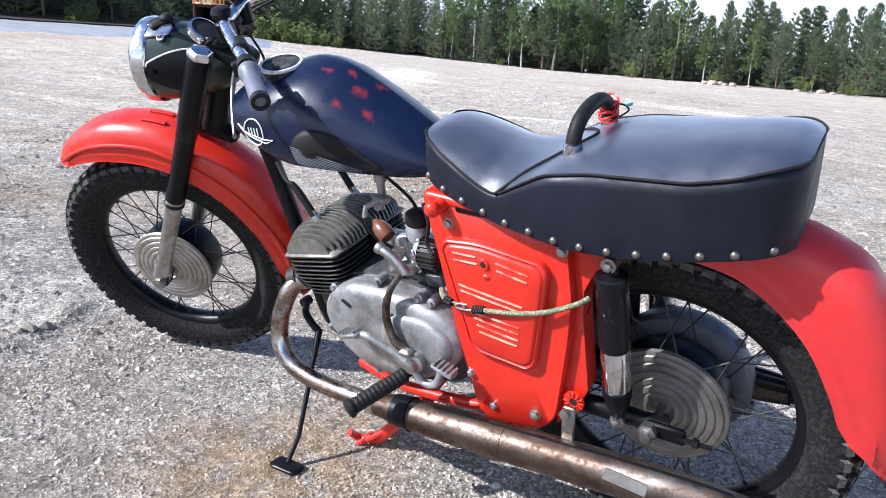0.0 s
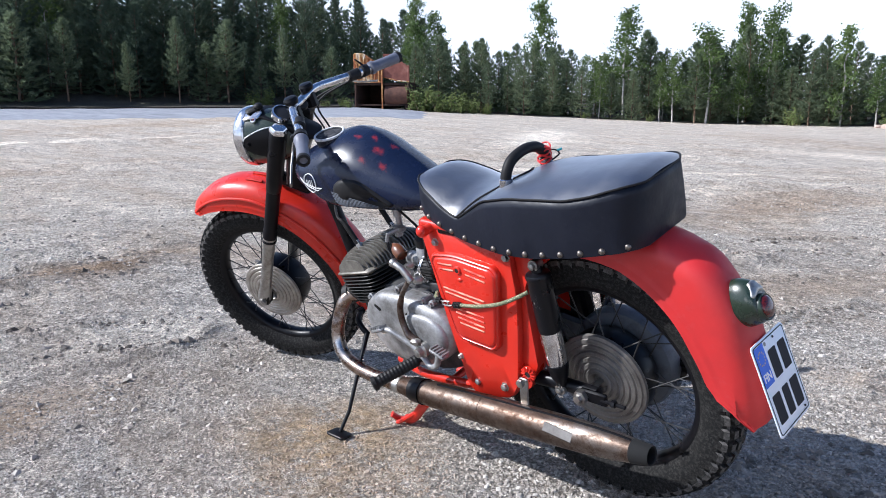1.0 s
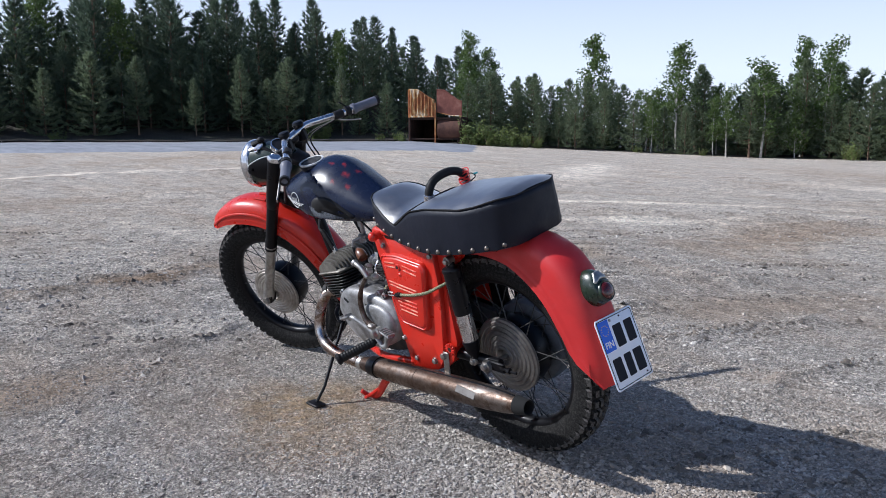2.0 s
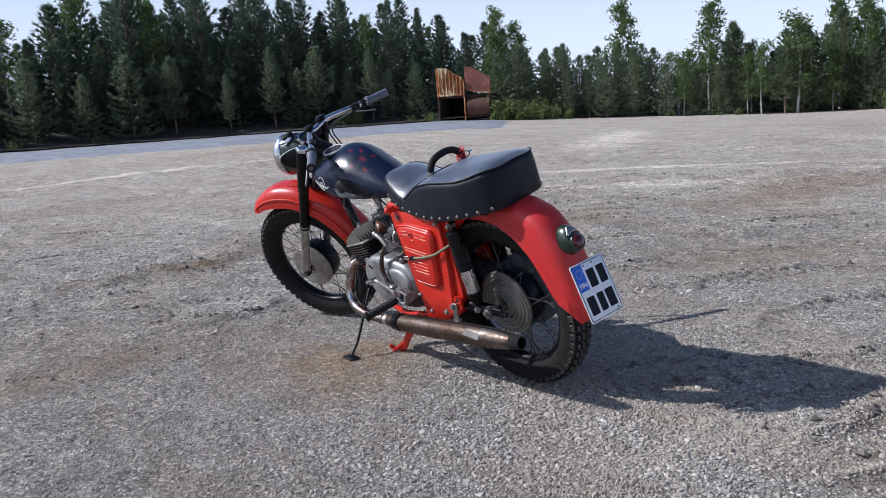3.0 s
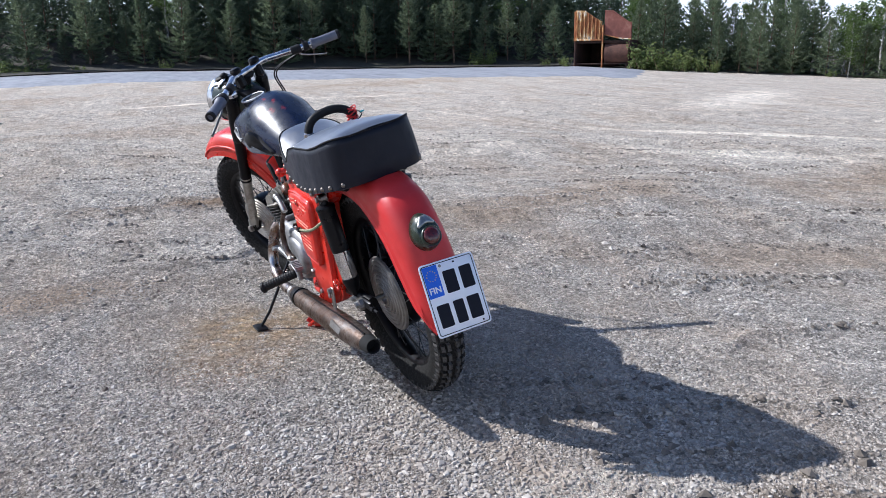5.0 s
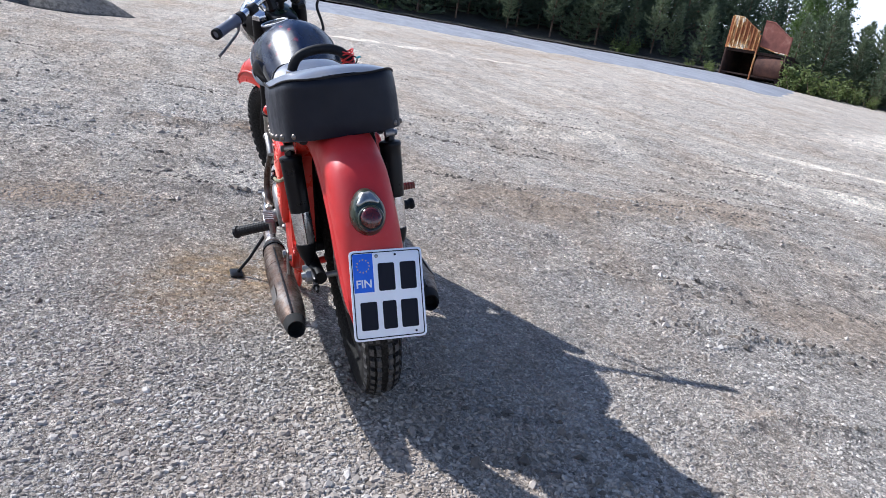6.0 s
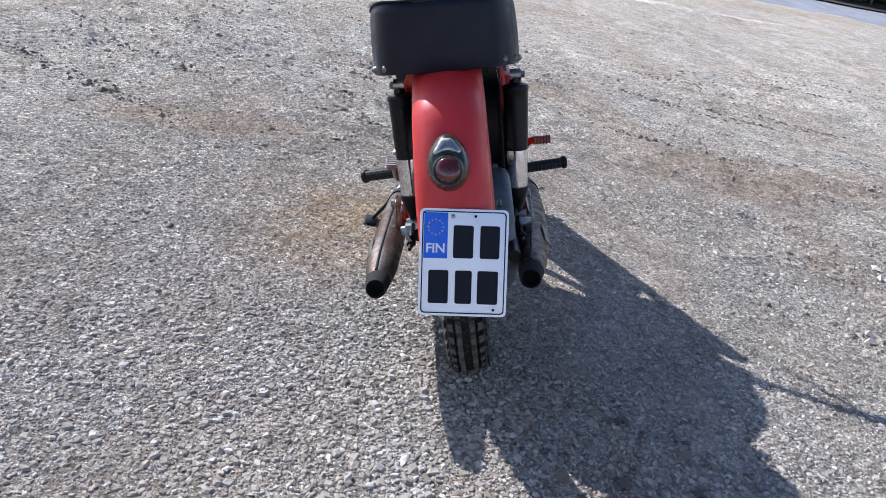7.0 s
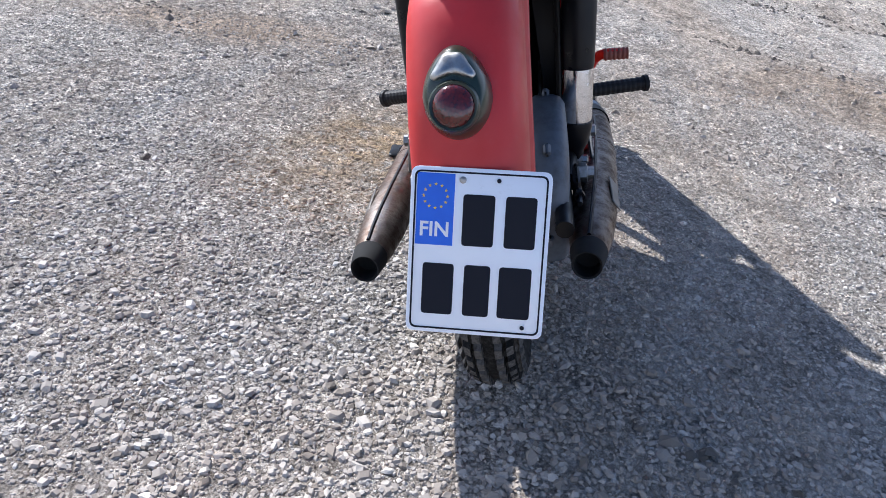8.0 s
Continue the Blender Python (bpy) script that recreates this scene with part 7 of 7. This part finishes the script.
rng = random.Random(11)
young = Grove([conifer("pine", 5.0, 1.15, 0.05, 17, PINE, 1, "young Scots pine at the edge of the gravel yard", 0.26),
               conifer("pine", 5.4, 1.00, 0.22, 16, PINE, 2, "slim young Scots pine with a bare lower stem", 0.25),
               conifer("pine", 4.4, 1.20, 0.02, 15, PINE, 3, "bushy young Scots pine beside the yard", 0.25)])
dark = Grove([conifer("forest_pine", 10.0, 2.0, 0.04, 23, SPRUCE, 4, "tall dark conifer in the forest behind the road", 0.42, 0.10),
              conifer("forest_pine", 10.0, 1.8, 0.10, 22, SPRUCE, 5, "tall dark forest pine with a narrow crown", 0.40, 0.0),
              conifer("forest_pine", 9.0, 2.2, 0.04, 20, SPRUCE, 6, "broad dark conifer in the forest behind the road", 0.42, 0.05)])
leafs = Grove([birch("birch", 6.0, 1.15, 0.24, 7, "young white-stemmed birch among the pines", 0.085, 1900),
               birch("birch", 8.4, 1.5, 0.36, 8, "tall thin birch rising above the pines", 0.10, 2600),
               birch("birch", 5.0, 1.15, 0.10, 9, "leafy young birch at the forest edge", 0.085, 2000)])
TALL_YOUNG, TALL_DARK, TALL_LEAF = (5.0, 5.4, 4.4), (10.0, 10.0, 9.0), (6.0, 8.4, 5.0)

# forest edge on the right: rows of young pines mixed with birches
for row, (r, gap) in enumerate(((45.5, 1.6), (48.0, 1.45), (51.0, 1.45), (55.0, 1.5))):
    az = -39.6 - 0.3 * row
    while az > -97:
        x, y = polar(az + rng.uniform(-0.4, 0.4), r + rng.uniform(-1.0, 1.0))
        z = wood_z(x, y) - 0.05
        top = lerp_table(SKY_R, az) * r / 48 - (r / 48 - 1) * 0.3
        top *= rng.uniform(0.93, 1.05) if rng.random() < 0.3 else rng.uniform(0.68, 0.93)
        if row == 0:
            top *= 0.86
        u = rng.random()
        if u < 0.13:
            k = rng.choice((0, 2))
            leafs.put(k, x, y, rng.uniform(0, 360), (top - z) / TALL_LEAF[k], z)
        else:
            k = rng.randrange(3)
            young.put(k, x, y, rng.uniform(0, 360), (top - z) / TALL_YOUNG[k], z)
        az -= gap * rng.uniform(0.75, 1.25)
for az, r, k, size in ((-49.5, 52, 1, 0.93), (-55.9, 47, 1, 0.80), (-64.6, 48, 1, 0.84), (-66.2, 47, 0, 1.12), (-39.8, 54, 1, 0.96), (-41.3, 56, 1, 0.86), (-62.0, 45.0, 0, 0.92), (-71, 45, 2, 1.05)):
    leafs.put(k, *polar(az, r), rng.uniform(0, 360), size)
# dark forest on the left, behind the road
for row, (r, gap) in enumerate(((52.5, 2.0), (55.5, 1.8), (59, 1.8), (65, 1.8))):
    az = -39.0
    while az < 8.6:
        x, y = polar(az, r + rng.uniform(-1.0, 1.0))
        z = wood_z(x, y) - 0.08
        top = 1.0 + (lerp_table(SKY_L, az) - 1.0) * r / 58
        if row == 0:
            top *= rng.uniform(0.42, 0.68)
        else:
            top *= rng.uniform(0.95, 1.04) if rng.random() < 0.35 else rng.uniform(0.70, 0.93)
        if row in (1, 2) and rng.random() < (0.5 if -15 < az < -6 else 0.13):
            leafs.put(1, x, y, rng.uniform(0, 360), (top * 1.04 - z) / 8.4, z)
        else:
            k = rng.randrange(3)
            dark.put(k, x, y, rng.uniform(0, 360), (top - z) / TALL_DARK[k], z)
        az += gap * rng.uniform(0.7, 1.3)
# a filling of younger trees inside the wood, and the far wood beyond the trailer
az = -38.0
while az < 8:
    x, y = polar(az, 61.5 + rng.uniform(-1, 1))
    young.put(rng.choice((0, 2)), x, y, rng.uniform(0, 360), rng.uniform(0.8, 1.15), wood_z(x, y) - 0.05)
    az += rng.uniform(1.2, 2.1)
for k in range(9):
    x, y = polar(8.6 + 1.5 * k, 73 + rng.uniform(-1.5, 1.5))
    dark.put(k % 3, x, y, rng.uniform(0, 360), rng.uniform(0.8, 1.0), wood_z(x, y) - 0.08)
# small lit pines standing in front of the dark ones
for az, r, size in ((-33.2, 50.5, 0.85), (-31.0, 51, 0.72), (-29.6, 51, 0.90), (-27.8, 50.5, 0.76), (-25.4, 50.6, 1.0), (-23.9, 51, 0.88), (-21.9, 50.4, 1.02), (-18.5, 50.8, 0.72), (-14.5, 51.2, 0.95), (-11.5, 51, 1.2), (-8.4, 51, 0.95), (-5.0, 51.2, 1.05), (-2.1, 51, 0.84), (1.5, 51.4, 0.9), (5.4, 51, 1.0)):
    x, y = polar(az, r)
    young.put(rng.randrange(3), x, y, rng.uniform(0, 360), size, wood_z(x, y) - 0.05)
shrubs = Grove([shrub(21, "low green bush at the edge of the gravel"), shrub(22, "scrubby green bush beside the forest edge")])
for az, r, size in ((-39.7, 43.0, 1.35), (-40.2, 43.8, 1.1), (-40.9, 43.2, 0.9), (-41.6, 43.6, 1.0), (-42.4, 43.2, 0.8), (-43.2, 43.6, 1.1), (-44.2, 43.3, 0.75), (-45.4, 43.4, 0.6), (-34.3, 43.4, 0.55), (-33.9, 48.0, 0.55), (-32.6, 48.2, 0.5), (-28.3, 49.5, 1.1), (-27.3, 49.7, 0.9), (-9, 49.5, 0.6), (-3.6, 49.5, 0.7), (7.7, 49.5, 0.7), (6.9, 50, 0.8), (5.6, 49.5, 0.5), (4.4, 49.8, 0.6), (2.4, 49.5, 0.5), (-68, 44, 0.8), (-74, 43.8, 0.7), (-80, 43.5, 0.8), (-83, 43.8, 0.7), (-58, 44.2, 0.4), (-53, 44.2, 0.35)):
    shrubs.put(rng.randrange(2), *polar(az, r), rng.uniform(0, 360), size)


def ribbon(name, az0, az1, r0, r1, lift, mat, label, category, n=60, m=8, ragged=0.0, wooded=False):
    """A strip of other ground laid over the yard along an arc."""
    v, f = [], []
    for i in range(n + 1):
        az = az0 + (az1 - az0) * i / n
        for j in range(m + 1):
            wob = ragged * math.sin(i * 1.7 + j) * (1 if j in (0, m) else 0)
            r = r0 + (r1 - r0) * j / m + wob
            x, y = polar(az, r)
            fade = min(1, i / n / 0.07, (1 - i / n) / 0.07)
            bank = lift(j / m) if wooded else lift(j / m) * fade - 0.2 * (1 - fade)
            v.append((x, y, bank + (wood_z(x, y) if wooded else float(ground_z(x, y)))))
    for i in range(n):
        for j in range(m):
            a = i * (m + 1) + j
            f.append((a, a + 1, a + m + 2, a + m + 1))
    me = bpy.data.meshes.new(name)
    me.from_pydata(v, [], f)
    me.polygons.foreach_set("use_smooth", [True] * len(f))
    me.materials.append(mat)
    return tagged(new(name, me), label, category, kind="structure")


ribbon("road", -44.5, 34, 28.5, 48.5, lambda t: 0.09 * min(1, t / 0.14) - 0.03, ROAD, "pale grey crushed-stone road crossing behind the yard", "road", 90, 16, ragged=0.7)
ribbon("ground_forest", -125, 40, 45.6, 130, lambda t: 0.02, FLOOR_WOOD, "brown forest floor under the trees, darkened for their shade", "ground", 110, 40, 0.4, True)


def dirt_heap():
    v, f, n, m = [], [], 110, 44
    for i in range(m + 1):
        for j in range(n):
            a = 2 * math.pi * j / n
            r = 1.40 * i / m * (1 + 0.14 * math.sin(3 * a + 1) + 0.09 * math.sin(7 * a))
            x, y = r * math.cos(a) * 1.1, r * math.sin(a) * 1.25
            bumps = float(0.26 * lumps(np.float64(x * 1.6 + 9), np.float64(y * 1.6), 11) + 0.15 * lumps(np.float64(x * 4.4), np.float64(y * 4.4 + 4), 12) + 0.07 * lumps(np.float64(x * 11 + 2), np.float64(y * 11), 13))
            h = (0.72 + bumps) * max(0, 1 - i / m) ** 0.95
            v.append((x, y, h - (0.08 if i == m else 0)))
    for i in range(m):
        for j in range(n):
            k = (j + 1) % n
            f.append((i * n + j, (i + 1) * n + j, (i + 1) * n + k, i * n + k))
    me = bpy.data.meshes.new("heap")
    me.from_pydata(v, [], f)
    me.polygons.foreach_set("use_smooth", [True] * len(f))
    me.materials.append(HEAP)
    ob = new("heap", me)
    ob.location = (13.3, 4.45, 0.0)
    return tagged(ob, "low heap of dark gravel on the yard, its colour lowered for shade", "heap", kind="stuff")


dirt_heap()


def boulder(seed, az, r, size):
    """A squat angular stone half sunk in the edge of the yard."""
    rng = random.Random(seed)
    g = G().ball(size, None, 9, 6, 0.7)
    shape = [(Vector((rng.gauss(0, 1), rng.gauss(0, 1), rng.gauss(0, 1))).normalized(), rng.uniform(0.62, 0.9) * size) for _ in range(9)]
    for k, p in enumerate(g.v):      # cut flat along random planes
        p = Vector(p)
        for n, d in shape:
            p -= n * max(0.0, p.dot(n) - d)
        g.v[k] = p
    ob = new("boulder", flat_mesh("boulder", g, GRANITE))
    x, y = polar(az, r)
    ob.matrix_basis = Matrix.Translation((x, y, float(ground_z(x, y)) + size * 0.22)) @ pose(0, 0, 0, 0, 0, rng.uniform(0, 360))
    tagged(ob, "pinkish granite boulder at the edge of the yard", "rock", "boulders along the forest edge")


for k, (az, r, size) in enumerate(((-73.4, 43.0, 0.22), (-73.9, 42.8, 0.30), (-74.4, 43.1, 0.26), (-74.8, 42.7, 0.18), (-75.3, 43.0, 0.24), (-76.4, 42.9, 0.14), (-79.6, 42.6, 0.20), (-81.2, 42.8, 0.26), (-81.9, 42.6, 0.18))):
    boulder(40 + k, az, r, size)


# ---- rusty dump body standing at the forest edge ----
def dump_body():
    ob = new("scrap_dump_body")
    x, y = polar(-37.0, 43.6)
    ob.matrix_basis = Matrix.Translation((x, y, float(ground_z(x, y)) - 0.02)) @ pose(0, 0, 0, 0, 0, -37.0 + 166)
    tagged(ob, "rusty scrap truck dump body standing on the ground by the trees", "scrap metal")
    # x points to the viewer, and y to the viewer's right

    def sheet(y0, y1, z0, za, zb, x0=0.0, thick=0.07):
        """A wall from y0 to y1 whose upper edge slopes from za to zb."""
        return G().loft([[(x0 + dx, y0, z0), (x0 + dx, y1, z0), (x0 + dx, y1, zb), (x0 + dx, y0, za)] for dx in (0.0, thick)])
    part("back_panel", sheet(-1.60, 1.60, 0.10, 1.70, 1.70, -3.4, 0.10), HOLLOW_SHADE, ob, "rusted back panel darkened for the hollow's shade")
    def plate_wall(edge, thick=0.07):
        return G().loft([[(dx, y, z) for y, z in edge] for dx in (0.0, thick)])

    def slope(y, y0, y1, z0, z1):
        return z0 + (z1 - z0) * min(1, max(0, (y - y0) / (y1 - y0)))
    wall_l = part("side_wall", plate_wall([(-1.66, 1.62), (-0.06, 1.62), (-0.06, 2.62), (-0.55, 2.90), (-1.10, 3.27), (-1.66, 3.30)]), RUST, ob, "orange and yellow rusted ribbed side wall")
    for k in range(7):
        yy = -1.52 + 0.225 * k
        high = slope(yy, -1.10, -0.06, 3.27, 2.62)
        part("rib", G().box(0.10, 0.075, high - 1.66, Matrix.Translation((0.11, yy, (1.66 + high) / 2)), 0.012), RUST, wall_l)
    part("lower_flange", G().box(0.14, 1.62, 0.09, Matrix.Translation((0.12, -0.86, 1.66)), 0.015), RUST, wall_l)
    wall_r = part("side_wall", plate_wall([(0.10, 1.95), (0.50, 1.84), (1.00, 1.72), (1.66, 1.68), (1.66, 2.48), (1.15, 2.82), (0.57, 3.22), (0.10, 3.24)]), OXIDE, ob, "dull red dented side wall")
    part("torn_edge", G().tube([(0.06, 0.10, 1.95), (0.09, 0.50, 1.84), (0.05, 1.00, 1.72), (0.07, 1.66, 1.68)], 0.035, 6), RUST, wall_r)
    part("top_rail", G().tube([(0.04, -1.66, 3.31), (0.04, -1.10, 3.28), (0.04, -0.55, 2.91), (0.04, -0.06, 2.63)], 0.05, 8), RUST, ob)
    part("top_rail", G().tube([(0.04, 0.10, 3.25), (0.04, 0.57, 3.23), (0.04, 1.15, 2.83), (0.04, 1.66, 2.49)], 0.05, 8), OXIDE, ob)
    part("corner_post", G().box(0.14, 0.12, 1.70, Matrix.Translation((0.02, -1.66, 2.45)), 0.02), RUST, ob)
    part("lower_post", G().box(0.12, 0.10, 1.60, Matrix.Translation((0.02, -1.64, 0.80)), 0.02), HOLLOW_SHADE, ob, "lower post darkened to sink into the hollow's shade")
    part("corner_post", G().box(0.12, 0.12, 1.02, Matrix.Translation((0.02, 1.62, 2.11)), 0.02), OXIDE, ob)
    part("lower_post", G().box(0.12, 0.10, 1.60, Matrix.Translation((0.02, 1.60, 0.80)), 0.02), HOLLOW_SHADE, ob, "lower post darkened to sink into the hollow's shade")
    part("centre_post", G().box(0.10, 0.085, 2.50, Matrix.Translation((0.14, 0.04, 1.25)), 0.02), RUST, ob, "pale rusted upright post")
    part("cross_beam", G().box(0.12, 3.2, 0.10, Matrix.Translation((-0.08, 0, 1.52)), 0.02), HOLLOW_SHADE, ob)
    # roof and end walls close the hollow off so it stays dark
    part("roof_plate", G().box(3.4, 3.2, 0.06, Matrix.Translation((-1.71, 0, 1.58)), 0.01), HOLLOW_SHADE, ob)
    for s in (-1, 1):
        part("end_wall", G().box(3.4, 0.06, 1.6, Matrix.Translation((-1.71, 1.60 * s, 0.86)), 0.01), HOLLOW_SHADE, ob)
    part("floor_plate", G().box(1.6, 3.2, 0.08, Matrix.Translation((-0.8, 0, 0.30)), 0.01), HOLLOW_SHADE, ob)
    part("drum", G().lathe([(0.52, -0.72), (0.60, -0.70), (0.60, 0.70), (0.52, 0.72)], 28, Matrix.Translation((-0.35, 0.86, 0.90)) @ SIDEWAYS), BROWN, ob, "dark brown cylinder lying in the frame")
    for s in (-1, 1):
        part("skid", G().box(1.7, 0.14, 0.30, Matrix.Translation((-0.85, 1.45 * s, 0.15)), 0.02), HOLLOW_SHADE, ob)
    return ob


dump_body()


# ---- white trailer far beyond the road ----
def trailer():
    ob = new("parked_trailer")
    x, y = polar(12.2, 56.0)
    ob.matrix_basis = Matrix.Translation((x, y, wood_z(x, y))) @ pose(0, 0, 0, 0, 0, 100) @ Matrix.Scale(0.96, 4)
    tagged(ob, "white box trailer parked far beyond the road", "trailer")
    part("body", G().box(5.6, 2.2, 1.35, Matrix.Translation((0, 0, 1.35)), 0.12), TRAILER_WHITE, ob)
    part("skirt", G().box(5.4, 2.1, 0.40, Matrix.Translation((0, 0, 0.52)), 0.04), TRAILER_BLUE, ob)
    for xx in (-0.5, 0.5):
        for yy in (-0.95, 0.95):
            part("wheel", G().lathe([(0.2, -0.1), (0.32, -0.1), (0.33, 0.0), (0.32, 0.1), (0.2, 0.1)], 18, Matrix.Translation((xx, yy, 0.33)) @ SIDEWAYS), RUBBER, ob)
    return ob


trailer()
